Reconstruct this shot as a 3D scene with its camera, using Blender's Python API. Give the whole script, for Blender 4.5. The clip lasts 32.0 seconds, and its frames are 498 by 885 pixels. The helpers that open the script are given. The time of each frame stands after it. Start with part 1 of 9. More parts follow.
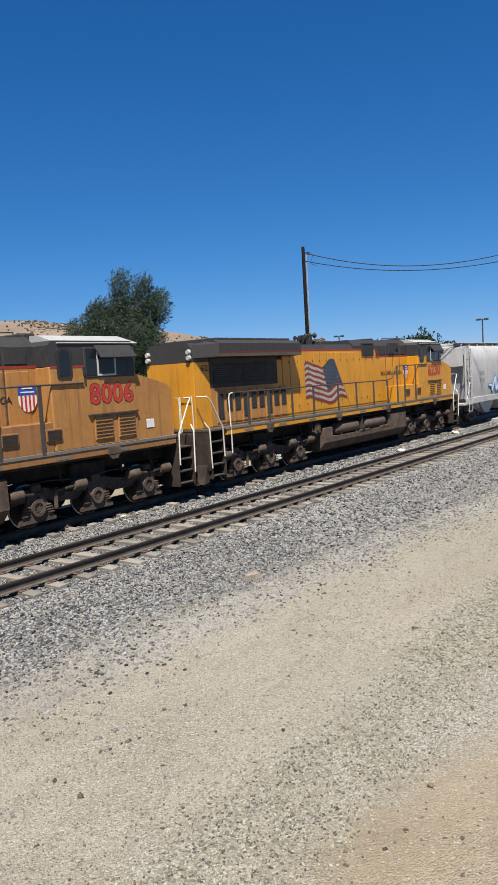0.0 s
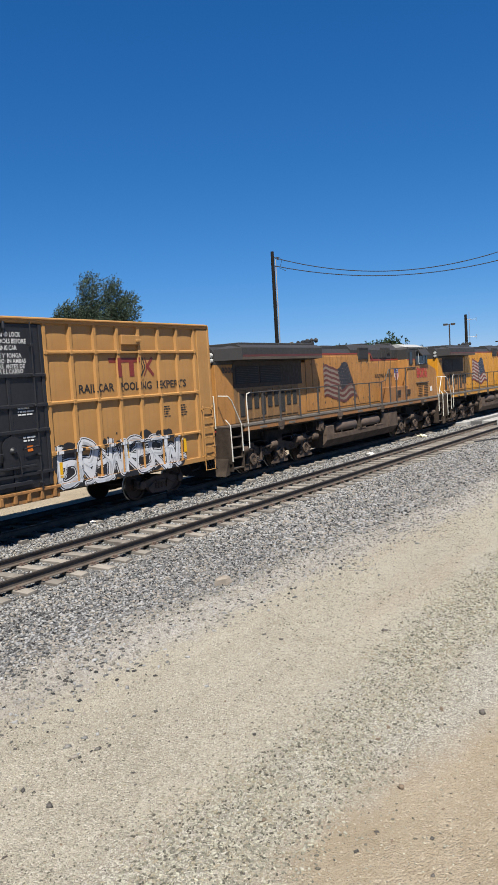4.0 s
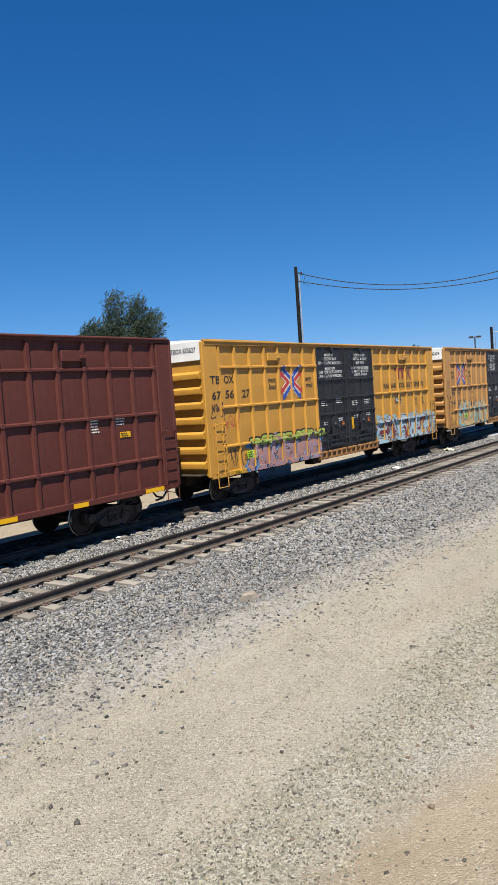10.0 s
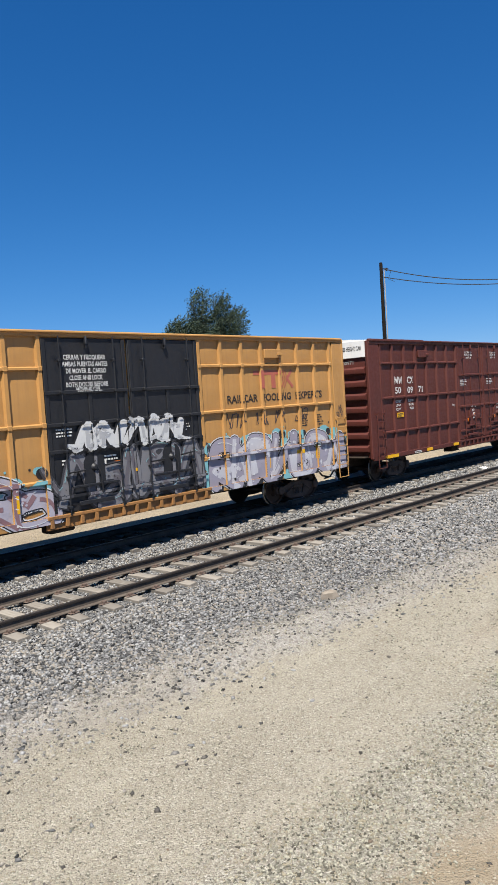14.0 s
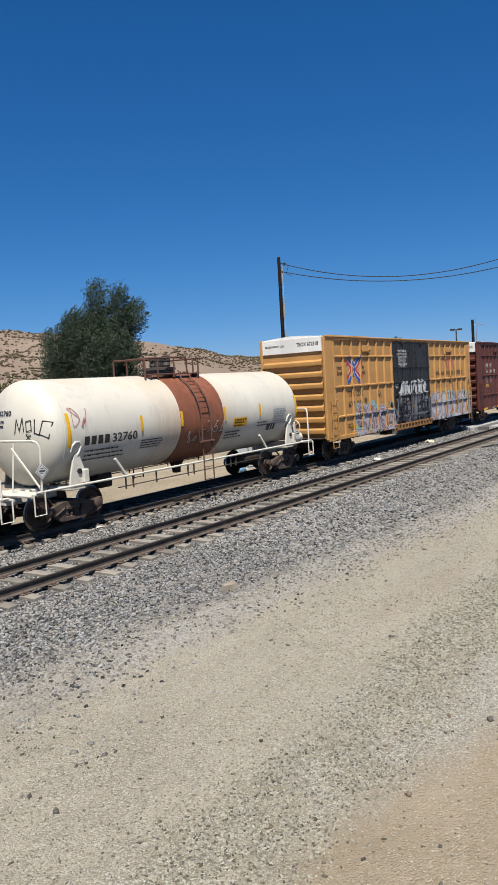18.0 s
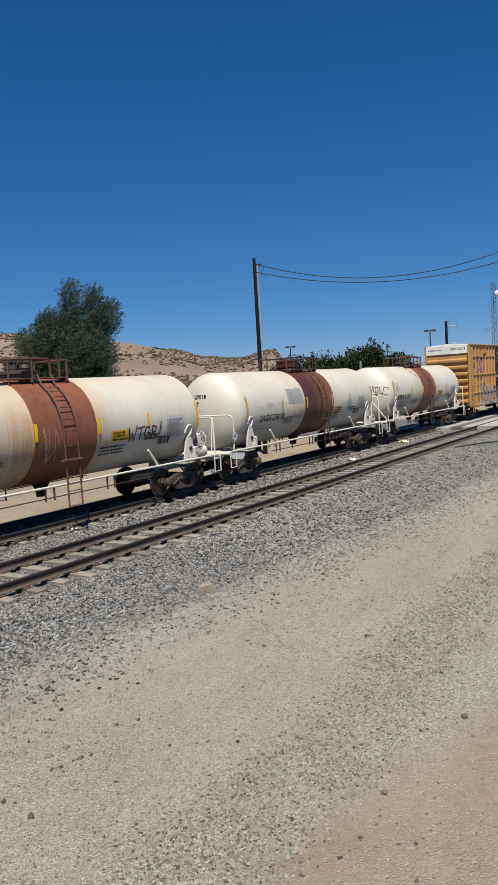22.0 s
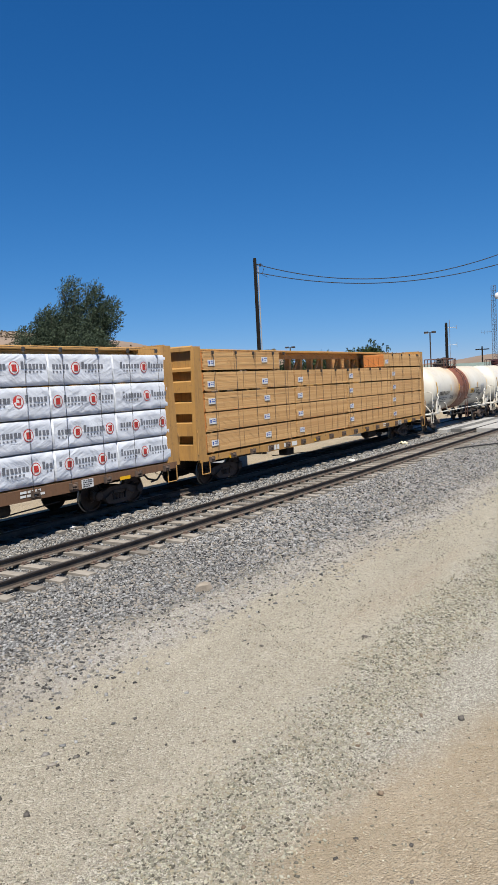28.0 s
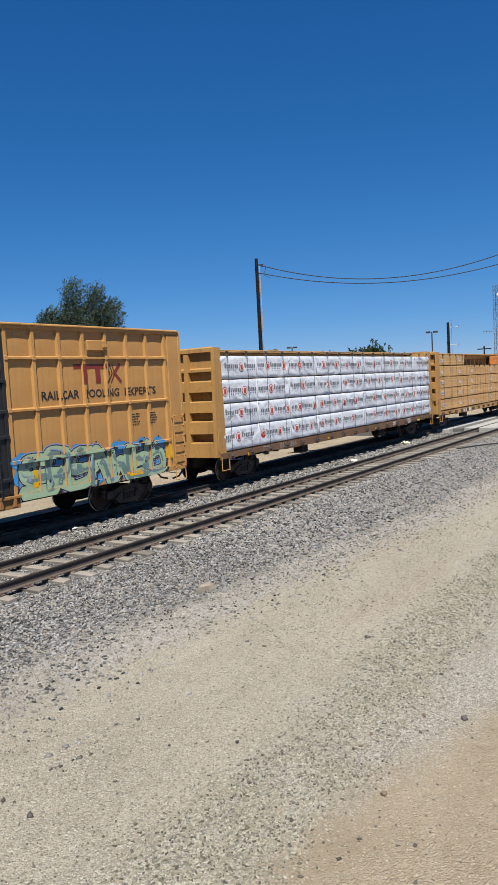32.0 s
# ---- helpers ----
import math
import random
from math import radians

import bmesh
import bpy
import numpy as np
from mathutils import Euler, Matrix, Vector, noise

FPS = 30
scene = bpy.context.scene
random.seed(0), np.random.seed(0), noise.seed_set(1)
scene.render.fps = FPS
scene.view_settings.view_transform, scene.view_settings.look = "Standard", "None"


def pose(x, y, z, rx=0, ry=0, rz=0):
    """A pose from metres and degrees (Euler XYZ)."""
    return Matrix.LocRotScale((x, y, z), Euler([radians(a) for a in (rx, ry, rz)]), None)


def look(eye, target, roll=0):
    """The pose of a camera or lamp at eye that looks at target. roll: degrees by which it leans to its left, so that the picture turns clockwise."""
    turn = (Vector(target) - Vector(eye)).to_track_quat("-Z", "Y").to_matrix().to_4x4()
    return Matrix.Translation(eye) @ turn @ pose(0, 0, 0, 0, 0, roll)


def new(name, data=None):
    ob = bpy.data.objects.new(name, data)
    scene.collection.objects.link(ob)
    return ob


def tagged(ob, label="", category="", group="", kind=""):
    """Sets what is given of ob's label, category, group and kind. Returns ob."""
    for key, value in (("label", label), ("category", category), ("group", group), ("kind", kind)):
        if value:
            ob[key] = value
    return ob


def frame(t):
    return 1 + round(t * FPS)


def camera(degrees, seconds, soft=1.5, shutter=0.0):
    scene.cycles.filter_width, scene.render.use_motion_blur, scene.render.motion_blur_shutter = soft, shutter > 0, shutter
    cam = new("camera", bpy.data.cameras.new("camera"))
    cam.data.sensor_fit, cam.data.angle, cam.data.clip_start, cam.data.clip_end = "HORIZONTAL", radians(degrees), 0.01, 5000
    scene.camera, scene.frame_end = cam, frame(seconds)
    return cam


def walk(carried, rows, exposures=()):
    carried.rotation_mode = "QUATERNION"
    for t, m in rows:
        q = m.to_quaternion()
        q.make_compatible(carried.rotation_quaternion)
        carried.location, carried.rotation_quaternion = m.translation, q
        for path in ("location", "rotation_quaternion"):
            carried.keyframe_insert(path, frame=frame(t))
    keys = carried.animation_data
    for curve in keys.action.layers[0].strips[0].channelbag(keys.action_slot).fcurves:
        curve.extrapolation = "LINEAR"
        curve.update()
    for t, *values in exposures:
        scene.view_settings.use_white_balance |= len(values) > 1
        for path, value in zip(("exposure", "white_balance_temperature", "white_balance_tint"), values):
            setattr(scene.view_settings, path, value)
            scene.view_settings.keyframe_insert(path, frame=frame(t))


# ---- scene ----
cam = camera(37.17, 32.0)
EYE = (0.0, 0.0, 3.506)


def aim(t, yaw, pitch, roll):
    return (t, pose(*EYE, 90 + pitch, roll, yaw))


PATH = [
    aim(0.0, -53.90, -5.11, 3.40),
    aim(0.5, -54.09, -5.05, 3.40),
    aim(1.0, -54.36, -5.05, 3.46),
    aim(1.5, -54.70, -5.06, 3.49),
    aim(2.0, -55.02, -5.00, 3.50),
    aim(2.5, -55.36, -4.97, 3.43),
    aim(4.5, -56.37, -4.90, 3.47),
    aim(5.0, -56.43, -4.86, 3.56),
    aim(5.5, -56.53, -4.86, 3.60),
    aim(6.0, -56.56, -4.79, 3.59),
    aim(6.5, -56.41, -4.66, 3.61),
    aim(7.0, -56.04, -4.48, 3.74),
    aim(7.5, -55.66, -4.34, 3.75),
    aim(8.0, -55.30, -4.18, 3.66),
    aim(8.5, -55.09, -4.04, 3.71),
    aim(9.0, -54.98, -3.90, 3.76),
    aim(9.5, -54.81, -3.77, 3.88),
    aim(10.0, -54.33, -3.64, 3.98),
    aim(10.5, -53.96, -3.53, 3.97),
    aim(11.0, -53.55, -3.40, 3.92),
    aim(11.5, -53.20, -3.32, 3.87),
    aim(12.0, -53.01, -3.23, 3.73),
    aim(12.5, -52.14, -3.14, 3.68),
    aim(13.0, -48.26, -3.39, 3.93),
    aim(13.5, -47.77, -3.51, 3.69),
    aim(14.0, -47.96, -3.43, 3.70),
    aim(14.5, -49.68, -3.47, 3.54),
    aim(16.5, -54.79, -4.44, 3.15),
    aim(17.0, -55.11, -4.46, 3.25),
    aim(17.5, -55.41, -4.45, 3.32),
    aim(18.0, -55.72, -4.47, 3.46),
    aim(18.5, -55.96, -4.45, 3.54),
    aim(19.0, -56.21, -4.44, 3.59),
    aim(19.5, -56.43, -4.46, 3.60),
    aim(20.0, -56.72, -4.47, 3.43),
    aim(20.5, -56.99, -4.50, 3.50),
    aim(21.0, -57.26, -4.52, 3.41),
    aim(21.5, -57.51, -4.53, 3.46),
    aim(22.0, -57.60, -4.53, 3.48),
    aim(22.5, -57.57, -4.51, 3.49),
    aim(23.0, -57.21, -4.50, 3.40),
    aim(23.5, -56.87, -4.47, 3.14),
    aim(24.0, -56.63, -4.48, 2.83),
    aim(24.5, -56.49, -4.46, 2.67),
    aim(26.5, -57.36, -4.55, 2.77),
    aim(27.0, -57.43, -4.52, 2.88),
    aim(27.5, -57.52, -4.53, 2.88),
    aim(28.0, -57.63, -4.53, 2.97),
    aim(28.5, -57.69, -4.55, 3.06),
    aim(29.0, -57.73, -4.55, 3.11),
    aim(29.5, -57.75, -4.55, 3.16),
    aim(30.0, -57.75, -4.55, 3.21),
    aim(30.5, -57.70, -4.51, 3.18),
    aim(31.0, -57.63, -4.53, 3.12),
    aim(31.5, -57.56, -4.53, 3.11),
    aim(32.0, -57.48, -4.49, 3.17),
]
walk(cam, PATH, ((0, 0.94), (5, 1.00), (9, 1.02), (14, 1.04), (17, 0.88), (19, 0.68), (23, 0.56), (24.5, 0.56), (27, 0.82), (28, 0.86), (32, 0.83)))

# how far the train has rolled, in metres, at t seconds
def rolled(t):
    return 1.238813e-05 * t ** 4 + -0.0007545801 * t ** 3 + 0.01030764 * t ** 2 + 6.209236 * t + -0.1309


TRACK_Y = 16.190
SIDING_Y = 12.320
TRACK_Z = 0.05     # the main track stands a little higher than the siding

# ---- sky, sun ----
SUN = Vector((-0.45, -0.37, 1.0)).normalized()
world = bpy.data.worlds.new("sky")
scene.world = world
world.use_nodes = True
wt = world.node_tree
sky = wt.nodes.new("ShaderNodeTexSky")
sky.sky_type, sky.sun_disc = "NISHITA", False
sky.sun_elevation = math.asin(SUN.z)
sky.sun_rotation = math.atan2(SUN.x, SUN.y) % (2 * math.pi)
sky.altitude, sky.air_density, sky.dust_density, sky.ozone_density = 2600, 1.0, 0.0, 2.2
# a dry, clear mountain sky: little whitening towards the horizon
bands = wt.nodes.new("ShaderNodeSeparateColor")
joined = wt.nodes.new("ShaderNodeCombineColor")
wt.links.new(sky.outputs[0], bands.inputs[0])
for k, (power, gain) in enumerate(((1.45, 0.175), (0.88, 0.722), (0.72, 1.555))):
    soft, level = wt.nodes.new("ShaderNodeMath"), wt.nodes.new("ShaderNodeMath")
    soft.operation, level.operation = "POWER", "MULTIPLY"
    soft.inputs[1].default_value, level.inputs[1].default_value = power, gain
    wt.links.new(bands.outputs[k], soft.inputs[0])
    wt.links.new(soft.outputs[0], level.inputs[0])
    wt.links.new(level.outputs[0], joined.inputs[k])
wt.links.new(joined.outputs[0], wt.nodes["Background"].inputs[0])
wt.nodes["Background"].inputs[1].default_value = 0.0575
sun = new("sun", bpy.data.lights.new("sun", "SUN"))
sun.data.energy, sun.data.angle, sun.data.color = 5.0, radians(0.55), (1.0, 0.95, 0.86)
sun.matrix_world = look(SUN * 60, (0, 0, 0))

# ---- materials ----


class Nodes:
    """Short-hand for building node materials."""

    def __init__(self, name):
        self.m = bpy.data.materials.new(name)
        self.m.use_nodes = True
        self.t = self.m.node_tree
        self.out = self.t.nodes["Principled BSDF"]
        self.co = self.t.nodes.new("ShaderNodeTexCoord").outputs["Object"]

    def put(self, value, socket):
        if isinstance(value, bpy.types.NodeSocket):
            self.t.links.new(value, socket)
        elif isinstance(value, (tuple, list)) and len(value) == 3 and len(socket.default_value) == 4:
            socket.default_value = (*value, 1)
        else:
            socket.default_value = value

    def noise(self, scale, detail=4.0, rough=0.55, stretch=None, co=None):
        n = self.t.nodes.new("ShaderNodeTexNoise")
        v = co or self.co
        if stretch:
            mp = self.t.nodes.new("ShaderNodeMapping")
            self.t.links.new(v, mp.inputs["Vector"])
            mp.inputs["Scale"].default_value = stretch
            v = mp.outputs[0]
        self.t.links.new(v, n.inputs["Vector"])
        n.inputs["Scale"].default_value = scale
        n.inputs["Detail"].default_value = detail
        n.inputs["Roughness"].default_value = rough
        return n.outputs["Fac"]

    def cells(self, scale, feature="F1", out="Color"):
        n = self.t.nodes.new("ShaderNodeTexVoronoi")
        n.feature = feature
        self.t.links.new(self.co, n.inputs["Vector"])
        n.inputs["Scale"].default_value = scale
        return n.outputs[out]

    def ramp(self, fac, lo, hi, a=0.0, b=1.0):
        n = self.t.nodes.new("ShaderNodeMapRange")
        self.put(fac, n.inputs[0])
        for i, v in enumerate((lo, hi, a, b)):
            self.put(v, n.inputs[i + 1])
        return n.outputs[0]

    def mix(self, fac, a, b):
        n = self.t.nodes.new("ShaderNodeMix")
        n.data_type = "RGBA"
        self.put(fac, n.inputs[0])
        self.put(a, n.inputs[6])
        self.put(b, n.inputs[7])
        return n.outputs[2]

    def math(self, op, a, b=0.0):
        n = self.t.nodes.new("ShaderNodeMath")
        n.operation = op
        self.put(a, n.inputs[0])
        self.put(b, n.inputs[1])
        return n.outputs[0]

    def axis(self, k):
        n = self.t.nodes.new("ShaderNodeSeparateXYZ")
        self.t.links.new(self.co, n.inputs[0])
        return n.outputs[k]

    def bump(self, fac, strength, distance=0.01):
        n = self.t.nodes.new("ShaderNodeBump")
        n.inputs["Strength"].default_value = strength
        n.inputs["Distance"].default_value = distance
        self.put(fac, n.inputs["Height"])
        self.t.links.new(n.outputs[0], self.out.inputs["Normal"])

    def rand(self):
        return self.t.nodes.new("ShaderNodeObjectInfo").outputs["Random"]

    def island(self):
        return self.t.nodes.new("ShaderNodeNewGeometry").outputs["Random Per Island"]

    def done(self, color, rough=0.6, metal=0.0):
        self.put(color, self.out.inputs["Base Color"])
        self.put(rough, self.out.inputs["Roughness"])
        self.put(metal, self.out.inputs["Metallic"])
        if not isinstance(rough, bpy.types.NodeSocket) and rough > 0.82:
            self.out.inputs["Specular IOR Level"].default_value = 0.15      # dust and soil hardly shine
        return self.m


def shade(c, k):
    return tuple(min(1.0, v * k) for v in c)


def painted(name, c, grime=(0.10, 0.07, 0.05), amount=0.5, rough=0.45, streak=0.5, fade=0.12):
    """Weathered paint on steel: fading, run-down streaks, specks of dirt, slightly dented."""
    n = Nodes(name)
    base = n.mix(n.ramp(n.noise(0.9, 5), 0.3, 0.7), shade(c, 1 - fade), shade(c, 1 + fade))
    runs = n.ramp(n.noise(1.0, 6, 0.6, (7.0, 7.0, 0.45)), 0.52, 0.78, 0, streak)
    base = n.mix(runs, base, grime)
    thin = n.ramp(n.noise(1.0, 5, 0.7, (24.0, 24.0, 0.8)), 0.55, 0.72, 0, streak * 0.55)
    base = n.mix(thin, base, shade(grime, 0.8))
    spots = n.ramp(n.noise(5.5, 8, 0.72), 0.56, 0.74, 0, amount)
    base = n.mix(spots, base, grime)
    n.bump(n.noise(2.2, 5), 0.25, 0.02)
    return n.done(base, n.ramp(n.noise(7, 4), 0.3, 0.7, rough - 0.08, rough + 0.2))


def rough_stuff(name, a, b, scale, rough=0.85, bump=0.4, depth=0.01, fine=40.0, metal=0.0):
    n = Nodes(name)
    col = n.mix(n.ramp(n.noise(scale, 8, 0.65), 0.3, 0.7), a, b)
    col = n.mix(n.ramp(n.noise(fine, 4, 0.7), 0.35, 0.7, 0, 0.35), col, shade(a, 0.6))
    n.bump(n.noise(fine, 5, 0.7), bump, depth)
    return n.done(col, rough, metal)


def plain(name, c, rough=0.5, metal=0.0):
    """Thin paint, vinyl or stencil ink, a little worn."""
    n = Nodes(name)
    return n.done(n.mix(n.ramp(n.noise(9, 6, 0.7), 0.4, 0.8, 0, 0.35), c, shade(c, 0.72)), rough, metal)


M = {}
M["box_yellow"] = painted("boxcar_yellow_paint", (0.361, 0.188, 0.0563), (0.136, 0.0825, 0.045), 0.22, 0.5, 0.22)
M["box_yellow_faded"] = painted("faded_boxcar_yellow_paint", (0.315, 0.161, 0.0465), (0.136, 0.09, 0.0525), 0.22, 0.55, 0.25)
M["box_yellow_bright"] = painted("bright_boxcar_yellow_paint", (0.375, 0.188, 0.0255), (0.136, 0.075, 0.0375), 0.18, 0.45, 0.18)
M["sill_rust"] = painted("rust_stained_sill_paint", (0.248, 0.116, 0.0337), (0.0825, 0.0413, 0.0225), 0.6, 0.6, 0.7)
M["box_red"] = painted("oxide_red_paint", (0.0680, 0.0120, 0.0068), (0.023, 0.0085, 0.0055), 0.25, 0.6, 0.4)
M["door_black"] = painted("black_door_paint", (0.007, 0.0075, 0.010), (0.018, 0.017, 0.018), 0.2, 0.5, 0.2)
M["white_paint"] = painted("white_end_paint", (0.586, 0.578, 0.556), (0.338, 0.3, 0.248), 0.25, 0.5, 0.25)
M["loco_yellow_clean"] = painted("locomotive_yellow_paint", (0.45, 0.195, 0.00825), (0.12, 0.0525, 0.015), 0.28, 0.42, 0.4)
M["loco_yellow_dirty"] = painted("sooty_locomotive_yellow_paint", (0.305, 0.140, 0.034), (0.085, 0.042, 0.020), 0.55, 0.55, 0.85)
M["loco_rusty"] = painted("rust_brown_lower_paint", (0.217, 0.0976, 0.03), (0.09, 0.0413, 0.0211), 0.5, 0.6, 0.7)
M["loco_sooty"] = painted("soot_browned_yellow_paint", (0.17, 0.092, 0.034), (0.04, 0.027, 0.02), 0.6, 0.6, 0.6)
M["loco_grey"] = painted("locomotive_grey_paint", (0.023, 0.0215, 0.0205), (0.030, 0.024, 0.019), 0.4, 0.6, 0.4)
# soot, blackened further to carry the shade below the radiator wing
M["loco_soot_shade"] = painted("soot_and_shade_paint", (0.030, 0.020, 0.013), (0.012, 0.010, 0.009), 0.6, 0.7, 0.6)
M["loco_roof"] = painted("pale_grey_roof_paint", (0.338, 0.338, 0.323), (0.121, 0.105, 0.0887), 0.4, 0.5, 0.4)
M["red_stripe"] = plain("red_stripe_paint", (0.22, 0.025, 0.014))
M["sooty_stripe"] = plain("sooty_red_stripe_paint", (0.075, 0.014, 0.011))
M["under"] = rough_stuff("dusty_brown_running_gear", (0.0202, 0.0151, 0.0122), (0.0634, 0.0482, 0.0374), 2.5, 0.85, 0.4, 0.01, 22)
M["under_tan"] = rough_stuff("tan_dusty_steel", (0.0418, 0.0317, 0.0245), (0.0864, 0.0662, 0.0504), 2.0, 0.8, 0.3, 0.008, 18)
M["reservoir"] = rough_stuff("rust_brown_reservoir_paint", (0.0612, 0.0418, 0.031), (0.108, 0.0756, 0.0562), 2.0, 0.7, 0.2, 0.006, 18)
M["truck"] = rough_stuff("rusty_truck_casting", (0.0324, 0.0229, 0.0182), (0.0918, 0.0606, 0.0444), 3.5, 0.8, 0.5, 0.01, 30)
M["wheel"] = rough_stuff("rusted_wheel_steel", (0.0288, 0.0187, 0.0144), (0.0648, 0.0396, 0.0288), 5.0, 0.6, 0.3, 0.005, 40, 0.5)
M["tread"] = rough_stuff("polished_wheel_tread", (0.25, 0.24, 0.23), (0.4, 0.39, 0.38), 8.0, 0.35, 0.1, 0.002, 60, 1.0)
M["truck_dust"] = rough_stuff("dust_brown_truck_casting", (0.045, 0.032, 0.025), (0.125, 0.092, 0.070), 2.6, 0.85, 0.4, 0.01, 24)
M["walk_edge"] = painted("dusty_walkway_edge", (0.12, 0.105, 0.088), (0.06, 0.045, 0.033), 0.5, 0.7, 0.3)
M["dark_red_ink"] = plain("dark_red_stencil_ink", (0.15, 0.020, 0.014))
M["dark"] = plain("dark_opening", (0.012, 0.012, 0.013), 0.8)
M["black_ink"] = plain("black_stencil_ink", (0.0136, 0.0128, 0.0136))
M["white_ink"] = plain("white_stencil_ink", (0.556, 0.556, 0.54))
M["grey_ink"] = plain("grey_stencil_ink", (0.225, 0.225, 0.217))
M["panel_ink"] = plain("pale_grey_panel", (0.39, 0.39, 0.375))
M["red_ink"] = plain("red_stencil_ink", (0.375, 0.0263, 0.0188))
M["blue_ink"] = plain("blue_stencil_ink", (0.015, 0.0525, 0.286))
M["faded_red"] = plain("faded_red_ink", (0.338, 0.09, 0.06))
M["reflector"] = plain("yellow_reflective_tape", (0.6, 0.323, 0), 0.35)
M["lime"] = plain("lime_sticker", (0.413, 0.638, 0.015), 0.4)
M["orange"] = plain("orange_sticker", (0.54, 0.128, 0.0075), 0.4)
M["rail_white"] = painted("white_rail_paint", (0.486, 0.465, 0.409), (0.169, 0.115, 0.0726), 0.4, 0.5, 0.3)
M["rail_dark"] = painted("dark_rail_paint", (0.0403, 0.0347, 0.0298), (0.0887, 0.0605, 0.0403), 0.4, 0.5, 0.3)
M["rail_brown"] = painted("brown_rusty_rail_paint", (0.045, 0.0225, 0.0165), (0.09, 0.045, 0.0263), 0.4, 0.5, 0.3)
M["ladder_brown"] = painted("dark_brown_ladder_paint", (0.078, 0.033, 0.021), (0.045, 0.024, 0.017), 0.4, 0.6, 0.4)
M["housing_maroon"] = painted("dark_maroon_housing_paint", (0.048, 0.010, 0.009), (0.022, 0.010, 0.008), 0.4, 0.45, 0.6)
M["brown_band"] = painted("brown_band_paint", (0.172, 0.060, 0.029), (0.078, 0.029, 0.017), 0.45, 0.5, 0.8, 0.2)
M["maroon_band"] = painted("maroon_band_paint", (0.0638, 0.0195, 0.015), (0.0375, 0.015, 0.0112), 0.3, 0.45, 0.5)
M["beam_yellow"] = painted("flatcar_yellow_paint", (0.323, 0.176, 0.0511), (0.0976, 0.06, 0.0337), 0.55, 0.55, 0.6)
M["beam_rusty"] = painted("rust_brown_sill_paint", (0.12, 0.0615, 0.03), (0.0525, 0.0315, 0.0225), 0.6, 0.6, 0.6)
M["hopper_grey"] = painted("hopper_grey_paint", (0.345, 0.338, 0.33), (0.195, 0.15, 0.12), 0.35, 0.5, 0.55)
M["glass"] = None
M["rubber"] = plain("black_rubber_hose", (0.02, 0.02, 0.02), 0.6)


def tank_paint(name, stain):
    """Off-white tank enamel; rusty run-down stains spread from the band over the middle."""
    n = Nodes(name)
    base = n.mix(n.ramp(n.noise(0.6, 5), 0.3, 0.7), (0.435, 0.414, 0.358), (0.50, 0.483, 0.432))
    uneven = n.math("MULTIPLY", n.math("SUBTRACT", n.noise(0.9, 5, 0.6), 0.5), 1.1)
    along = n.math("ADD", n.axis(0), uneven)
    far = n.math("ADD", n.math("MULTIPLY", n.ramp(along, -2.6, -1.5), n.ramp(n.axis(0), -1.1, -1.0, 1, 0)), n.math("MULTIPLY", n.ramp(along, 1.1, 1.9, 0.7, 0.0), n.ramp(n.axis(0), 1.0, 1.1)))
    base = n.mix(n.math("MULTIPLY", n.math("MULTIPLY", far, n.ramp(n.noise(1.4, 5, 0.6), 0.25, 0.6, 0.5, 0.95)), min(1.0, stain * 0.42)), base, (0.43, 0.265, 0.11))
    runs = n.ramp(n.noise(1.0, 7, 0.68, (19.0, 0.45, 0.45)), 0.40, 0.56)
    low = n.math("MULTIPLY", n.ramp(n.axis(2), 3.25, 2.6), n.ramp(n.noise(0.8, 4), 0.3, 0.6, 0.3, 1.0))
    base = n.mix(n.math("MULTIPLY", n.math("MULTIPLY", n.math("MULTIPLY", far, runs), low), min(0.9, stain * 0.45)), base, (0.235, 0.105, 0.034))
    cap = n.math("MULTIPLY", n.ramp(n.axis(2), 3.0, 3.8), n.ramp(n.noise(0.7, 6, 0.65), 0.35, 0.65, 0.1, 0.75))
    base = n.mix(n.math("MULTIPLY", cap, min(1.0, stain * 0.9)), base, (0.44, 0.35, 0.235))
    patch = n.math("MULTIPLY", n.ramp(n.noise(0.9, 5, 0.6), 0.55, 0.60, 0, 0.5), n.ramp(n.noise(6.0, 6, 0.7), 0.4, 0.6))
    base = n.mix(patch, base, (0.361, 0.353, 0.338))
    base = n.mix(n.ramp(n.noise(1.0, 6, 0.6, (4.02, 4.02, 0.335)), 0.58, 0.75, 0, 0.4), base, (0.33, 0.27, 0.203))
    base = n.mix(n.ramp(n.noise(1.3, 7, 0.7), 0.58, 0.78, 0, 0.45), base, (0.436, 0.345, 0.248))
    base = n.mix(n.ramp(n.noise(4.0, 7, 0.75), 0.62, 0.8, 0, 0.35), base, (0.225, 0.188, 0.15))
    n.bump(n.noise(1.2, 4), 0.2, 0.03)
    return n.done(base, 0.5)


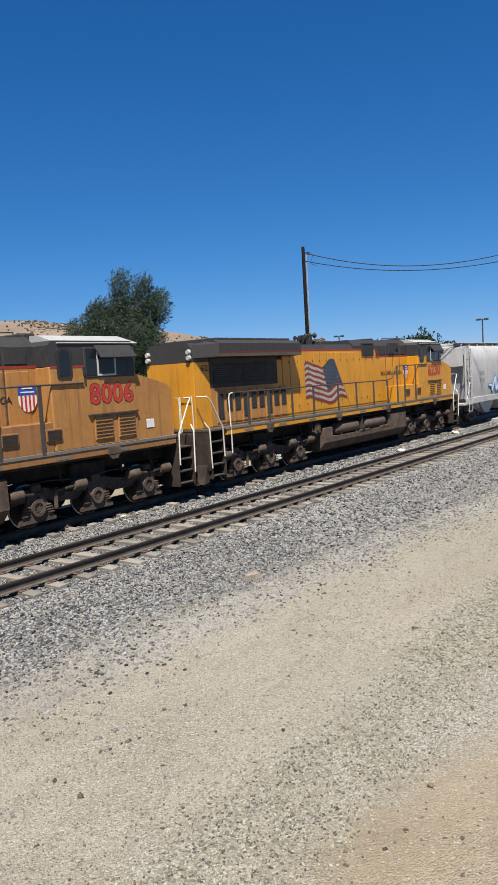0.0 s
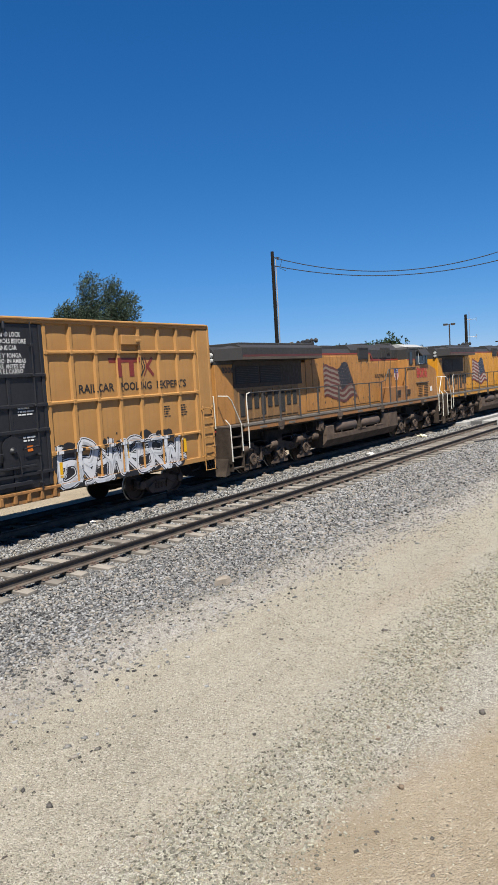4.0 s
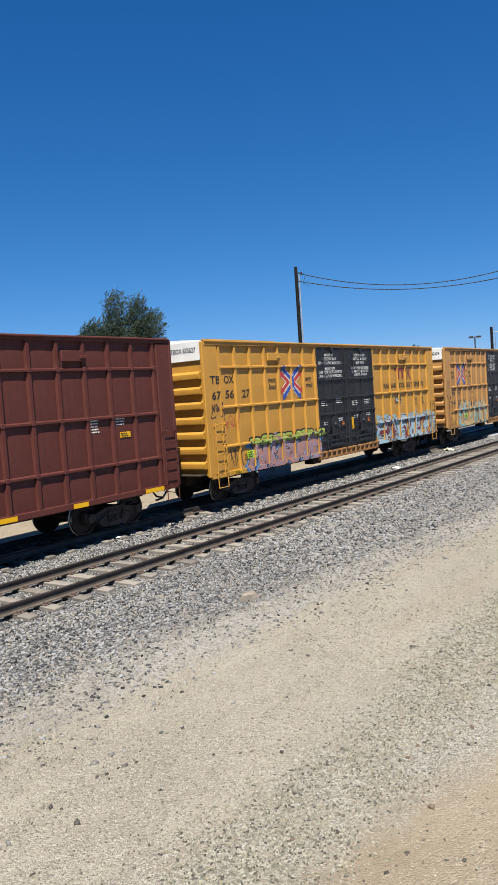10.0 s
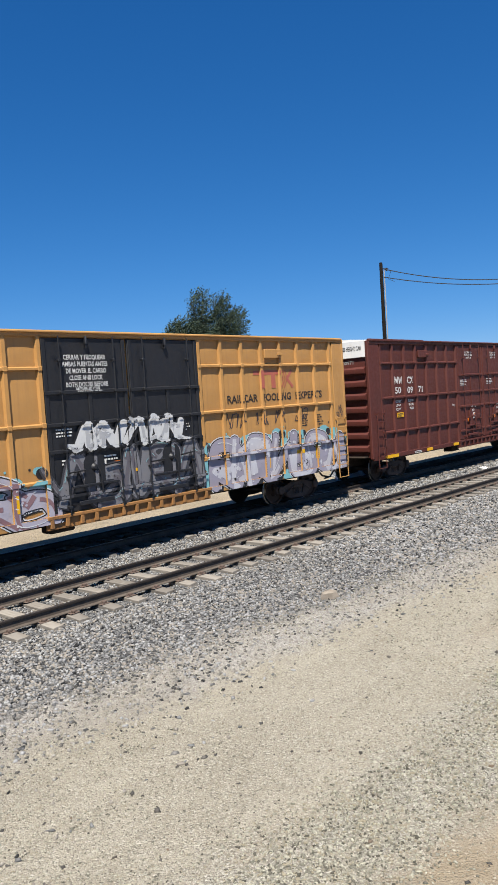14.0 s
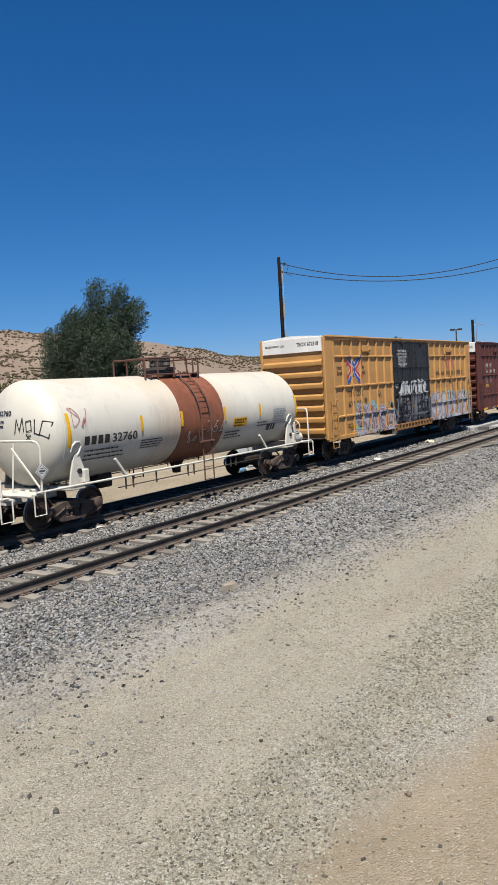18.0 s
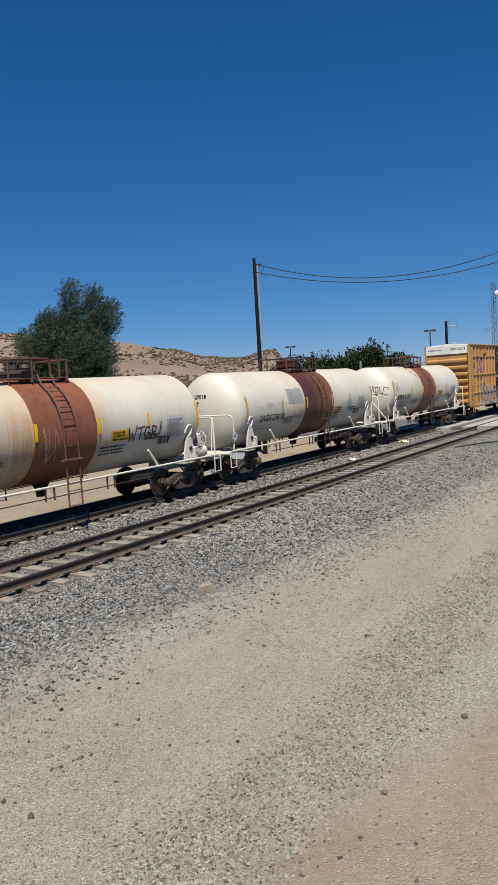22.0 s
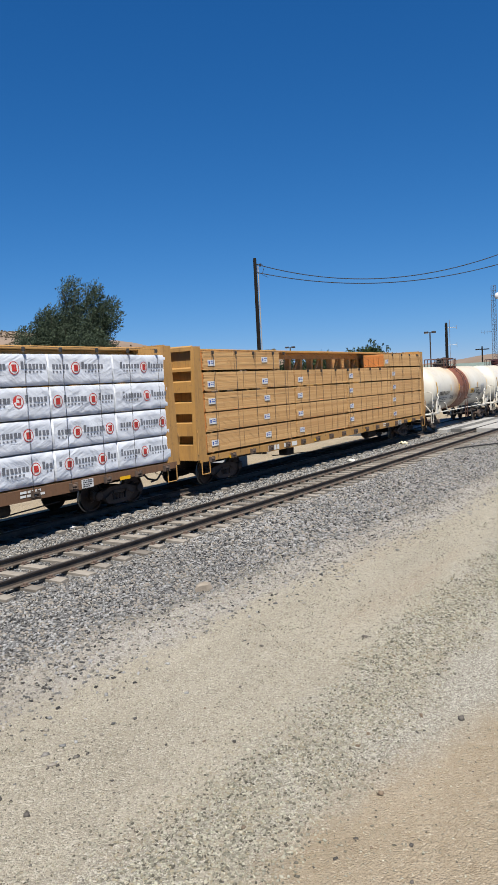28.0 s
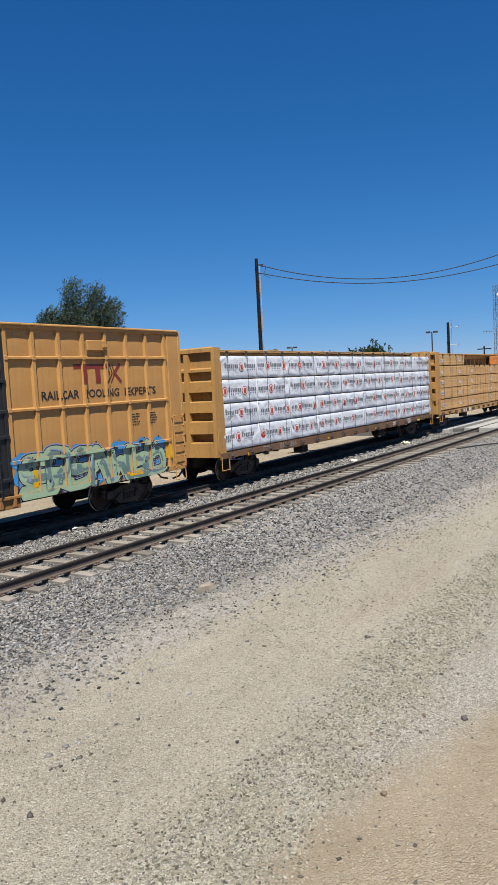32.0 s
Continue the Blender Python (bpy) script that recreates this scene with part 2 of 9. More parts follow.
M["tank_white"] = tank_paint("stained_white_tank_enamel", 0.75)
M["tank_stained"] = tank_paint("rust_streaked_white_tank_enamel", 1.9)
n_ = Nodes("maroon_band_with_rust_runs")
runs_ = n_.math("MULTIPLY", n_.ramp(n_.noise(1.0, 6, 0.65, (13.0, 0.35, 0.35)), 0.38, 0.58), n_.ramp(n_.axis(0), -0.2, 0.4))
runs_ = n_.math("MULTIPLY", runs_, n_.ramp(n_.noise(0.8, 4), 0.35, 0.65, 0.35, 0.95))
n_.bump(n_.noise(2.2, 5), 0.25, 0.02)
M["maroon_streaked"] = n_.done(n_.mix(runs_, n_.mix(n_.ramp(n_.noise(1.2, 6, 0.65), 0.3, 0.7), (0.0488, 0.0142, 0.0105), (0.0787, 0.0255, 0.018)), (0.27, 0.124, 0.0375)), 0.5)
g = Nodes("dark_cab_glass")
M["glass"] = g.done((0.012, 0.014, 0.016), 0.08)
g.out.inputs["Specular IOR Level"].default_value = 0.3


def wood_mat():
    """Stacked sawn boards: tone changes board by board, long grain."""
    n = Nodes("sawn_lumber")
    tone = n.mix(n.rand(), (0.425, 0.236, 0.088), (0.545, 0.342, 0.146))
    grain = n.ramp(n.noise(1.0, 6, 0.6, (0.7, 20.0, 34.0)), 0.35, 0.7, 0, 0.45)
    col = n.mix(grain, tone, (0.3, 0.158, 0.06))
    col = n.mix(n.ramp(n.noise(2.4, 3), 0.66, 0.76, 0, 0.5), col, (0.203, 0.0976, 0.0375))
    n.bump(grain, 0.25, 0.004)
    return n.done(col, 0.75)


M["lumber"] = wood_mat()
n_ = Nodes("orange_board_ends")
M["board_end"] = n_.done(n_.mix(n_.island(), (0.375, 0.113, 0.0225), (0.45, 0.188, 0.0525)), 0.75)


def wrap_mat():
    """Woven white wrap: slanting drawn folds, fine creases, a little dust."""
    n = Nodes("white_lumber_wrap")

    def slant(degrees, stretch, scale):
        turn = n.t.nodes.new("ShaderNodeMapping")
        n.t.links.new(n.co, turn.inputs["Vector"])
        turn.inputs["Rotation"].default_value = (0, radians(degrees), 0)
        return n.noise(scale, 6, 0.6, stretch, turn.outputs[0])
    long, cross = slant(24, (0.5, 1.0, 3.4), 1.3), slant(-38, (0.7, 1.0, 3.0), 1.7)
    where = n.ramp(n.noise(0.7, 4), 0.4, 0.6)
    folds = n.math("ADD", n.math("MULTIPLY", long, where), n.math("MULTIPLY", cross, n.math("SUBTRACT", 1.0, where)))
    col = n.mix(n.ramp(n.noise(3, 5), 0.3, 0.7), (0.455, 0.485, 0.545), (0.545, 0.57, 0.615))
    col = n.mix(n.ramp(n.noise(1.4, 7, 0.7), 0.56, 0.75, 0, 0.3), col, (0.33, 0.34, 0.37))
    n.bump(n.math("ADD", folds, n.math("MULTIPLY", n.noise(4.5, 5, 0.62), 0.22)), 0.5, 0.13)
    return n.done(col, 0.6)


M["wrap"] = wrap_mat()
M["wrap_grey"] = plain("grey_wrap_print", (0.12, 0.126, 0.145))
M["steel_band"] = plain("steel_strapping", (0.0432, 0.0396, 0.036), 0.45, 0.4)
M["strap_brown"] = plain("rusty_strapping", (0.19, 0.125, 0.07), 0.6, 0.2)

# ---- mesh tools ----


class Geo:
    """Collects faces of one mesh; each face keeps a material slot."""

    def __init__(self):
        self.v, self.f, self.k = [], [], []
        self.smooth = 0

    def add(self, verts, faces, slot=0):
        o = len(self.v)
        self.v += [tuple(p) for p in verts]
        self.f += [tuple(i + o for i in q) for q in faces]
        self.k += [slot] * len(faces)
        return self

    def box(self, x0, x1, y0, y1, z0, z1, c=0.0, slot=0):
        """A box with its edges chamfered by c."""
        if c <= 0:
            vs = [(x, y, z) for x in (x0, x1) for y in (y0, y1) for z in (z0, z1)]
            return self.add(vs, [(0, 1, 3, 2), (4, 6, 7, 5), (0, 4, 5, 1), (2, 3, 7, 6), (0, 2, 6, 4), (1, 5, 7, 3)], slot)
        c = min(c, (x1 - x0) * 0.45, (y1 - y0) * 0.45, (z1 - z0) * 0.45)
        lo, hi = (x0, y0, z0), (x1, y1, z1)
        vs, at = [], {}
        for i in range(8):
            s = (i >> 2 & 1, i >> 1 & 1, i & 1)
            for a in range(3):
                p = [hi[j] if s[j] else lo[j] for j in range(3)]
                for j in range(3):
                    if j != a:
                        p[j] += -c if s[j] else c
                at[s, a] = len(vs)
                vs.append(p)
        fs = []
        for a in range(3):
            b, d = (a + 1) % 3, (a + 2) % 3
            for e in (0, 1):
                q = []
                for u, w in ((0, 0), (1, 0), (1, 1), (0, 1)):
                    s = [0, 0, 0]
                    s[a], s[b], s[d] = e, u, w
                    q.append(at[tuple(s), a])
                fs.append(q if e else q[::-1])
            for u in (0, 1):
                for w in (0, 1):
                    s = [0, 0, 0]
                    s[b], s[d] = u, w
                    lo_s = tuple(s)
                    s[a] = 1
                    hi_s = tuple(s)
                    q = [at[lo_s, b], at[hi_s, b], at[hi_s, d], at[lo_s, d]]
                    fs.append(q if u != w else q[::-1])
        for i in range(8):
            s = (i >> 2 & 1, i >> 1 & 1, i & 1)
            q = [at[s, 0], at[s, 1], at[s, 2]]
            fs.append(q if sum(s) % 2 else q[::-1])
        return self.add(vs, fs, slot)

    def prism(self, pts, a, b, axis="y", slot=0):
        """A polygon drawn in the plane across axis, pulled from a to b."""
        def at(p, h):
            u, w = p
            return {"x": (h, u, w), "y": (u, h, w), "z": (u, w, h)}[axis]
        n = len(pts)
        vs = [at(p, a) for p in pts] + [at(p, b) for p in pts]
        fs = [tuple(range(n)), tuple(range(2 * n - 1, n - 1, -1))]
        fs += [(i, i + n, (i + 1) % n + n, (i + 1) % n) for i in range(n)]
        return self.add(vs, fs, slot)

    def tube(self, pts, r, n=6, slot=0):
        """A round bar along points, with mitred bends."""
        P = [Vector(p) for p in pts]
        rings = []
        side = None
        for i, p in enumerate(P):
            d = (P[min(i + 1, len(P) - 1)] - P[max(i - 1, 0)]).normalized()
            if side is None:
                side = d.cross(Vector((0.31, 0.17, 0.93)) if abs(d.z) < 0.9 else Vector((1, 0, 0))).normalized()
            side = (side - d * side.dot(d)).normalized()
            up = d.cross(side)
            rings.append([p + (side * math.cos(t) + up * math.sin(t)) * r for t in (2 * math.pi * j / n for j in range(n))])
        vs = [q for ring in rings for q in ring]
        fs = [(i * n + j, i * n + (j + 1) % n, (i + 1) * n + (j + 1) % n, (i + 1) * n + j) for i in range(len(P) - 1) for j in range(n)]
        fs += [tuple(range(n))[::-1], tuple(range((len(P) - 1) * n, len(P) * n))]
        return self.add(vs, fs, slot)

    def lathe(self, prof, axis="y", at=(0, 0, 0), n=20, slot=0, slots=None):
        """(along, radius) pairs turned about an axis through at."""
        vs = []
        for a, r in prof:
            for j in range(n):
                t = 2 * math.pi * j / n
                c, s = r * math.cos(t), r * math.sin(t)
                p = {"x": (a, c, s), "y": (c, a, s), "z": (c, s, a)}[axis]
                vs.append((p[0] + at[0], p[1] + at[1], p[2] + at[2]))
        for i in range(len(prof) - 1):
            fs = [(i * n + j, i * n + (j + 1) % n, (i + 1) * n + (j + 1) % n, (i + 1) * n + j) for j in range(n)]
            if i == 0:
                o = len(self.v)
                self.v += vs
            self.f += [tuple(q + o for q in f) for f in fs]
            self.k += [slots[i] if slots else slot] * n
        for ring, turn in ((0, -1), (len(prof) - 1, 1)):
            if prof[ring][1] > 1e-4:
                self.f.append(tuple(o + ring * n + j for j in range(n))[::turn])
                self.k.append(slots[min(ring, len(prof) - 2)] if slots else slot)
        return self

    def mesh(self, name, mats, angle=35):
        me = bpy.data.meshes.new(name)
        me.from_pydata(self.v, [], self.f)
        for m in mats if isinstance(mats, (list, tuple)) else [mats]:
            me.materials.append(m)
        me.polygons.foreach_set("material_index", self.k)
        bm = bmesh.new()
        bm.from_mesh(me)
        bmesh.ops.recalc_face_normals(bm, faces=bm.faces)
        bm.to_mesh(me)
        bm.free()
        me.polygons.foreach_set("use_smooth", [True] * len(me.polygons))
        me.set_sharp_from_angle(angle=radians(angle))
        return me


def put(name, mesh, parent=None, at=None, label=""):
    """An object on a mesh, as a part of its parent."""
    ob = new(name, mesh)
    if parent:
        ob.parent = parent
    if at is not None:
        ob.matrix_basis = at if isinstance(at, Matrix) else Matrix.Translation(at)
    if label:
        ob["label"] = label
    return ob


def part(name, geo, mats, parent, label="", at=None, angle=35):
    return put(name, geo.mesh(name, mats, angle), parent, at, label)


def flat(name, polys, mats, parent, label=""):
    """Thin paint: polygons already in place, one slot each."""
    g = Geo()
    for pts, slot in polys:
        g.add(pts, [tuple(range(len(pts)))], slot)
    me = bpy.data.meshes.new(name)
    me.from_pydata(g.v, [], g.f)
    for m in mats:
        me.materials.append(m)
    me.polygons.foreach_set("material_index", g.k)
    return put(name, me, parent, None, label)


# ---- painting on ribbed sides ----
def cut(poly, k, edge, keep_less):
    """The part of a convex polygon on one side of a line."""
    res = []
    for i, p in enumerate(poly):
        q = poly[i - 1]
        a, b = p[k] - edge, q[k] - edge
        if keep_less:
            a, b = -a, -b
        if (a >= 0) != (b >= 0):
            t = b / (b - a)
            res.append((q[0] + (p[0] - q[0]) * t, q[1] + (p[1] - q[1]) * t))
        if a >= 0:
            res.append(p)
    return res


def pressed(u, v):
    """Height of a pressed sheet that bulges a little between its edges."""
    return 0.013 * max(0.0, math.sin(math.pi * u) * math.sin(math.pi * v)) ** 0.6


class Side:
    """A ribbed wall that faces -y: paint laid on it steps over its ribs."""

    def __init__(self, base, ribs_x=(), ribs_z=(), low=-9.0):
        self.base, self.low = base, low
        self.bays = ()
        self.xs, self.zs = ribs_x, ribs_z      # (from, to, how far proud)
        self.cx = sorted({-99.0, 99.0} | {v for r in ribs_x for v in r[:2]})
        self.cz = sorted({-99.0, 99.0} | {v for r in ribs_z for v in r[:2]})

    def proud(self, x, z):
        d = 0.0
        for a, b, h in self.xs:
            if a <= x <= b:
                d = max(d, h)
        for a, b, h in self.zs:
            if a <= z <= b:
                d = max(d, h)
        return d

    def swell(self, x, z):
        """How far the pressed sheet of a bay stands out at its middle."""
        for a, b, c, d in self.bays:
            if a < x < b and c < z < d:
                return pressed((x - a) / (b - a), (z - c) / (d - c))
        return 0.0

    def lay(self, polys, lift=0.004):
        """polys: (points (x, z), layer, slot) -> 3D polygons."""
        res = []
        for count, (pts, layer, slot) in enumerate(polys):
            thin = (count * 37 % 199) * 0.000018
            if min(p[1] for p in pts) < self.low:
                pts = cut(pts, 1, self.low, False)
                if len(pts) < 3:
                    continue
            xa, xb = min(p[0] for p in pts), max(p[0] for p in pts)
            za, zb = min(p[1] for p in pts), max(p[1] for p in pts)
            for i in range(len(self.cx) - 1):
                if self.cx[i + 1] <= xa or self.cx[i] >= xb:
                    continue
                col = cut(cut(pts, 0, self.cx[i], False), 0, self.cx[i + 1], True)
                if len(col) < 3:
                    continue
                for j in range(len(self.cz) - 1):
                    if self.cz[j + 1] <= za or self.cz[j] >= zb:
                        continue
                    q = cut(cut(col, 1, self.cz[j], False), 1, self.cz[j + 1], True)
                    if len(q) < 3:
                        continue
                    mx, mz = sum(p[0] for p in q) / len(q), sum(p[1] for p in q) / len(q)
                    up = self.proud(mx, mz)
                    y = -(self.base + up + lift * (1 + layer) + thin)
                    bow = self.bays if up == 0.0 else ()
                    res.append(([(p[0], y - (self.swell(min(max(p[0], mx - 0.2), mx + 0.2), p[1]) if bow else 0.0), p[1]) for p in q], slot))
        return res


def rect(x0, x1, z0, z1, layer=0, slot=0):
    return ([(x0, z0), (x1, z0), (x1, z1), (x0, z1)], layer, slot)


def words(body, x, z, high, wide=None, layer=0, slot=0, slant=0.0):
    """A line of lettering: its triangles, from x, on the baseline z, with capitals of that height."""
    cu = bpy.data.curves.new("lettering", "FONT")
    cu.body, cu.size, cu.resolution_u = body, high / 0.70, 2
    cu.offset = high * 0.028
    ob = bpy.data.objects.new("lettering", cu)
    scene.collection.objects.link(ob)
    dg = bpy.context.evaluated_depsgraph_get()
    me = bpy.data.meshes.new_from_object(ob.evaluated_get(dg))
    vs = [v.co.copy() for v in me.vertices]
    me.calc_loop_triangles()
    tris = [tuple(t.vertices) for t in me.loop_triangles]
    bpy.data.objects.remove(ob)
    bpy.data.curves.remove(cu)
    bpy.data.meshes.remove(me)
    if not vs:
        return []
    a, b = min(v.x for v in vs), max(v.x for v in vs)
    k = wide / (b - a) if wide else 1.0
    P = [(x + (v.x - a) * k + v.y * slant, z + v.y) for v in vs]
    return [([P[i] for i in t], layer, slot) for t in tris]


def bars(x, z, lines, wide, high, gap, rng, layer=0, slot=0):
    """Small print that cannot be read: broken bars."""
    res = []
    for i in range(lines):
        u = x
        end = x + wide * rng.uniform(0.7, 1.0)
        while u < end:
            w = min(rng.uniform(0.5, 2.2) * high * 1.6, end - u)
            res.append(rect(u, u + w, z - i * gap, z - i * gap + high, layer, slot))
            u += w + high * 0.6
    return res


def stroke(pts, w, layer, slot):
    """A brush stroke of width w through points, in convex pieces."""
    res = []
    for (xa, za), (xb, zb) in zip(pts, pts[1:]):
        d = math.hypot(xb - xa, zb - za) or 1e-6
        nx, nz = -(zb - za) / d * w / 2, (xb - xa) / d * w / 2
        ex, ez = (xb - xa) / d * w * 0.35, (zb - za) / d * w * 0.35
        res.append(([(xa - ex + nx, za - ez + nz), (xb + ex + nx, zb + ez + nz), (xb + ex - nx, zb + ez - nz), (xa - ex - nx, za - ez - nz)], layer, slot))
    for x, z in pts[1:-1]:
        res.append(([(x + w / 2 * math.cos(t), z + w / 2 * math.sin(t)) for t in (math.pi * j / 4 for j in range(8))], layer, slot))
    return res


FORMS = (
    ((0.05, 0.0), (0.25, 0.95), (0.55, 0.15), (0.85, 1.0)),
    ((0.1, 0.95), (0.1, 0.05), (0.85, 0.1), (0.8, 0.55), (0.15, 0.5)),
    ((0.9, 0.9), (0.2, 0.95), (0.1, 0.5), (0.8, 0.45), (0.85, 0.05), (0.05, 0.0)),
    ((0.05, 0.0), (0.45, 1.0), (0.9, 0.0)),
    ((0.15, 0.0), (0.1, 0.9), (0.8, 0.85), (0.75, 0.45), (0.2, 0.45), (0.9, 0.0)),
    ((0.85, 0.85), (0.3, 1.0), (0.05, 0.5), (0.3, 0.0), (0.9, 0.15), (0.7, 0.5)),
    ((0.1, 1.0), (0.15, 0.0), (0.5, 0.6), (0.85, 0.0), (0.9, 0.95)),
)


def smooth(pts, steps=4):
    """A rounded line through points."""
    res = []
    P = [pts[0]] + list(pts) + [pts[-1]]
    for i in range(1, len(P) - 2):
        p0, p1, p2, p3 = P[i - 1:i + 3]
        for k in range(steps):
            t = k / steps
            res.append(tuple(0.5 * (2 * p1[j] + (p2[j] - p0[j]) * t + (2 * p0[j] - 5 * p1[j] + 4 * p2[j] - p3[j]) * t * t + (3 * p1[j] - p0[j] - 3 * p2[j] + p3[j]) * t ** 3) for j in (0, 1)))
    res.append(pts[-1])
    return res


def taper(pts, wa, wb, layer, slot):
    """A stroke that widens or narrows on its way, with round joints."""
    res = []
    n = len(pts) - 1
    for i, ((xa, za), (xb, zb)) in enumerate(zip(pts, pts[1:])):
        d = math.hypot(xb - xa, zb - za) or 1e-6
        nx, nz = -(zb - za) / d / 2, (xb - xa) / d / 2
        a, b = wa + (wb - wa) * i / n, wa + (wb - wa) * (i + 1) / n
        res.append(([(xa + nx * a, za + nz * a), (xb + nx * b, zb + nz * b), (xb - nx * b, zb - nz * b), (xa - nx * a, za - nz * a)], layer, slot))
        if i:
            res.append(([(xa + a / 2 * math.cos(t), za + a / 2 * math.sin(t)) for t in (math.pi * j / 6 for j in range(12))], layer, slot))
    return res


def blob(x, z, a, b, turn, layer, slot, n=12):
    c, s = math.cos(turn), math.sin(turn)
    return ([(x + a * math.cos(t) * c - b * math.sin(t) * s, z + a * math.cos(t) * s + b * math.sin(t) * c) for t in (2 * math.pi * j / n for j in range(n))], layer, slot)


def graffiti(x0, x1, z0, z1, n, seed, back=True, layer=0, weight=0.30, cloud=0.1, drop=0.09):
    """A spray-painted piece of abstract interlocked letter shapes. Slots: 0 back, 1 outline, 2 and 3 fills, 4 highlight."""
    rng = random.Random(seed)
    res = []
    high, wide = z1 - z0, (x1 - x0) / n
    if back:
        for i in range(int((x1 - x0) / 0.05)):
            u, v = x0 - 0.12 + (x1 - x0 + 0.24) * rng.random(), z0 + high * rng.random() * 0.92 + cloud * rng.uniform(-0.3, 1)
            q = rng.uniform(0.10, 0.24)
            res.append(blob(u, max(z0 + q * 0.3, v), q * 1.25, q * 0.8, rng.uniform(-0.4, 0.4), layer, 0))
        for i in range(n):
            u = x0 + wide * (i + rng.uniform(0.1, 0.9))
            q = rng.uniform(0.07, 0.17)
            res.append(blob(u, z1 - q * rng.uniform(0.2, 1.4), q * 1.1, q, 0, layer + 1, 1))
            res.append(blob(u + rng.uniform(-0.3, 0.3), z1 + rng.uniform(0.0, 0.16), 0.03, 0.03, 0, layer + 1, rng.choice((0, 1))))
    for i in range(n):
        form = FORMS[rng.randrange(len(FORMS))]
        ox, oz = x0 + wide * i, z0 + high * rng.uniform(0.0, 0.08)
        lean = rng.uniform(-0.12, 0.25)
        sx, sz = wide * rng.uniform(1.0, 1.35), high * rng.uniform(0.80, 1.0)
        pts = [(ox + (u + lean * w + rng.uniform(-0.07, 0.07)) * sx, oz + (w + rng.uniform(-0.06, 0.06)) * sz) for u, w in form]
        fine = smooth(pts, 7)
        w = weight * min(high, wide * 1.1) * rng.uniform(0.85, 1.15)
        lines = [(fine, w * rng.uniform(0.7, 1.0), w * rng.uniform(0.9, 1.3))]
        for k in range(2):
            xa, za = fine[rng.randrange(len(fine))]
            way = rng.choice((-1, 1))
            arm = smooth([(xa, za), (xa + way * wide * 0.25, za + high * rng.uniform(-0.15, 0.2)), (xa + way * wide * rng.uniform(0.4, 0.7), min(z1 + 0.05, max(z0, za + high * rng.uniform(-0.3, 0.35))))], 5)
            lines.append((arm, w * 0.75, w * 0.16))
        for line, wa, wb in lines:
            if drop > 0:
                res += taper([(x + drop * 0.8, z - drop * 0.6) for x, z in line], wa * 1.1, wb * 1.1 + 0.02, layer + 1, 1)
            res += taper(line, wa + 0.11, wb + 0.11, layer + 1, 4 if back else 1)
            res += taper(line, wa + 0.055, wb + 0.055, layer + 2, 1)
            res += taper(line, wa, wb, layer + 3, 2)
            m = len(line)
            for k in range(2):
                c = rng.randrange(m // 3, m)
                piece = line[max(0, c - m // 3):c + 1]
                if len(piece) > 2:
                    off = rng.uniform(-0.2, 0.2) * wa
                    res += taper([(x + off, z - abs(off)) for x, z in piece], wa * rng.uniform(0.3, 0.75), wa * rng.uniform(0.1, 0.6), layer + 4, 3)
            for k in range(3):
                x, z = line[rng.randrange(m)]
                res.append(blob(x + rng.uniform(-0.25, 0.25) * wa, z + rng.uniform(-0.25, 0.25) * wa, wa * rng.uniform(0.05, 0.17), wa * rng.uniform(0.05, 0.14), rng.uniform(0, 3), layer + 5, rng.choice((1, 2, 3, 4))))
            lit = line[m // 4:m // 4 + max(3, m // 4)]
            res += taper([(x - wa * 0.3, z + wa * 0.22) for x, z in lit], 0.028, 0.012, layer + 5, 4)
    return res


def scrawl(x, z, wide, high, seed, w=0.025, layer=0, slot=0, loops=3):
    """A quick marker tag: one looping line that spells nothing."""
    rng = random.Random(seed)
    res = []
    for i in range(loops):
        a = x + wide * i / loops
        pts = [(a + wide / loops * rng.uniform(0, 1.1), z + high * rng.choice((0.0, 0.45, 1.0)) + rng.uniform(-0.05, 0.05) * high) for _ in range(6)]
        res += stroke(smooth(pts, 3), w, layer, slot)
    return res


INKS = {}


def ink(c):
    """Spray paint of one colour, shared."""
    if c not in INKS:
        INKS[c] = plain("spray_paint", shade(c, 0.72), 0.5)
    return INKS[c]

# ---- ground ----


def ease(v, a, b):
    t = min(1.0, max(0.0, (v - a) / (b - a)))
    return t * t * (3 - 2 * t)


def ground_z(x, y):
    """Height of the bare ground: dirt lot, ballast bed under the two tracks, sandy lot beyond."""
    wob = 0.5 * noise.noise((x * 0.13, y * 0.2, 3.0))
    z = -0.44 + 0.20 * ease(y, 7.7 + wob, 10.5) - 0.18 * ease(y, 17.7, 19.6)
    z -= 0.03 * ease(y, 13.6, 13.9) * (1 - ease(y, 14.8, 15.1))
    z -= 0.03 * ease(y, 10.7, 11.0) * (1 - ease(y, 13.65, 13.9)) + 0.03 * ease(y, 14.6, 14.9) * (1 - ease(y, 17.5, 17.8))
    z += 0.05 * ease(y, 14.3, 15.0) * (1 - ease(y, 17.7, 18.5))
    z += 0.018 * noise.noise((x * 0.5, y * 0.9, 0)) + 0.006 * noise.noise((x * 2.1, y * 2.3, 7))
    z -= 0.03 * math.exp(-((y - 6.3 - 0.02 * x) / 0.35) ** 2) * (0.6 + 0.4 * noise.noise((x * 0.2, 0, 1)))
    z -= 0.03 * math.exp(-((y - 4.4 - 0.02 * x) / 0.35) ** 2) * (0.6 + 0.4 * noise.noise((x * 0.2, 5, 1)))
    return z


def ballast_edge(x):
    """Where the ballast ends towards the lot; the edge creeps nearer along the line."""
    return 8.75 - 0.075 * min(16.0, max(0.0, x - 5.0))


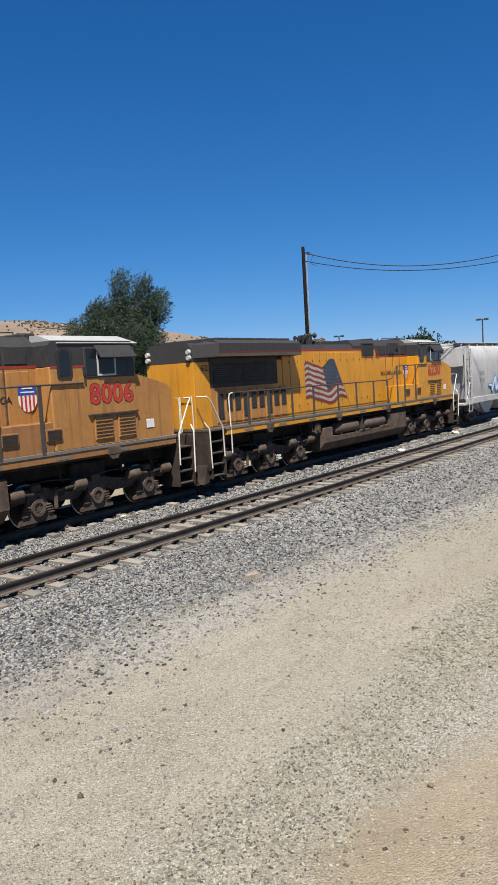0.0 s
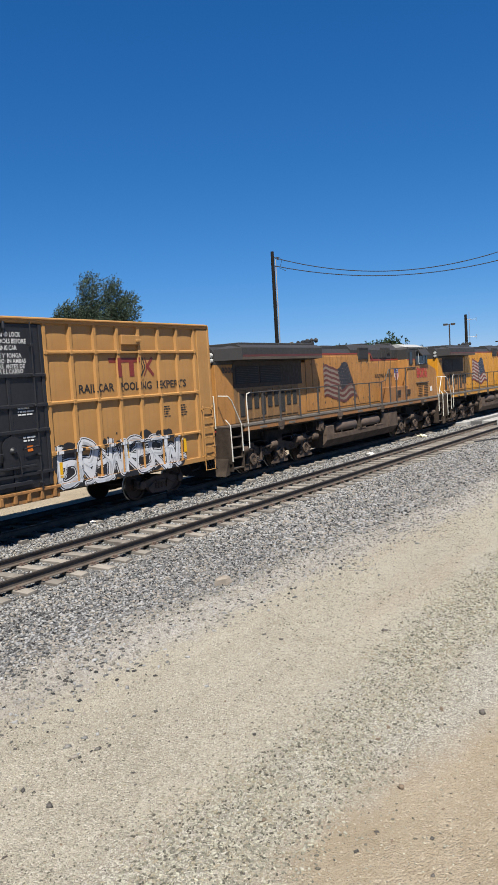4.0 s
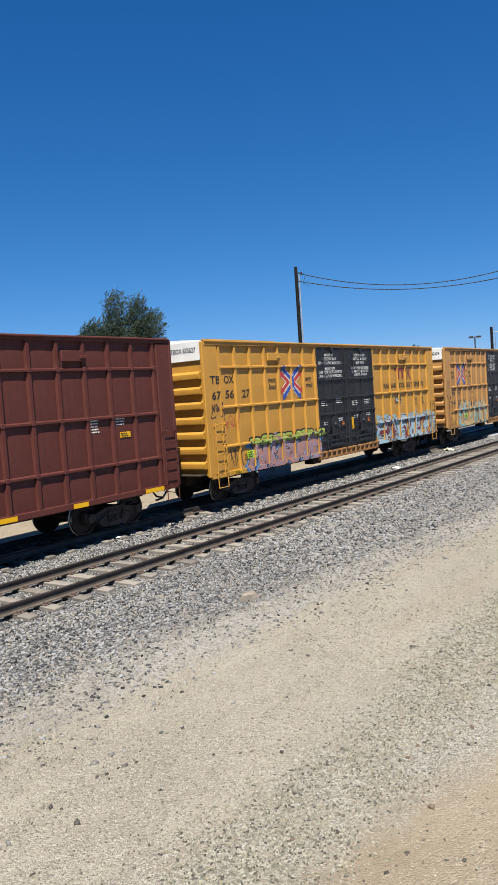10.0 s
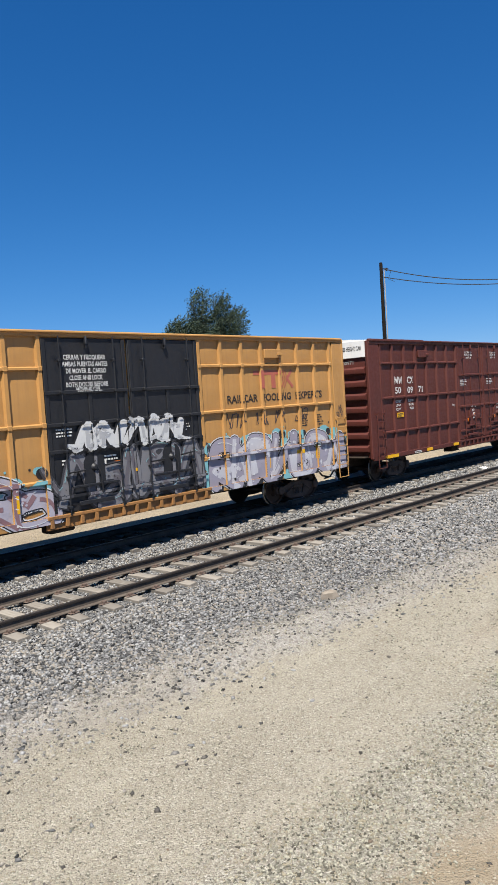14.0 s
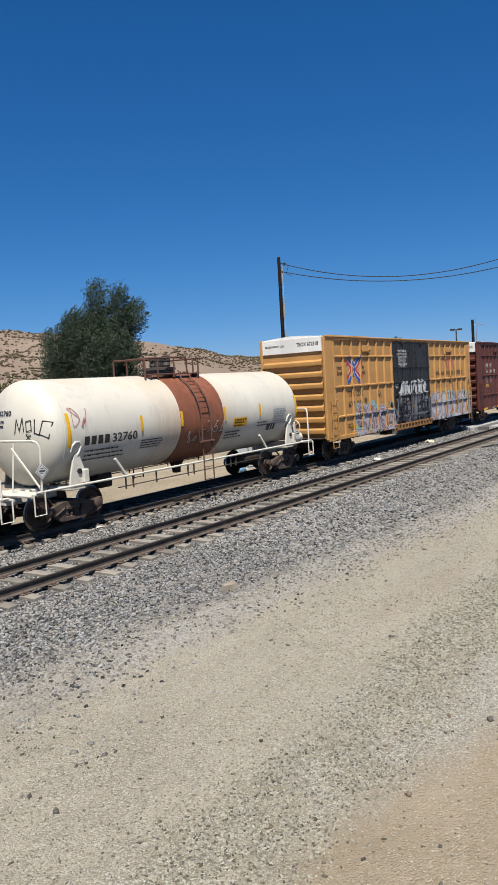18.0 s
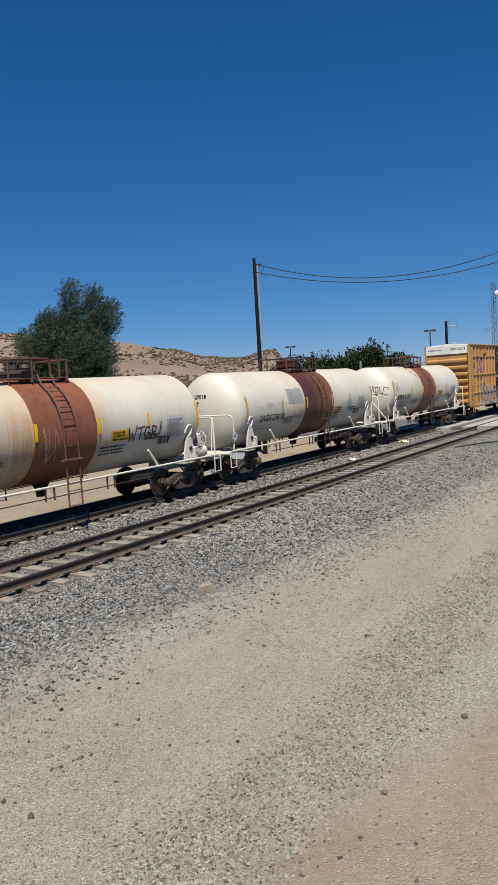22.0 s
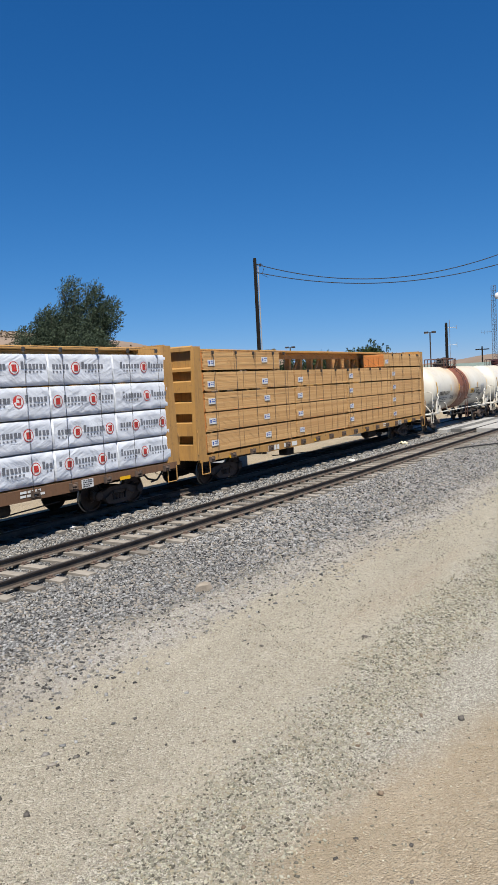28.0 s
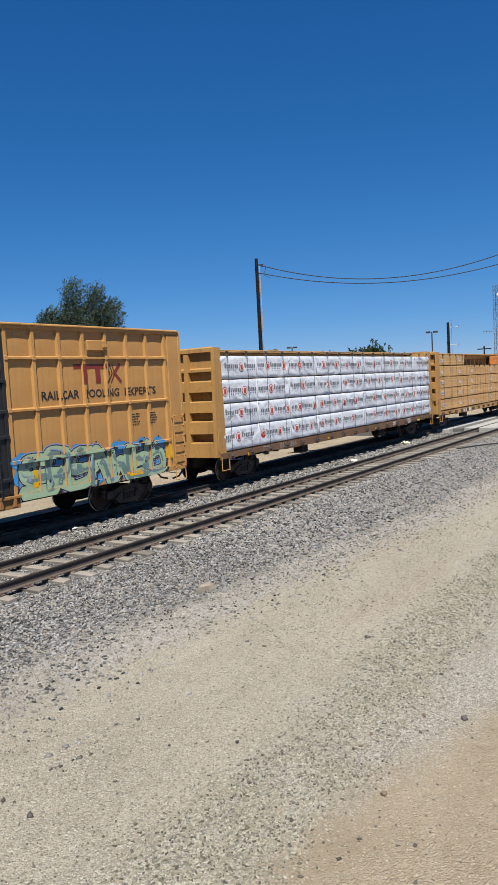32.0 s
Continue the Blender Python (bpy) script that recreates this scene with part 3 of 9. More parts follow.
def ground_mat():
    n = Nodes("dirt_gravel_and_ballast")
    y = n.axis(1)
    skew = n.ramp(n.axis(0), 5.0, 21.0, 0.0, 1.2)
    warp = n.math("MULTIPLY", n.math("SUBTRACT", n.noise(0.55, 5, 0.6), 0.5), 1.5)
    fine_warp = n.math("MULTIPLY", n.math("SUBTRACT", n.noise(3.2, 7, 0.72), 0.5), 1.1)
    yy = n.math("ADD", n.math("ADD", y, warp), fine_warp)
    ys = n.math("ADD", yy, skew)

    def two(scale):
        sp = n.t.nodes.new("ShaderNodeSeparateColor")
        n.t.links.new(n.cells(scale), sp.inputs[0])
        return sp.outputs[0], sp.outputs[1]
    tone, tone2 = two(58.0)
    grit, grit2 = two(130.0)
    big = two(27.0)[0]
    dirt = n.mix(n.ramp(n.noise(1.1, 8, 0.68), 0.3, 0.7), (0.236, 0.193, 0.134), (0.312, 0.263, 0.194))
    dirt = n.mix(n.ramp(n.noise(7.0, 6, 0.7), 0.5, 0.75, 0, 0.5), dirt, (0.207, 0.152, 0.0944))
    dirt = n.mix(n.ramp(tone, 0.90, 0.97, 0, 0.7), dirt, (0.398, 0.346, 0.266))
    dirt = n.mix(n.ramp(grit2, 0.84, 0.94, 0, 0.6), dirt, (0.152, 0.108, 0.0663))
    beige = n.mix(n.ramp(n.noise(0.9, 8, 0.68, (0.35, 1.0, 1.0)), 0.3, 0.72), (0.234, 0.211, 0.163), (0.328, 0.299, 0.237))
    beige = n.mix(n.ramp(n.noise(0.42, 6, 0.62, (0.25, 1.5, 1.0)), 0.53, 0.68, 0, 0.65), beige, (0.246, 0.187, 0.13))
    beige = n.mix(n.ramp(n.noise(5.0, 7, 0.72), 0.45, 0.75, 0, 0.45), beige, (0.193, 0.168, 0.13))
    beige = n.mix(n.ramp(tone, 0.70, 1.0, 0, 0.75), beige, (0.459, 0.434, 0.372))
    beige = n.mix(n.ramp(grit, 0.60, 1.0, 0, 0.5), beige, (0.426, 0.394, 0.329))
    beige = n.mix(n.ramp(tone2, 0.86, 0.93, 0, 0.75), beige, (0.123, 0.112, 0.0946))
    beige = n.mix(n.ramp(grit2, 0.80, 0.92, 0, 0.6), beige, (0.139, 0.121, 0.0946))
    grav = n.mix(tone, (0.164, 0.15, 0.122), (0.468, 0.446, 0.383))
    grav = n.mix(n.ramp(grit2, 0.55, 0.9, 0, 0.75), grav, (0.103, 0.0924, 0.0782))
    grav = n.mix(n.ramp(n.noise(1.6, 6, 0.68), 0.50, 0.64, 0, 0.75), grav, beige)
    bal = n.mix(big, (0.022, 0.0225, 0.024), (0.25, 0.247, 0.244))
    bal = n.mix(n.ramp(tone2, 0.5, 0.9, 0, 0.7), bal, (0.0269, 0.0264, 0.0277))
    bal = n.mix(n.ramp(n.noise(0.8, 6), 0.52, 0.75, 0, 0.45), bal, (0.242, 0.22, 0.186))
    turned = n.math("ADD", yy, n.ramp(n.axis(0), 6.2, 9.2, 0.0, 1.15))
    col = n.mix(n.ramp(turned, 2.72, 3.42), dirt, grav)
    col = n.mix(n.ramp(yy, 4.05, 4.6), col, beige)
    shoulder = n.mix(tone, (0.184, 0.172, 0.153), (0.425, 0.405, 0.372))
    shoulder = n.mix(n.ramp(n.noise(0.5, 6, 0.65, (0.4, 1.4, 1.0)), 0.47, 0.62, 0, 0.8), shoulder, (0.268, 0.245, 0.206))
    shoulder = n.mix(n.ramp(grit2, 0.75, 0.92, 0, 0.65), shoulder, (0.085, 0.075, 0.065))
    col = n.mix(n.ramp(ys, 7.35, 7.9), col, shoulder)
    col = n.mix(n.ramp(ys, 8.55, 9.0), col, bal)
    far = n.mix(n.ramp(n.noise(0.35, 8, 0.7), 0.3, 0.7), (0.231, 0.188, 0.128), (0.33, 0.276, 0.202))
    far = n.mix(n.ramp(tone2, 0.8, 0.92, 0, 0.6), far, (0.124, 0.104, 0.0777))
    col = n.mix(n.ramp(yy, 18.4, 19.4), col, far)
    # oil stain along the siding; under the main track, rust plus the train's painted shade
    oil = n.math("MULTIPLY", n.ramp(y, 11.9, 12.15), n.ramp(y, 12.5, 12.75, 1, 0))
    rust_shade = n.math("MULTIPLY", n.ramp(y, 15.15, 15.5, 0, 1.6), n.ramp(y, 17.1, 17.6, 1, 0))
    col = n.mix(n.math("MULTIPLY", n.math("ADD", oil, rust_shade), n.ramp(n.noise(1.6, 5), 0.30, 0.65, 0.35, 0.62)), col, (0.095, 0.062, 0.040))
    lumps = n.math("ADD", n.math("MULTIPLY", n.cells(58.0, "F1", "Distance"), -0.6), n.math("MULTIPLY", n.cells(27.0, "F1", "Distance"), -0.35))
    n.bump(n.math("ADD", lumps, n.math("ADD", n.noise(16, 7, 0.74), n.math("MULTIPLY", n.noise(2.2, 5, 0.6), 1.2))), 0.85, 0.035)
    return n.done(col, 0.95)


def spread(a, b, step):
    return list(np.arange(a, b, step))


def build_ground():
    far = [170, 200, 240, 300, 400, 550, 800, 1200, 2000, 3500]
    xs = [-v for v in reversed(far)] + [-120, -80, -50, -35, -25, -18, -12, -8] + spread(-5, 40, 0.5) + spread(40, 80, 1.0) + [80, 90, 105, 125, 145] + far
    ys = [-v for v in reversed(far)] + [-120, -80, -50, -30, -20, -14, -10, -7, -5, -3.5, -2.2] + spread(-1, 7.5, 0.4) + spread(7.5, 20.2, 0.2) + spread(20.2, 30, 1.0) + [32, 36, 42, 50, 65, 85, 110, 140] + far
    vs = [(x, y, ground_z(x, y) if abs(x) < 200 and abs(y) < 60 else -0.42) for y in ys for x in xs]
    n = len(xs)
    fs = [(j * n + i, j * n + i + 1, (j + 1) * n + i + 1, (j + 1) * n + i) for j in range(len(ys) - 1) for i in range(n - 1)]
    me = bpy.data.meshes.new("ground")
    me.from_pydata(vs, [], fs)
    me.polygons.foreach_set("use_smooth", [True] * len(fs))
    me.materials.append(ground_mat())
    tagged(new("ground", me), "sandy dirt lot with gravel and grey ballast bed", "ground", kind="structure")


def stones(name, label, xs, ys, sizes, lift, m, seed, flat_k=0.6, tilt=0.5):
    """Many crushed stones in one mesh: each a twisted, uneven block with eight flat facets."""
    r = np.random.RandomState(seed)
    n = len(xs)
    turn = np.arange(3) * 2 * np.pi / 3
    ring = lambda a, k, z: np.stack([np.cos(a) * k, np.sin(a) * k, np.full(3, z)], 1)
    base = np.concatenate([ring(turn, 0.62, -0.45), ring(turn + np.pi / 3, 0.52, 0.45)])
    v = base[None] * (1 + r.uniform(-0.35, 0.35, (n, 6, 3)))
    v *= np.stack([r.uniform(0.9, 1.9, n), r.uniform(0.55, 1.05, n), r.uniform(0.4, 0.9, n) * flat_k / 0.6], 1)[:, None, :]
    a, b = r.uniform(0, 2 * np.pi, n), r.uniform(-tilt, tilt, n)
    ca, sa, cb, sb = np.cos(a)[:, None], np.sin(a)[:, None], np.cos(b)[:, None], np.sin(b)[:, None]
    x, y, z = v[..., 0], v[..., 1], v[..., 2]
    y, z = y * cb - z * sb, y * sb + z * cb
    x, y = x * ca - y * sa, x * sa + y * ca
    s = np.asarray(sizes)[:, None]
    gz = np.array([ground_z(p, q) for p, q in zip(xs, ys)])[:, None]
    co = np.stack([x * s + np.asarray(xs)[:, None], y * s + np.asarray(ys)[:, None], z * s + gz + s * lift], 2).reshape(-1, 3)
    tris = np.array([(2, 1, 0), (3, 4, 5), (0, 1, 3), (1, 4, 3), (1, 2, 4), (2, 5, 4), (2, 0, 5), (0, 3, 5)])
    idx = (tris[None] + 6 * np.arange(n)[:, None, None]).reshape(-1)
    me = bpy.data.meshes.new(name)
    me.vertices.add(6 * n)
    me.vertices.foreach_set("co", co.ravel())
    me.loops.add(24 * n)
    me.loops.foreach_set("vertex_index", idx)
    me.polygons.add(8 * n)
    me.polygons.foreach_set("loop_start", np.arange(0, 24 * n, 3))
    me.update(calc_edges=True)
    me.materials.append(m)
    return tagged(new(name, me), label, "stones", kind="stuff")


def stone_mat(name, pale, dark, warm):
    n = Nodes(name)
    i = n.island()
    col = n.mix(n.ramp(i, 0.0, 1.0), dark, pale)
    col = n.mix(n.ramp(n.math("FRACT", n.math("MULTIPLY", i, 7.3)), 0.72, 0.8, 0, 1), col, warm)
    col = n.mix(n.ramp(n.noise(30, 5, 0.7), 0.4, 0.7, 0, 0.35), col, shade(dark, 0.8))
    n.bump(n.noise(45, 4), 0.4, 0.004)
    return n.done(col, 0.85)


def scatter(r, n, x0, x1, y0, y1, fall=1.6):
    """Random places, thinner with distance along x."""
    u = r.uniform(0, 1, n) ** fall
    return x0 + (x1 - x0) * u, r.uniform(y0, y1, n)


def off_ties(r, x, y, x0, yt):
    """Keeps stones off the tops of the ties, all but a few."""
    u = np.abs((x - x0 + 0.325) % 0.65 - 0.325)
    return (u > 0.15) | (np.abs(y - yt) > 1.31) | (r.uniform(0, 1, len(x)) < 0.42)


def patches(xs, ys, a, b, seed):
    """Soft uneven patches, about -1 to 1, at two sizes."""
    return np.array([0.8 * noise.noise((p * a, q * b, seed)) + 0.45 * noise.noise((p * a * 3.7, q * b * 3.7, seed + 2)) for p, q in zip(xs, ys)])


def build_stones():
    r = np.random.RandomState(5)
    bal = stone_mat("ballast_stone", (0.335, 0.334, 0.331), (0.014, 0.0145, 0.0155), (0.25, 0.226, 0.195))
    x, y = scatter(r, 66000, 3.2, 60, 7.2, 11.05, 2.0)
    edge = np.array([ballast_edge(p) for p in x]) - 0.45 * patches(x, np.zeros(len(x)), 0.5, 1.0, 2.0)
    keep = r.uniform(0, 1, len(x)) < np.clip((y - edge) / 0.5 + 0.4, 0.0, 1)
    x, y = x[keep], y[keep]
    x2, y2 = scatter(r, 17000, 5, 60, 11.0, 13.65, 1.7)
    keep = off_ties(r, x2, y2, 3.67, SIDING_Y)
    x2, y2 = x2[keep], y2[keep]
    x3, y3 = scatter(r, 17000, 7, 60, 13.6, 15.2, 1.7)
    x4, y4 = scatter(r, 6000, 9, 60, 15.1, 18.6, 1.6)
    keep = off_ties(r, x4, y4, 3.4, TRACK_Y)
    x4, y4 = x4[keep], y4[keep]
    rusty = stone_mat("rust_stained_ballast", (0.17, 0.125, 0.095), (0.02, 0.014, 0.010), (0.12, 0.075, 0.05))
    stones("ballast", "rust-stained ballast under the main track", x4, y4, r.uniform(0.03, 0.07, len(x4)), 0.2, rusty, 66, 0.6, 0.7)
    xs, ys = np.concatenate([x, x2, x3]), np.concatenate([y, y2, y3])
    stones("ballast", "crushed blue-grey railway ballast stones", xs, ys, r.uniform(0.019, 0.05, len(xs)) * (1 + 0.3 * (xs > 14)), 0.24, bal, 6, 0.66, 0.8)
    # fine chips and strayed ballast on the shoulder
    x, y = scatter(r, 34000, 3.0, 44, 6.2, 9.3, 1.8)
    d = np.array([ballast_edge(p) for p in x]) - y
    keep = r.uniform(0, 1, len(x)) < np.exp(-((d - 0.35) / 0.75) ** 2) * np.clip(0.75 + 0.8 * patches(x, y, 0.35, 0.9, 11.0), 0.08, 1)
    x, y = x[keep], y[keep]
    chips = stone_mat("shoulder_chips", (0.355, 0.333, 0.30), (0.035, 0.034, 0.033), (0.26, 0.238, 0.20))
    stones("stone_chips", "fine grey stone chips along the ballast edge", x, y, r.uniform(0.014, 0.042, len(x)), 0.2, chips, 16)
    x, y = scatter(r, 22000, 3.0, 48, 5.8, 9.0, 1.5)
    d = np.array([ballast_edge(p) for p in x]) - y
    keep = r.uniform(0, 1, len(x)) < np.clip(0.72 - 0.34 * d, 0.03, 1) * np.clip(0.5 + 1.2 * patches(x, y, 0.5, 0.8, 21.0), 0.05, 1)
    x, y = x[keep], y[keep]
    stones("ballast_strays", "ballast stones strayed onto the dirt", x, y, r.uniform(0.018, 0.055, len(x)), 0.2, bal, 7, 0.55)
    # the gravel band across the lot, and the thinner sprinkling round it
    grav = stone_mat("lot_gravel", (0.42, 0.405, 0.325), (0.06, 0.055, 0.044), (0.27, 0.24, 0.175))
    x, y = scatter(r, 66000, 2.8, 24, 2.6, 5.2, 1.7)
    band = patches(x, y, 0.45, 0.5, 1.0)
    keep = r.uniform(0, 1, len(x)) < np.clip(1.25 - 1.5 * np.abs(y - 3.72 + band * 0.45), 0.0, 1) * np.clip(0.95 + 0.9 * patches(x, y, 1.1, 1.1, 31.0), 0.12, 1)
    x, y = x[keep], y[keep]
    stones("gravel", "pale gravel band across the dirt lot", x, y, r.uniform(0.009, 0.027, len(x)) * (1 + 0.25 * (x > 9)), 0.22, grav, 8)
    x, y = scatter(r, 62000, 2.8, 28, 3.2, 8.6, 1.8)
    keep = r.uniform(0, 1, len(x)) < np.clip(0.55 + 1.0 * patches(x, y, 0.3, 0.8, 41.0), 0.12, 1)
    x, y = x[keep], y[keep]
    stones("gravel", "fine pale grit sprinkled over the dirt lot", x, y, r.uniform(0.007, 0.017, len(x)) * (1 + 0.4 * (x > 9)), 0.2, grav, 28)
    x, y = scatter(r, 5000, 2.8, 14, 0.6, 3.4, 1.2)
    stones("gravel", "few small stones on the tan dirt", x, y, r.uniform(0.006, 0.018, len(x)), 0.15, grav, 29)
    dark = stone_mat("dark_pebble", (0.113, 0.102, 0.0915), (0.04, 0.0376, 0.0359), (0.16, 0.119, 0.085))
    x, y = scatter(r, 620, 3.0, 40, 1.3, 8.6, 1.4)
    stones("pebbles", "scattered dark pebbles on the dirt lot", x, y, r.uniform(0.014, 0.036, len(x)), 0.15, dark, 9)
    known = ((4.41, 5.53, 0.07), (4.47, 5.98, 0.05), (8.1, 2.5, 0.08), (6.25, 2.72, 0.07), (9.17, 5.83, 0.06), (8.0, 2.94, 0.05), (9.2, 3.13, 0.05), (6.53, 4.58, 0.06), (10.2, 4.6, 0.06), (9.6, 3.9, 0.05), (7.3, 3.3, 0.05), (5.2, 3.6, 0.04))
    stones("pebbles", "larger dark pebbles lying on the dirt lot", [k[0] for k in known], [k[1] for k in known], [k[2] for k in known], 0.2, dark, 10)
    # one pale block of stone at the edge of the ballast
    g = Geo()
    rk = random.Random(3)
    rim = ((-0.19, -0.05), (-0.15, 0.07), (-0.03, 0.09), (0.12, 0.08), (0.17, 0.02), (0.13, -0.08), (0.02, -0.10))
    vs = []
    for k, z in ((1.0, -0.02), (1.05, 0.06), (0.88, 0.13), (0.5, 0.17)):
        vs += [(a * k + rk.uniform(-0.02, 0.02), b * k + rk.uniform(-0.02, 0.02), z + rk.uniform(-0.015, 0.015)) for a, b in rim]
    g.add(vs, [(j * 7 + i, j * 7 + (i + 1) % 7, j * 7 + 7 + (i + 1) % 7, j * 7 + 7 + i) for j in range(3) for i in range(7)] + [tuple(range(21, 28))])
    ob = part("rock", g, rough_stuff("pale_rock", (0.2, 0.172, 0.14), (0.293, 0.254, 0.209), 8, 0.9, 0.6, 0.01, 40), None, "", pose(11.25, 8.40, ground_z(11.25, 8.4) - 0.02, 0, 0, -20), 20)
    tagged(ob, "pale block of stone lying at the ballast edge", "rock")


# ---- tracks ----
def rail_geo(x0, x1):
    pts = [(-0.075, -0.178), (0.075, -0.178), (0.075, -0.165), (0.012, -0.145), (0.010, -0.05), (0.036, -0.038), (0.036, -0.006), (0.028, 0.0), (-0.028, 0.0), (-0.036, -0.006), (-0.036, -0.038), (-0.010, -0.05), (-0.012, -0.145), (-0.075, -0.165)]
    g = Geo()
    n = len(pts)
    vs = [(x, y, z) for x in (x0, x1) for y, z in pts]
    for i in range(n):
        g.add([vs[i], vs[(i + 1) % n], vs[(i + 1) % n + n], vs[i + n]], [(0, 1, 2, 3)], 1 if i in (6, 7, 8) else 0 if i in (4, 5, 9, 10) else 2)
    return g


def build_tracks():
    rust = rough_stuff("rusty_rail_steel", (0.010, 0.0078, 0.0068), (0.028, 0.019, 0.015), 1.6, 0.75, 0.3, 0.004, 26, 0.2)
    dusty = rough_stuff("dusty_rail_foot", (0.05, 0.040, 0.033), (0.12, 0.10, 0.083), 1.8, 0.85, 0.3, 0.004, 26)
    n = Nodes("worn_rail_top")
    shine = n.done(n.mix(n.ramp(n.noise(6, 4, 0.6, (0.2, 4, 4)), 0.35, 0.65), (0.0306, 0.0258, 0.0224), (0.0748, 0.0646, 0.0578)), 0.42, 0.5)
    n = Nodes("weathered_tie_timber")
    tone = n.mix(n.rand(), (0.129, 0.117, 0.104), (0.234, 0.213, 0.186))
    grain = n.ramp(n.noise(1.0, 6, 0.65, (26, 1.6, 26)), 0.40, 0.70, 0, 0.5)
    col = n.mix(grain, tone, (0.117, 0.0937, 0.071))
    col = n.mix(n.ramp(n.noise(3, 5), 0.6, 0.75, 0, 0.6), col, (0.234, 0.217, 0.195))
    n.bump(grain, 0.6, 0.01)
    wood = n.done(col, 0.9)
    plate_m = rough_stuff("rusty_tie_plate", (0.068, 0.0442, 0.034), (0.156, 0.109, 0.085), 6, 0.8, 0.3, 0.004, 40)
    ties = []
    for k in range(6):
        r = random.Random(70 + k)
        g = Geo()
        rows = 9
        vs = []
        for j in range(rows):
            y = -1.30 + 2.6 * j / (rows - 1) + (r.uniform(-0.06, 0.06) if j in (0, rows - 1) else 0)
            wa, wb = -0.115 + r.uniform(-0.012, 0.012), 0.115 + r.uniform(-0.012, 0.012)
            d = 0.02 if j in (0, rows - 1) else r.uniform(0.0, 0.008)
            vs += [(wa, y, -0.36), (wa - 0.004, y, -0.205 - d), (wa + 0.015, y, -0.192 - d), (wb - 0.018, y, -0.192 - d * r.uniform(0.3, 1.5)), (wb + 0.003, y, -0.208 - d), (wb, y, -0.36)]
        g.add(vs, [(j * 6 + i, j * 6 + i + 1, j * 6 + i + 7, j * 6 + i + 6) for j in range(rows - 1) for i in range(5)] + [tuple(range(6)), tuple(range(6 * rows - 1, 6 * rows - 7, -1))])
        ties.append(g.mesh("tie", wood))
    pg = Geo()
    pg.box(-0.10, 0.10, -0.17, 0.17, -0.19, -0.178, 0.004)
    for a, b in ((-0.06, -0.095), (0.06, -0.09), (-0.05, 0.095), (0.06, 0.10)):
        pg.box(a - 0.012, a + 0.012, b - 0.014, b + 0.014, -0.18, -0.145, 0.004)
    pg.box(-0.035, 0.035, -0.15, -0.07, -0.18, -0.13, 0.01)
    pg.box(-0.035, 0.035, 0.07, 0.15, -0.18, -0.13, 0.01)
    plate = pg.mesh("tie_plate", plate_m)
    for name, y, label, x0, seed in (("track_siding", SIDING_Y, "empty rusty siding track on weathered timber ties", 3.67, 3), ("track_main", TRACK_Y, "main track under the train on timber ties", 3.4, 4)):
        tr = tagged(new(name), label, "track", kind="structure")
        tr.location = (0, y, 0 if y == SIDING_Y else TRACK_Z)
        for s in (-0.7525, 0.7525):
            g = rail_geo(-120, 150)
            me = bpy.data.meshes.new("rail")
            me.from_pydata(g.v, [], g.f)
            me.materials.append(rust)
            me.materials.append(shine)
            me.materials.append(dusty)
            me.polygons.foreach_set("material_index", g.k)
            put("rail", me, tr, (0, s, 0))
        rr = random.Random(seed)
        for i in range(66):
            x = x0 + 0.65 * i + rr.uniform(-0.03, 0.03)
            if x > 46.0:
                break
            put("tie", ties[rr.randrange(6)], tr, pose(x, rr.uniform(-0.09, 0.09), rr.uniform(-0.012, 0.004), 0, rr.uniform(-1.5, 1.5), rr.uniform(-2.2, 2.2)))
            for s in (-0.7525, 0.7525):
                put("tie_plate", plate, tr, (x, s, 0))
    # one bolted joint in the near rail of the main track
    g = Geo()
    for d in (-1, 1):
        g.box(-0.46, 0.46, d * 0.03 - 0.016, d * 0.03 + 0.016, -0.14, -0.045, 0.006)
        for k in range(4):
            g.box(-0.32 + 0.2 * k, -0.28 + 0.2 * k, d * 0.055 - 0.015, d * 0.055 + 0.015, -0.11, -0.07, 0.004)
    put("joint_bar", g.mesh("joint_bar", rust), tr, (18.4, -0.7525, 0))


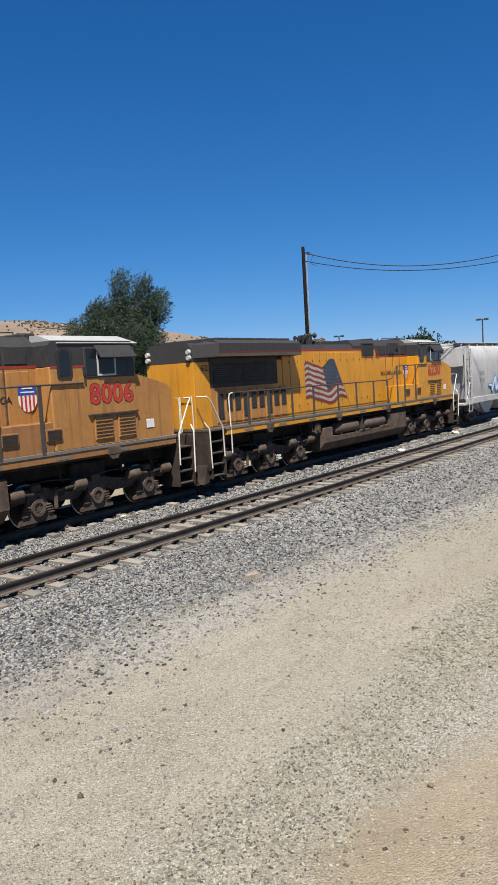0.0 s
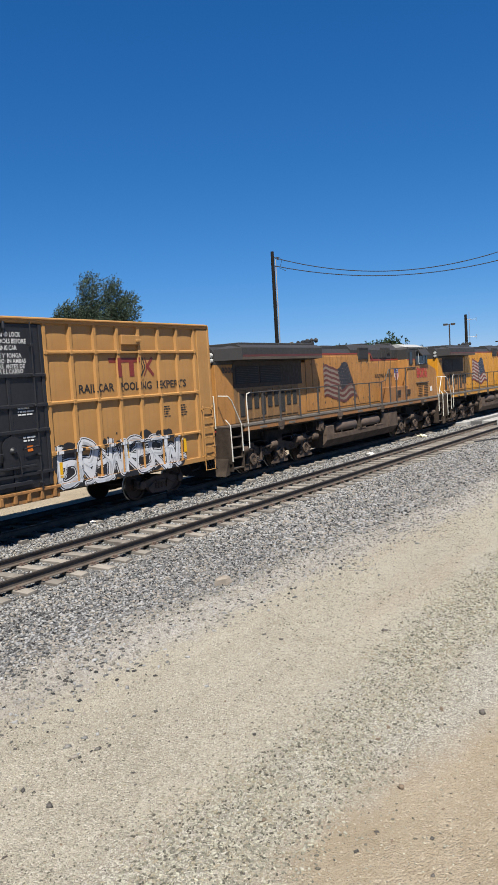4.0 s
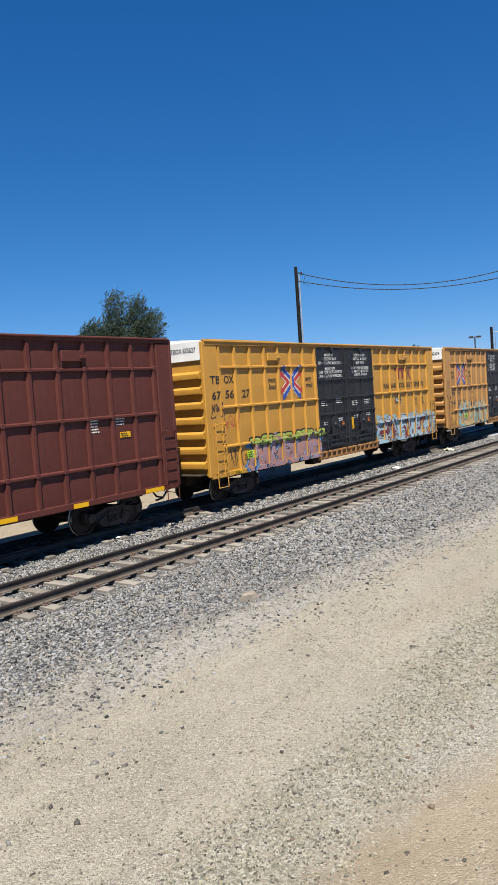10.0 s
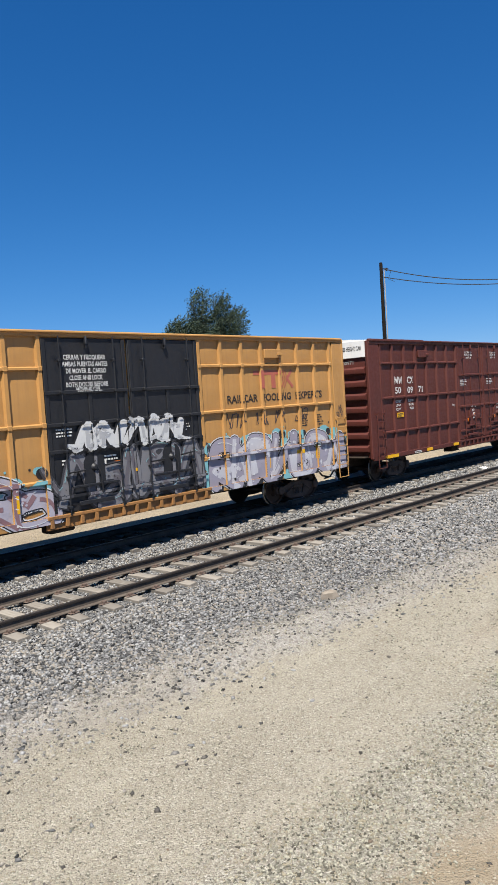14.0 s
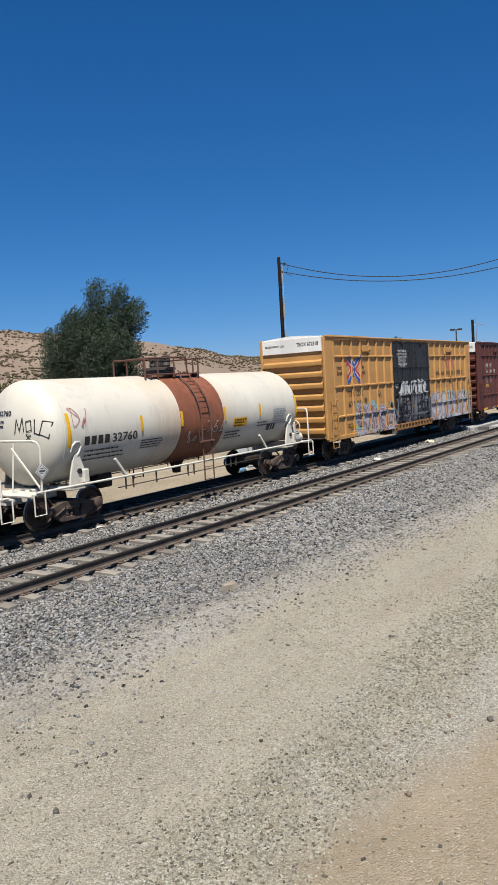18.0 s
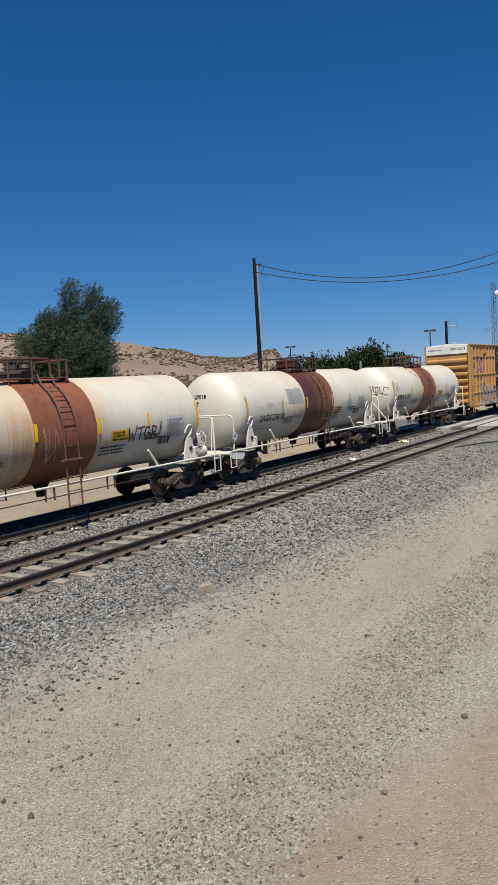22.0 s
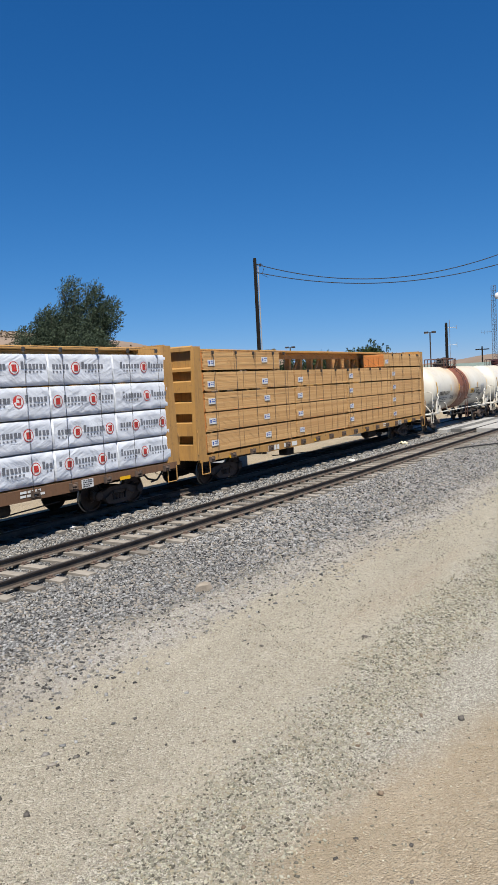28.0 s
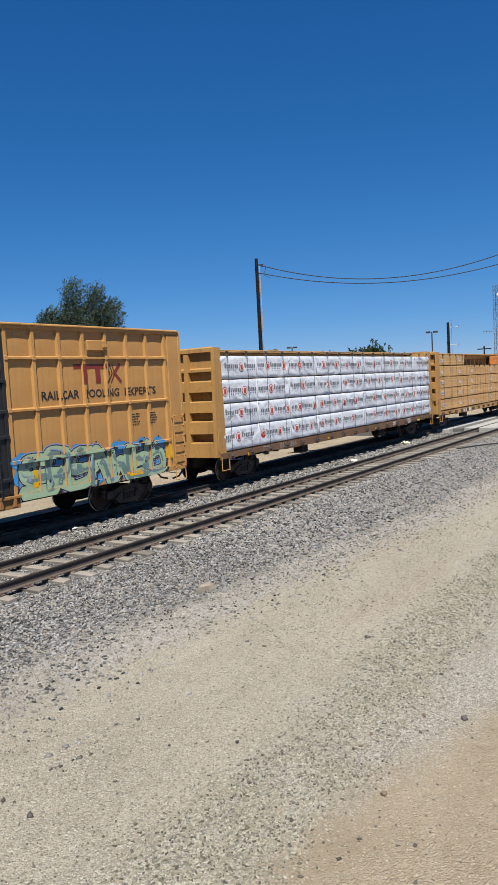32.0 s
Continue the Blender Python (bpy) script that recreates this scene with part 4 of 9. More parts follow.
def build_crossing():
    """Road over the tracks: concrete panels beside and between the rails, asphalt approaches."""
    con = rough_stuff("worn_crossing_concrete", (0.25, 0.243, 0.228), (0.34, 0.332, 0.318), 0.9, 0.8, 0.3, 0.006, 20)
    asp = rough_stuff("grey_worn_asphalt", (0.0816, 0.0816, 0.0816), (0.136, 0.133, 0.129), 0.7, 0.9, 0.5, 0.006, 60)
    road = tagged(new("road_crossing"), "level crossing of concrete panels and grey asphalt", "crossing", kind="structure")
    for y, s0 in ((SIDING_Y, 0.3), (TRACK_Y, -0.6)):
        for a, b in ((-1.6, -0.83), (-0.66, 0.66), (0.83, 1.6)):
            for k in range(5):
                x = 46.6 + s0 + 2.44 * k
                part("panel", Geo().box(x, x + 2.42, y + a, y + b, -0.3, -0.012, 0.015), con, road)
    part("asphalt", Geo().box(46.8, 58.9, SIDING_Y + 1.61, TRACK_Y - 1.61, -0.3, -0.02, 0.01), asp, road)
    g = Geo()
    g.prism([(TRACK_Y + 1.61, -0.02), (23.0, -0.28), (45.0, -0.38), (45.0, -0.6), (TRACK_Y + 1.61, -0.6)], 46.4, 58.6, "x")
    part("asphalt", g, asp, road)
    g = Geo()
    g.prism([(SIDING_Y - 1.61, -0.02), (7.0, -0.30), (-12.0, -0.38), (-12.0, -0.6), (SIDING_Y - 1.61, -0.6)], 47.4, 59.4, "x")
    part("asphalt", g, asp, road)
    # a loose hose-like cable across the ballast beside the crossing
    g = Geo()
    g.tube([(35.5, 10.9, -0.16), (36.8, 10.4, -0.15), (38.5, 9.6, -0.17), (40.0, 9.2, -0.22), (41.5, 8.3, -0.3), (43, 7.0, -0.38)], 0.035, 6)
    ob = part("cable", g, M["rubber"], None)
    tagged(ob, "thick black cable lying across the ballast", "cable")


# ---- litter between the tracks ----
def build_litter():
    pap = plain("sun_bleached_litter", (0.422, 0.408, 0.381), 0.7)
    r = random.Random(8)
    for x, y, s, c in ((30.64, 14.08, 0.34, None), (38.81, 14.79, 0.42, (0.53, 0.49, 0.34)), (14.25, 15.0, 0.13, None)):
        g = Geo()
        n = 6
        vs = []
        for j in range(n + 1):
            for i in range(n + 1):
                u, w = i / n - 0.5, j / n - 0.5
                vs.append((u * s * 1.3, w * s, 0.05 + s * 0.45 * abs(noise.noise((u * 3.1 + x, w * 3.3, y))) + s * 0.35 * (0.5 - abs(u)) * (1 - 2 * abs(w))))
        g.add(vs, [(j * (n + 1) + i, j * (n + 1) + i + 1, (j + 1) * (n + 1) + i + 1, (j + 1) * (n + 1) + i) for j in range(n) for i in range(n)])
        g.add([(a, b, c_ - 0.045) for a, b, c_ in vs], [(j * (n + 1) + i, (j + 1) * (n + 1) + i, (j + 1) * (n + 1) + i + 1, j * (n + 1) + i + 1) for j in range(n) for i in range(n)])
        ob = part("litter", g, pap if c is None else plain("cream_cardboard", c, 0.8), None, "", pose(x, y, ground_z(x, y), 4, 0, r.uniform(-40, 40)))
        tagged(ob, "crumpled pale litter lying on the ballast", "litter", "litter")
    m = painted("pale_grey_cabinet_paint", (0.34, 0.36, 0.374), (0.17, 0.15, 0.122), 0.2, 0.5, 0.3)
    cab = tagged(new("utility_cabinet"), "pale grey metal utility cabinet behind the main track", "cabinet")
    cab.matrix_basis = pose(28.8, 19.75, -0.44, 0, 0, -32)
    part("body", Geo().box(-0.9, 0.9, -0.45, 0.45, 0.08, 1.22, 0.02), m, cab)
    part("plinth", Geo().box(-1.0, 1.0, -0.55, 0.55, 0, 0.08, 0.01), rough_stuff("plinth_concrete", (0.272, 0.272, 0.258), (0.34, 0.34, 0.326), 2), cab)
    part("lid", Geo().prism([(-0.52, 1.22), (-0.5, 1.26), (0, 1.31), (0.5, 1.26), (0.52, 1.22)], -0.95, 0.95, "x"), m, cab)
    for a in (-0.86, 0.02):
        d = part("door", Geo().box(a, a + 0.84, -0.475, -0.45, 0.14, 1.18, 0.01), m, cab)
        part("handle", Geo().box(a + 0.70, a + 0.73, -0.51, -0.475, 0.6, 0.8, 0.008), M["rail_dark"], d)
    jug = tagged(new("water_jug"), "blue plastic jug lying beside the cabinet", "jug")
    jug.matrix_basis = pose(26.95, 19.35, -0.29, 90, 0, 60)
    g = Geo()
    g.lathe([(0, 0.0), (0.0, 0.14), (0.03, 0.16), (0.30, 0.16), (0.40, 0.10), (0.45, 0.05), (0.48, 0.05), (0.49, 0.0)], "z", (0, 0, 0), 16)
    part("body", g, plain("blue_plastic", (0.12, 0.24, 0.36), 0.35), jug)
    part("cap", Geo().lathe([(0.48, 0.055), (0.53, 0.055), (0.54, 0.0)], "z", (0, 0, 0), 12), plain("white_plastic", (0.51, 0.51, 0.51), 0.4), jug)
    g = Geo()
    g.lathe([(0, 0.0), (0.0, 0.15), (0.06, 0.18), (0.13, 0.13), (0.18, 0.05), (0.19, 0.0)], "z", (0, 0, 0), 14)
    bag = part("bag", g, plain("white_bag_plastic", (0.53, 0.53, 0.53), 0.5), None, "", pose(27.5, 19.3, -0.44))
    tagged(bag, "crumpled white bag on the sandy lot", "bag")


# ---- trees ----
def leaf_mat(name, a, b):
    n = Nodes(name)
    col = n.mix(n.island(), a, b)
    col = n.mix(n.ramp(n.noise(0.5, 4), 0.35, 0.7, 0, 0.5), col, shade(a, 0.55))
    return n.done(col, 0.88)


def crown_geo(lobes, count, size, seed, wind=(0.3, 0, 0.25), gap=0.25):
    """Leafy sprays on overlapping lobes: each spray is a pointed tuft of narrow leaves that leans with the wind."""
    r = np.random.RandomState(seed)
    w = np.array([l[3] * l[4] * l[5] for l in lobes], float) ** 0.8
    each = 30
    tufts = max(40, count * 4 // each)
    L = np.array(lobes, float)[r.choice(len(lobes), tufts, p=w / w.sum())]
    d = r.normal(size=(tufts, 3))
    d /= np.linalg.norm(d, axis=1)[:, None]
    c = L[:, :3] + d * (r.uniform(0.12, 1.0, tufts) ** 0.5)[:, None] * L[:, 3:6] * 0.92
    hole = np.array([noise.noise((p[0] * 0.8, p[1] * 0.8, p[2] * 0.8 + seed)) for p in c])
    keep = hole > -0.62 + gap
    c, d = c[keep], d[keep]
    m = len(c)
    ax = d * 0.55 + np.array(wind) * 1.5 + r.normal(size=(m, 3)) * 0.22
    ax /= np.linalg.norm(ax, axis=1)[:, None]
    reach = 0.3 + size * r.uniform(3.0, 6.5, m)
    ax, c, reach = np.repeat(ax, each, 0), np.repeat(c, each, 0), np.repeat(reach, each)
    n = m * each
    t = r.uniform(-0.5, 0.6, n)
    fat = (0.30 * np.clip(0.75 - t, 0.12, 1.0) * reach)[:, None]
    o = c + ax * (t * reach)[:, None] + r.normal(size=(n, 3)) * fat * 0.62
    a2 = ax * 0.8 + r.normal(size=(n, 3)) * 0.5
    a2 /= np.linalg.norm(a2, axis=1)[:, None]
    sd = np.cross(a2, r.normal(size=(n, 3)))
    sd /= np.linalg.norm(sd, axis=1)[:, None]
    s = size * r.uniform(0.6, 1.5, n)[:, None]
    V = np.stack([o - a2 * s * 0.5, o + sd * s * 0.2, o + a2 * s * 0.55, o - sd * s * 0.2], 1).reshape(-1, 3)
    me = bpy.data.meshes.new("crown")
    me.vertices.add(4 * n)
    me.vertices.foreach_set("co", V.ravel())
    me.loops.add(4 * n)
    me.loops.foreach_set("vertex_index", np.arange(4 * n))
    me.polygons.add(n)
    me.polygons.foreach_set("loop_start", np.arange(0, 4 * n, 4))
    me.update(calc_edges=True)
    return me


def limb(g, a, b, r0, r1, rng, n=5):
    pts = []
    A, B = Vector(a), Vector(b)
    for i in range(n + 1):
        t = i / n
        pts.append(A.lerp(B, t) + Vector((rng.uniform(-1, 1), rng.uniform(-1, 1), 0)) * 0.06 * (B - A).length * math.sin(math.pi * t))
    for i in range(n):
        ra, rb = r0 + (r1 - r0) * i / n, r0 + (r1 - r0) * (i + 1) / n
        d = (pts[i + 1] - pts[i]).normalized()
        u = d.orthogonal().normalized()
        w = d.cross(u)
        ring = lambda p, r: [p + (u * math.cos(t) + w * math.sin(t)) * r for t in (2 * math.pi * j / 7 for j in range(7))]
        g.add(ring(pts[i], ra) + ring(pts[i + 1], rb), [(j, (j + 1) % 7, (j + 1) % 7 + 7, j + 7) for j in range(7)])


def tree(label, x, y, face, lobes, count, size, seed, leaf, trunk=0.3, gap=0.25, wind=(0.3, 0, 0.25)):
    """lobes: (across, deep, up, half-sizes). face turns the tree about its foot."""
    rng = random.Random(seed)
    t = tagged(new("tree"), label, "tree", "trees")
    t.matrix_basis = pose(x, y, -0.45, 0, 0, face)
    bark = rough_stuff("tree_bark", (0.0476, 0.0374, 0.0272), (0.102, 0.0816, 0.0612), 6, 0.9, 0.6, 0.02, 30)
    top = max(l[2] for l in lobes)
    g = Geo()
    fork = min(l[2] - l[5] * 0.6 for l in lobes)
    limb(g, (0, 0, 0), (0.1, 0, max(0.6, fork)), trunk, trunk * 0.8, rng)
    limb(g, (0.1, 0, max(0.6, fork)), (0.2, 0, top), trunk * 0.8, 0.05, rng, 7)
    part("trunk", g, bark, t)
    for l in lobes:
        g = Geo()
        z0 = max(0.6, fork + (l[2] - fork) * 0.25)
        limb(g, (0.1, 0, z0), (l[0], l[1], l[2]), trunk * 0.45, 0.05, rng)
        for k in range(6):
            e = Vector((rng.uniform(-1, 1), rng.uniform(-1, 1), rng.uniform(-0.4, 1))).normalized()
            limb(g, (l[0] * 0.8, l[1] * 0.8, z0 + (l[2] - z0) * 0.8), (l[0] + e.x * l[3] * 0.85, l[1] + e.y * l[4] * 0.85, l[2] + e.z * l[5] * 0.85), 0.05, 0.012, rng, 3)
        part("limb", g, bark, t)
    me = crown_geo(lobes, count, size, seed, wind, gap)
    me.materials.append(leaf)
    put("crown", me, t)
    return t


def polar(az, dist):
    return -dist * math.sin(radians(az)), dist * math.cos(radians(az))


def build_trees():
    green = leaf_mat("dusty_green_leaves", (0.018, 0.030, 0.020), (0.085, 0.115, 0.075))
    dark = leaf_mat("dark_green_leaves", (0.0122, 0.0231, 0.00952), (0.0374, 0.0578, 0.0218))
    dry = leaf_mat("yellow_green_leaves", (0.034, 0.0408, 0.0122), (0.0816, 0.0884, 0.0306))
    x, y = polar(-44.5, 60)
    lobes = [(-0.2, 0, 7.2, 2.6, 2.6, 3.0), (-2.5, 0.3, 7.2, 1.5, 1.8, 2.3), (-2.7, -0.2, 4.6, 1.4, 1.6, 1.8), (-1.2, 0.1, 9.0, 1.25, 1.5, 1.9), (0.9, 0.2, 8.8, 1.7, 1.6, 1.8), (0.1, 0, 10.7, 0.95, 1.2, 2.3), (1.5, 0.2, 10.7, 0.75, 1.1, 2.1), (2.45, 0, 9.9, 0.85, 1.3, 1.6),
             (1.3, 0.4, 6.8, 1.75, 2.2, 2.4), (1.9, -0.2, 4.4, 1.3, 1.8, 1.8), (-1.6, 0.2, 8.8, 1.0, 1.1, 1.6), (0.0, 0, 4.2, 2.6, 2.2, 1.8)]
    lobes = [(a * 1.2, b, c, u * 1.18, w * 1.1, h) for a, b, c, u, w, h in lobes] + [(2.9, 0, 3.2, 1.1, 1.2, 1.5)]
    tree("broad wind-swept dusty green tree behind the tracks", x, y, -44.5, lobes, 42000, 0.125, 81, green, 0.34, 0.14, (0.42, 0, 0.40))
    # smaller growth on both sides of it
    for az, d, top, wide, lf, s in ((-38.2, 70, 6.0, 2.2, dry, 82), (-35.8, 74, 5.6, 2.4, dry, 83), (-49.4, 72, 4.4, 1.8, dark, 84), (-50.4, 74, 4.1, 1.4, dark, 85), (-41.3, 66, 4.6, 1.3, dry, 86)):
        x, y = polar(az, d)
        tree("low bushy tree at the edge of the lot", x, y, az, [(0, 0, top * 0.55, wide, wide, top * 0.42), (wide * 0.5, 0, top * 0.45, wide * 0.7, wide * 0.7, top * 0.35), (-wide * 0.6, 0.2, top * 0.4, wide * 0.6, wide * 0.6, top * 0.3)], 1300, 0.26, s, lf, 0.14, 0.1)
    # row of round trees farther off
    for az, d, top, wide, s in ((-61.2, 118, 7.4, 2.6, 87), (-62.5, 122, 8.0, 2.7, 88), (-63.7, 118, 7.6, 2.4, 89), (-64.9, 121, 7.6, 2.5, 90), (-66.3, 117, 8.6, 2.6, 91), (-66.9, 119, 9.6, 1.6, 92), (-67.9, 118, 8.0, 2.6, 93), (-69.0, 121, 7.2, 2.2, 94), (-59.9, 120, 6.4, 2.2, 95)):
        x, y = polar(az, d)
        tree("round dark green tree in a distant row", x, y, az, [(0, 0, top * 0.52, wide, wide, top * 0.44), (wide * 0.35, 0, top * 0.68, wide * 0.7, wide * 0.7, top * 0.30), (-wide * 0.4, 0.3, top * 0.62, wide * 0.6, wide * 0.6, top * 0.28)], 1500, 0.40, s, dark, 0.16, 0.06, (0.15, 0, 0.2))


# ---- poles, lamps, tower ----
def build_poles():
    wood = rough_stuff("creosoted_pole_timber", (0.00544, 0.00476, 0.00408), (0.015, 0.0122, 0.0102), 1.5, 0.95, 0.5, 0.01, 25)
    steel = rough_stuff("galvanised_steel", (0.231, 0.238, 0.245), (0.313, 0.32, 0.326), 2, 0.5, 0.1, 0.002, 20, 0.6)
    dark = plain("dark_bronze_metal", (0.0306, 0.0272, 0.0258), 0.5, 0.3)
    wire = plain("black_cable_sheath", (0.0102, 0.0116, 0.015), 0.6)

    def pole(label, x, y, high, r, z0=-0.5):
        ob = tagged(new("utility_pole"), label, "pole", "utility poles")
        ob.location = (x, y, z0)
        part("shaft", Geo().lathe([(0, r * 1.15), (high * 0.5, r), (high - 0.1, r * 0.82), (high, r * 0.7), (high, 0.0)], "z", (0, 0, 0), 14), wood, ob)
        return ob
    x, y = polar(-58.55, 41)
    top = 3.5 + 41 * math.tan(radians(9.42))
    p = pole("tall dark timber utility pole carrying two cables", x, y, top + 0.5, 0.108)
    part("conduit", Geo().tube([(0.11, -0.13, 0.0), (0.10, -0.12, top + 0.1)], 0.03, 8), plain("pale_conduit", (0.26, 0.255, 0.25), 0.5), p, "pale grey conduit")
    g = Geo()
    g.tube([(0, 0, top + 0.2), (0.25, -0.3, top + 0.15), (0.3, -0.4, top + 0.0), (0.2, -0.3, top - 0.4), (0.5, -0.5, top - 0.55)], 0.012, 5)
    g.lathe([(top + 0.05, 0.05), (top + 0.2, 0.06), (top + 0.22, 0.0)], "z", (0.22, -0.2, 0), 8)
    part("bracket", g, dark, p)
    ex, ey = 43.0, 6.5
    pole("timber utility pole on the near side of the tracks", ex, ey, 12.2, 0.15)
    for za, zb, sag in ((3.5 + 41 * math.tan(radians(9.0)), 11.2, 1.75), (3.5 + 41 * math.tan(radians(8.4)), 10.3, 1.35)):
        g = Geo()
        pts = []
        for i in range(29):
            t = i / 28
            pts.append((x + (ex - x) * t, y + (ey - y) * t, za + (zb - za) * t - 4 * sag * t * (1 - t)))
        g.tube(pts, 0.022, 6)
        ob = part("cable", g, wire, None)
        tagged(ob, "slack black overhead cable between two poles", "cable", "overhead cables")
    for az, d, el in ((-60.93, 125, 2.62), (-71.42, 112, 3.12)):
        x, y = polar(az, d)
        h = 3.5 + d * math.tan(radians(el)) + 0.45
        ob = tagged(new("street_lamp"), "dark steel parking-lot lamp with two box heads", "lamp", "parking lot lamps")
        ob.matrix_basis = pose(x, y, -0.45, 0, 0, az)
        part("post", Geo().box(-0.09, 0.09, -0.09, 0.09, 0, h, 0.01), dark, ob)
        part("base", Geo().lathe([(0, 0.3), (0.7, 0.3), (0.7, 0.0)], "z", (0, 0, 0), 14), rough_stuff("lamp_base_concrete", (0.272, 0.272, 0.258), (0.34, 0.34, 0.326), 2), ob)
        for s in (-1, 1):
            hd = part("head", Geo().box(min(s * 0.2, s * 0.85), max(s * 0.2, s * 0.85), -0.25, 0.25, h - 0.12, h + 0.14, 0.03), dark, ob)
            part("lens", Geo().box(min(s * 0.26, s * 0.79), max(s * 0.26, s * 0.79), -0.19, 0.19, h - 0.14, h - 0.12, 0), plain("lamp_lens", (0.408, 0.408, 0.394), 0.3), hd)
        part("arm", Geo().box(-0.25, 0.25, -0.04, 0.04, h - 0.03, h + 0.05, 0.01), dark, ob)
    x, y = polar(-72.6, 90)
    h = 3.5 + 90 * math.tan(radians(3.75)) + 0.5
    p = pole("timber pole with two small antenna arms", x, y, h, 0.18)
    p.rotation_euler = (0, 0, radians(-72.6))
    for z in (h - 0.6, h - 2.6):
        g = Geo()
        g.tube([(0.15, 0, z), (1.15, 0, z)], 0.03, 6)
        g.tube([(1.15, 0, z - 0.25), (1.15, 0, z + 0.25)], 0.025, 6)
        part("antenna_arm", g, steel, p)
    part("antenna_mast", Geo().tube([(0.38, 0, h - 4.5), (0.38, 0, h + 0.3)], 0.03, 6), steel, p)
    x, y = polar(-75.1, 200)
    h = 3.5 + 200 * math.tan(radians(1.86)) + 0.5
    p = pole("distant timber pole with a cross-arm", x, y, h, 0.2)
    p.rotation_euler = (0, 0, radians(-75))
    part("cross_arm", Geo().box(-1.7, 1.7, -0.1, 0.1, h - 0.9, h - 0.65, 0.02), wood, p)
    x, y = polar(-66.2, 60)
    ob = tagged(new("post"), "grey steel post by the road", "post")
    ob.location = (x, y, -0.45)
    part("shaft", Geo().lathe([(0, 0.11), (5.2, 0.10), (5.25, 0.0)], "z", (0, 0, 0), 12), steel, ob)
    # lattice tower with a dish
    x, y = polar(-75.98, 150)
    h = 3.5 + 150 * math.tan(radians(6.12)) + 0.5
    tw = tagged(new("lattice_tower"), "slender steel lattice tower with a round white dish", "tower")
    tw.matrix_basis = pose(x, y, -0.45, 0, 0, -76)
    w = 0.42
    legs = [(-w, -w * 0.58), (w, -w * 0.58), (0, w * 1.15)]
    steel = plain("dark_tower_steel", (0.07, 0.075, 0.085), 0.6)
    for a, b in legs:
        part("leg", Geo().tube([(a, b, 0), (a, b, h)], 0.045, 6), steel, tw)
    n = int(h / 0.9)
    for k in range(3):
        (a, b), (c, d) = legs[k], legs[(k + 1) % 3]
        g = Geo()
        for i in range(n):
            z0, z1 = h * i / n, h * (i + 1) / n
            g.tube([(a, b, z0), (c, d, z1)] if i % 2 else [(c, d, z0), (a, b, z1)], 0.022, 4)
            g.tube([(a, b, z1), (c, d, z1)], 0.02, 4)
        part("bracing", g, steel, tw)
    dz = 3.5 + 150 * math.tan(radians(5.4)) + 0.45
    part("dish", Geo().lathe([(-0.62, 0.0), (-0.59, 0.24), (-0.50, 0.46), (-0.36, 0.58), (-0.15, 0.60), (-0.1, 0.0)], "y", (0.75, 0, dz), 20), plain("white_radome", (0.51, 0.517, 0.53), 0.4), tw)
    g = Geo()
    for z in (h - 8.6,):
        g.tube([(-2.4, 0, z), (-0.4, 0, z)], 0.03, 5)
        for k in range(4):
            g.tube([(-2.3 + 0.5 * k, 0, z - 0.35), (-2.3 + 0.5 * k, 0, z + 0.35)], 0.02, 5)
    part("side_antenna", g, steel, tw)


# ---- hills and far buildings ----
def ridge(az):
    pts = ((-100, 0.9), (-90, 1.1), (-80, 1.3), (-75.9, 1.25), (-72.7, 0.95), (-70, 0.75), (-64, 0.7), (-61.6, 0.85), (-60.4, 1.7), (-59.6, 2.5), (-58.6, 2.35), (-57.4, 2.0), (-56.0, 2.05), (-54.6, 2.2), (-51.6, 3.0), (-47.6, 3.7), (-44, 4.2), (-40.4, 4.55), (-38, 4.9), (-32, 5.0), (-20, 4.4), (0, 3.6), (30, 2.5))
    for (a, u), (b, w) in zip(pts, pts[1:]):
        if a <= az <= b:
            t = (az - a) / (b - a)
            t = t * t * (3 - 2 * t)
            return u + (w - u) * t
    return 0.9


def hill_z(az, d):
    e = math.tan(radians(ridge(az)))
    t = ease(d, 240, 620)
    x, y = polar(az, d)
    gully = 0.55 * abs(noise.noise((x * 0.012, y * 0.012, 2))) + 0.3 * abs(noise.noise((x * 0.03, y * 0.03, 4))) + 0.08 * noise.noise((x * 0.09, y * 0.09, 6))
    crest = 3.95 + 620 * e * (1 + 0.012 * noise.noise((az * 0.9, 1, 0)))
    fold = 1 - gully * 0.55 * (1 - ease(d, 480, 615))
    return -0.6 + crest * t * fold * (1 - 0.3 * ease(d, 640, 900))


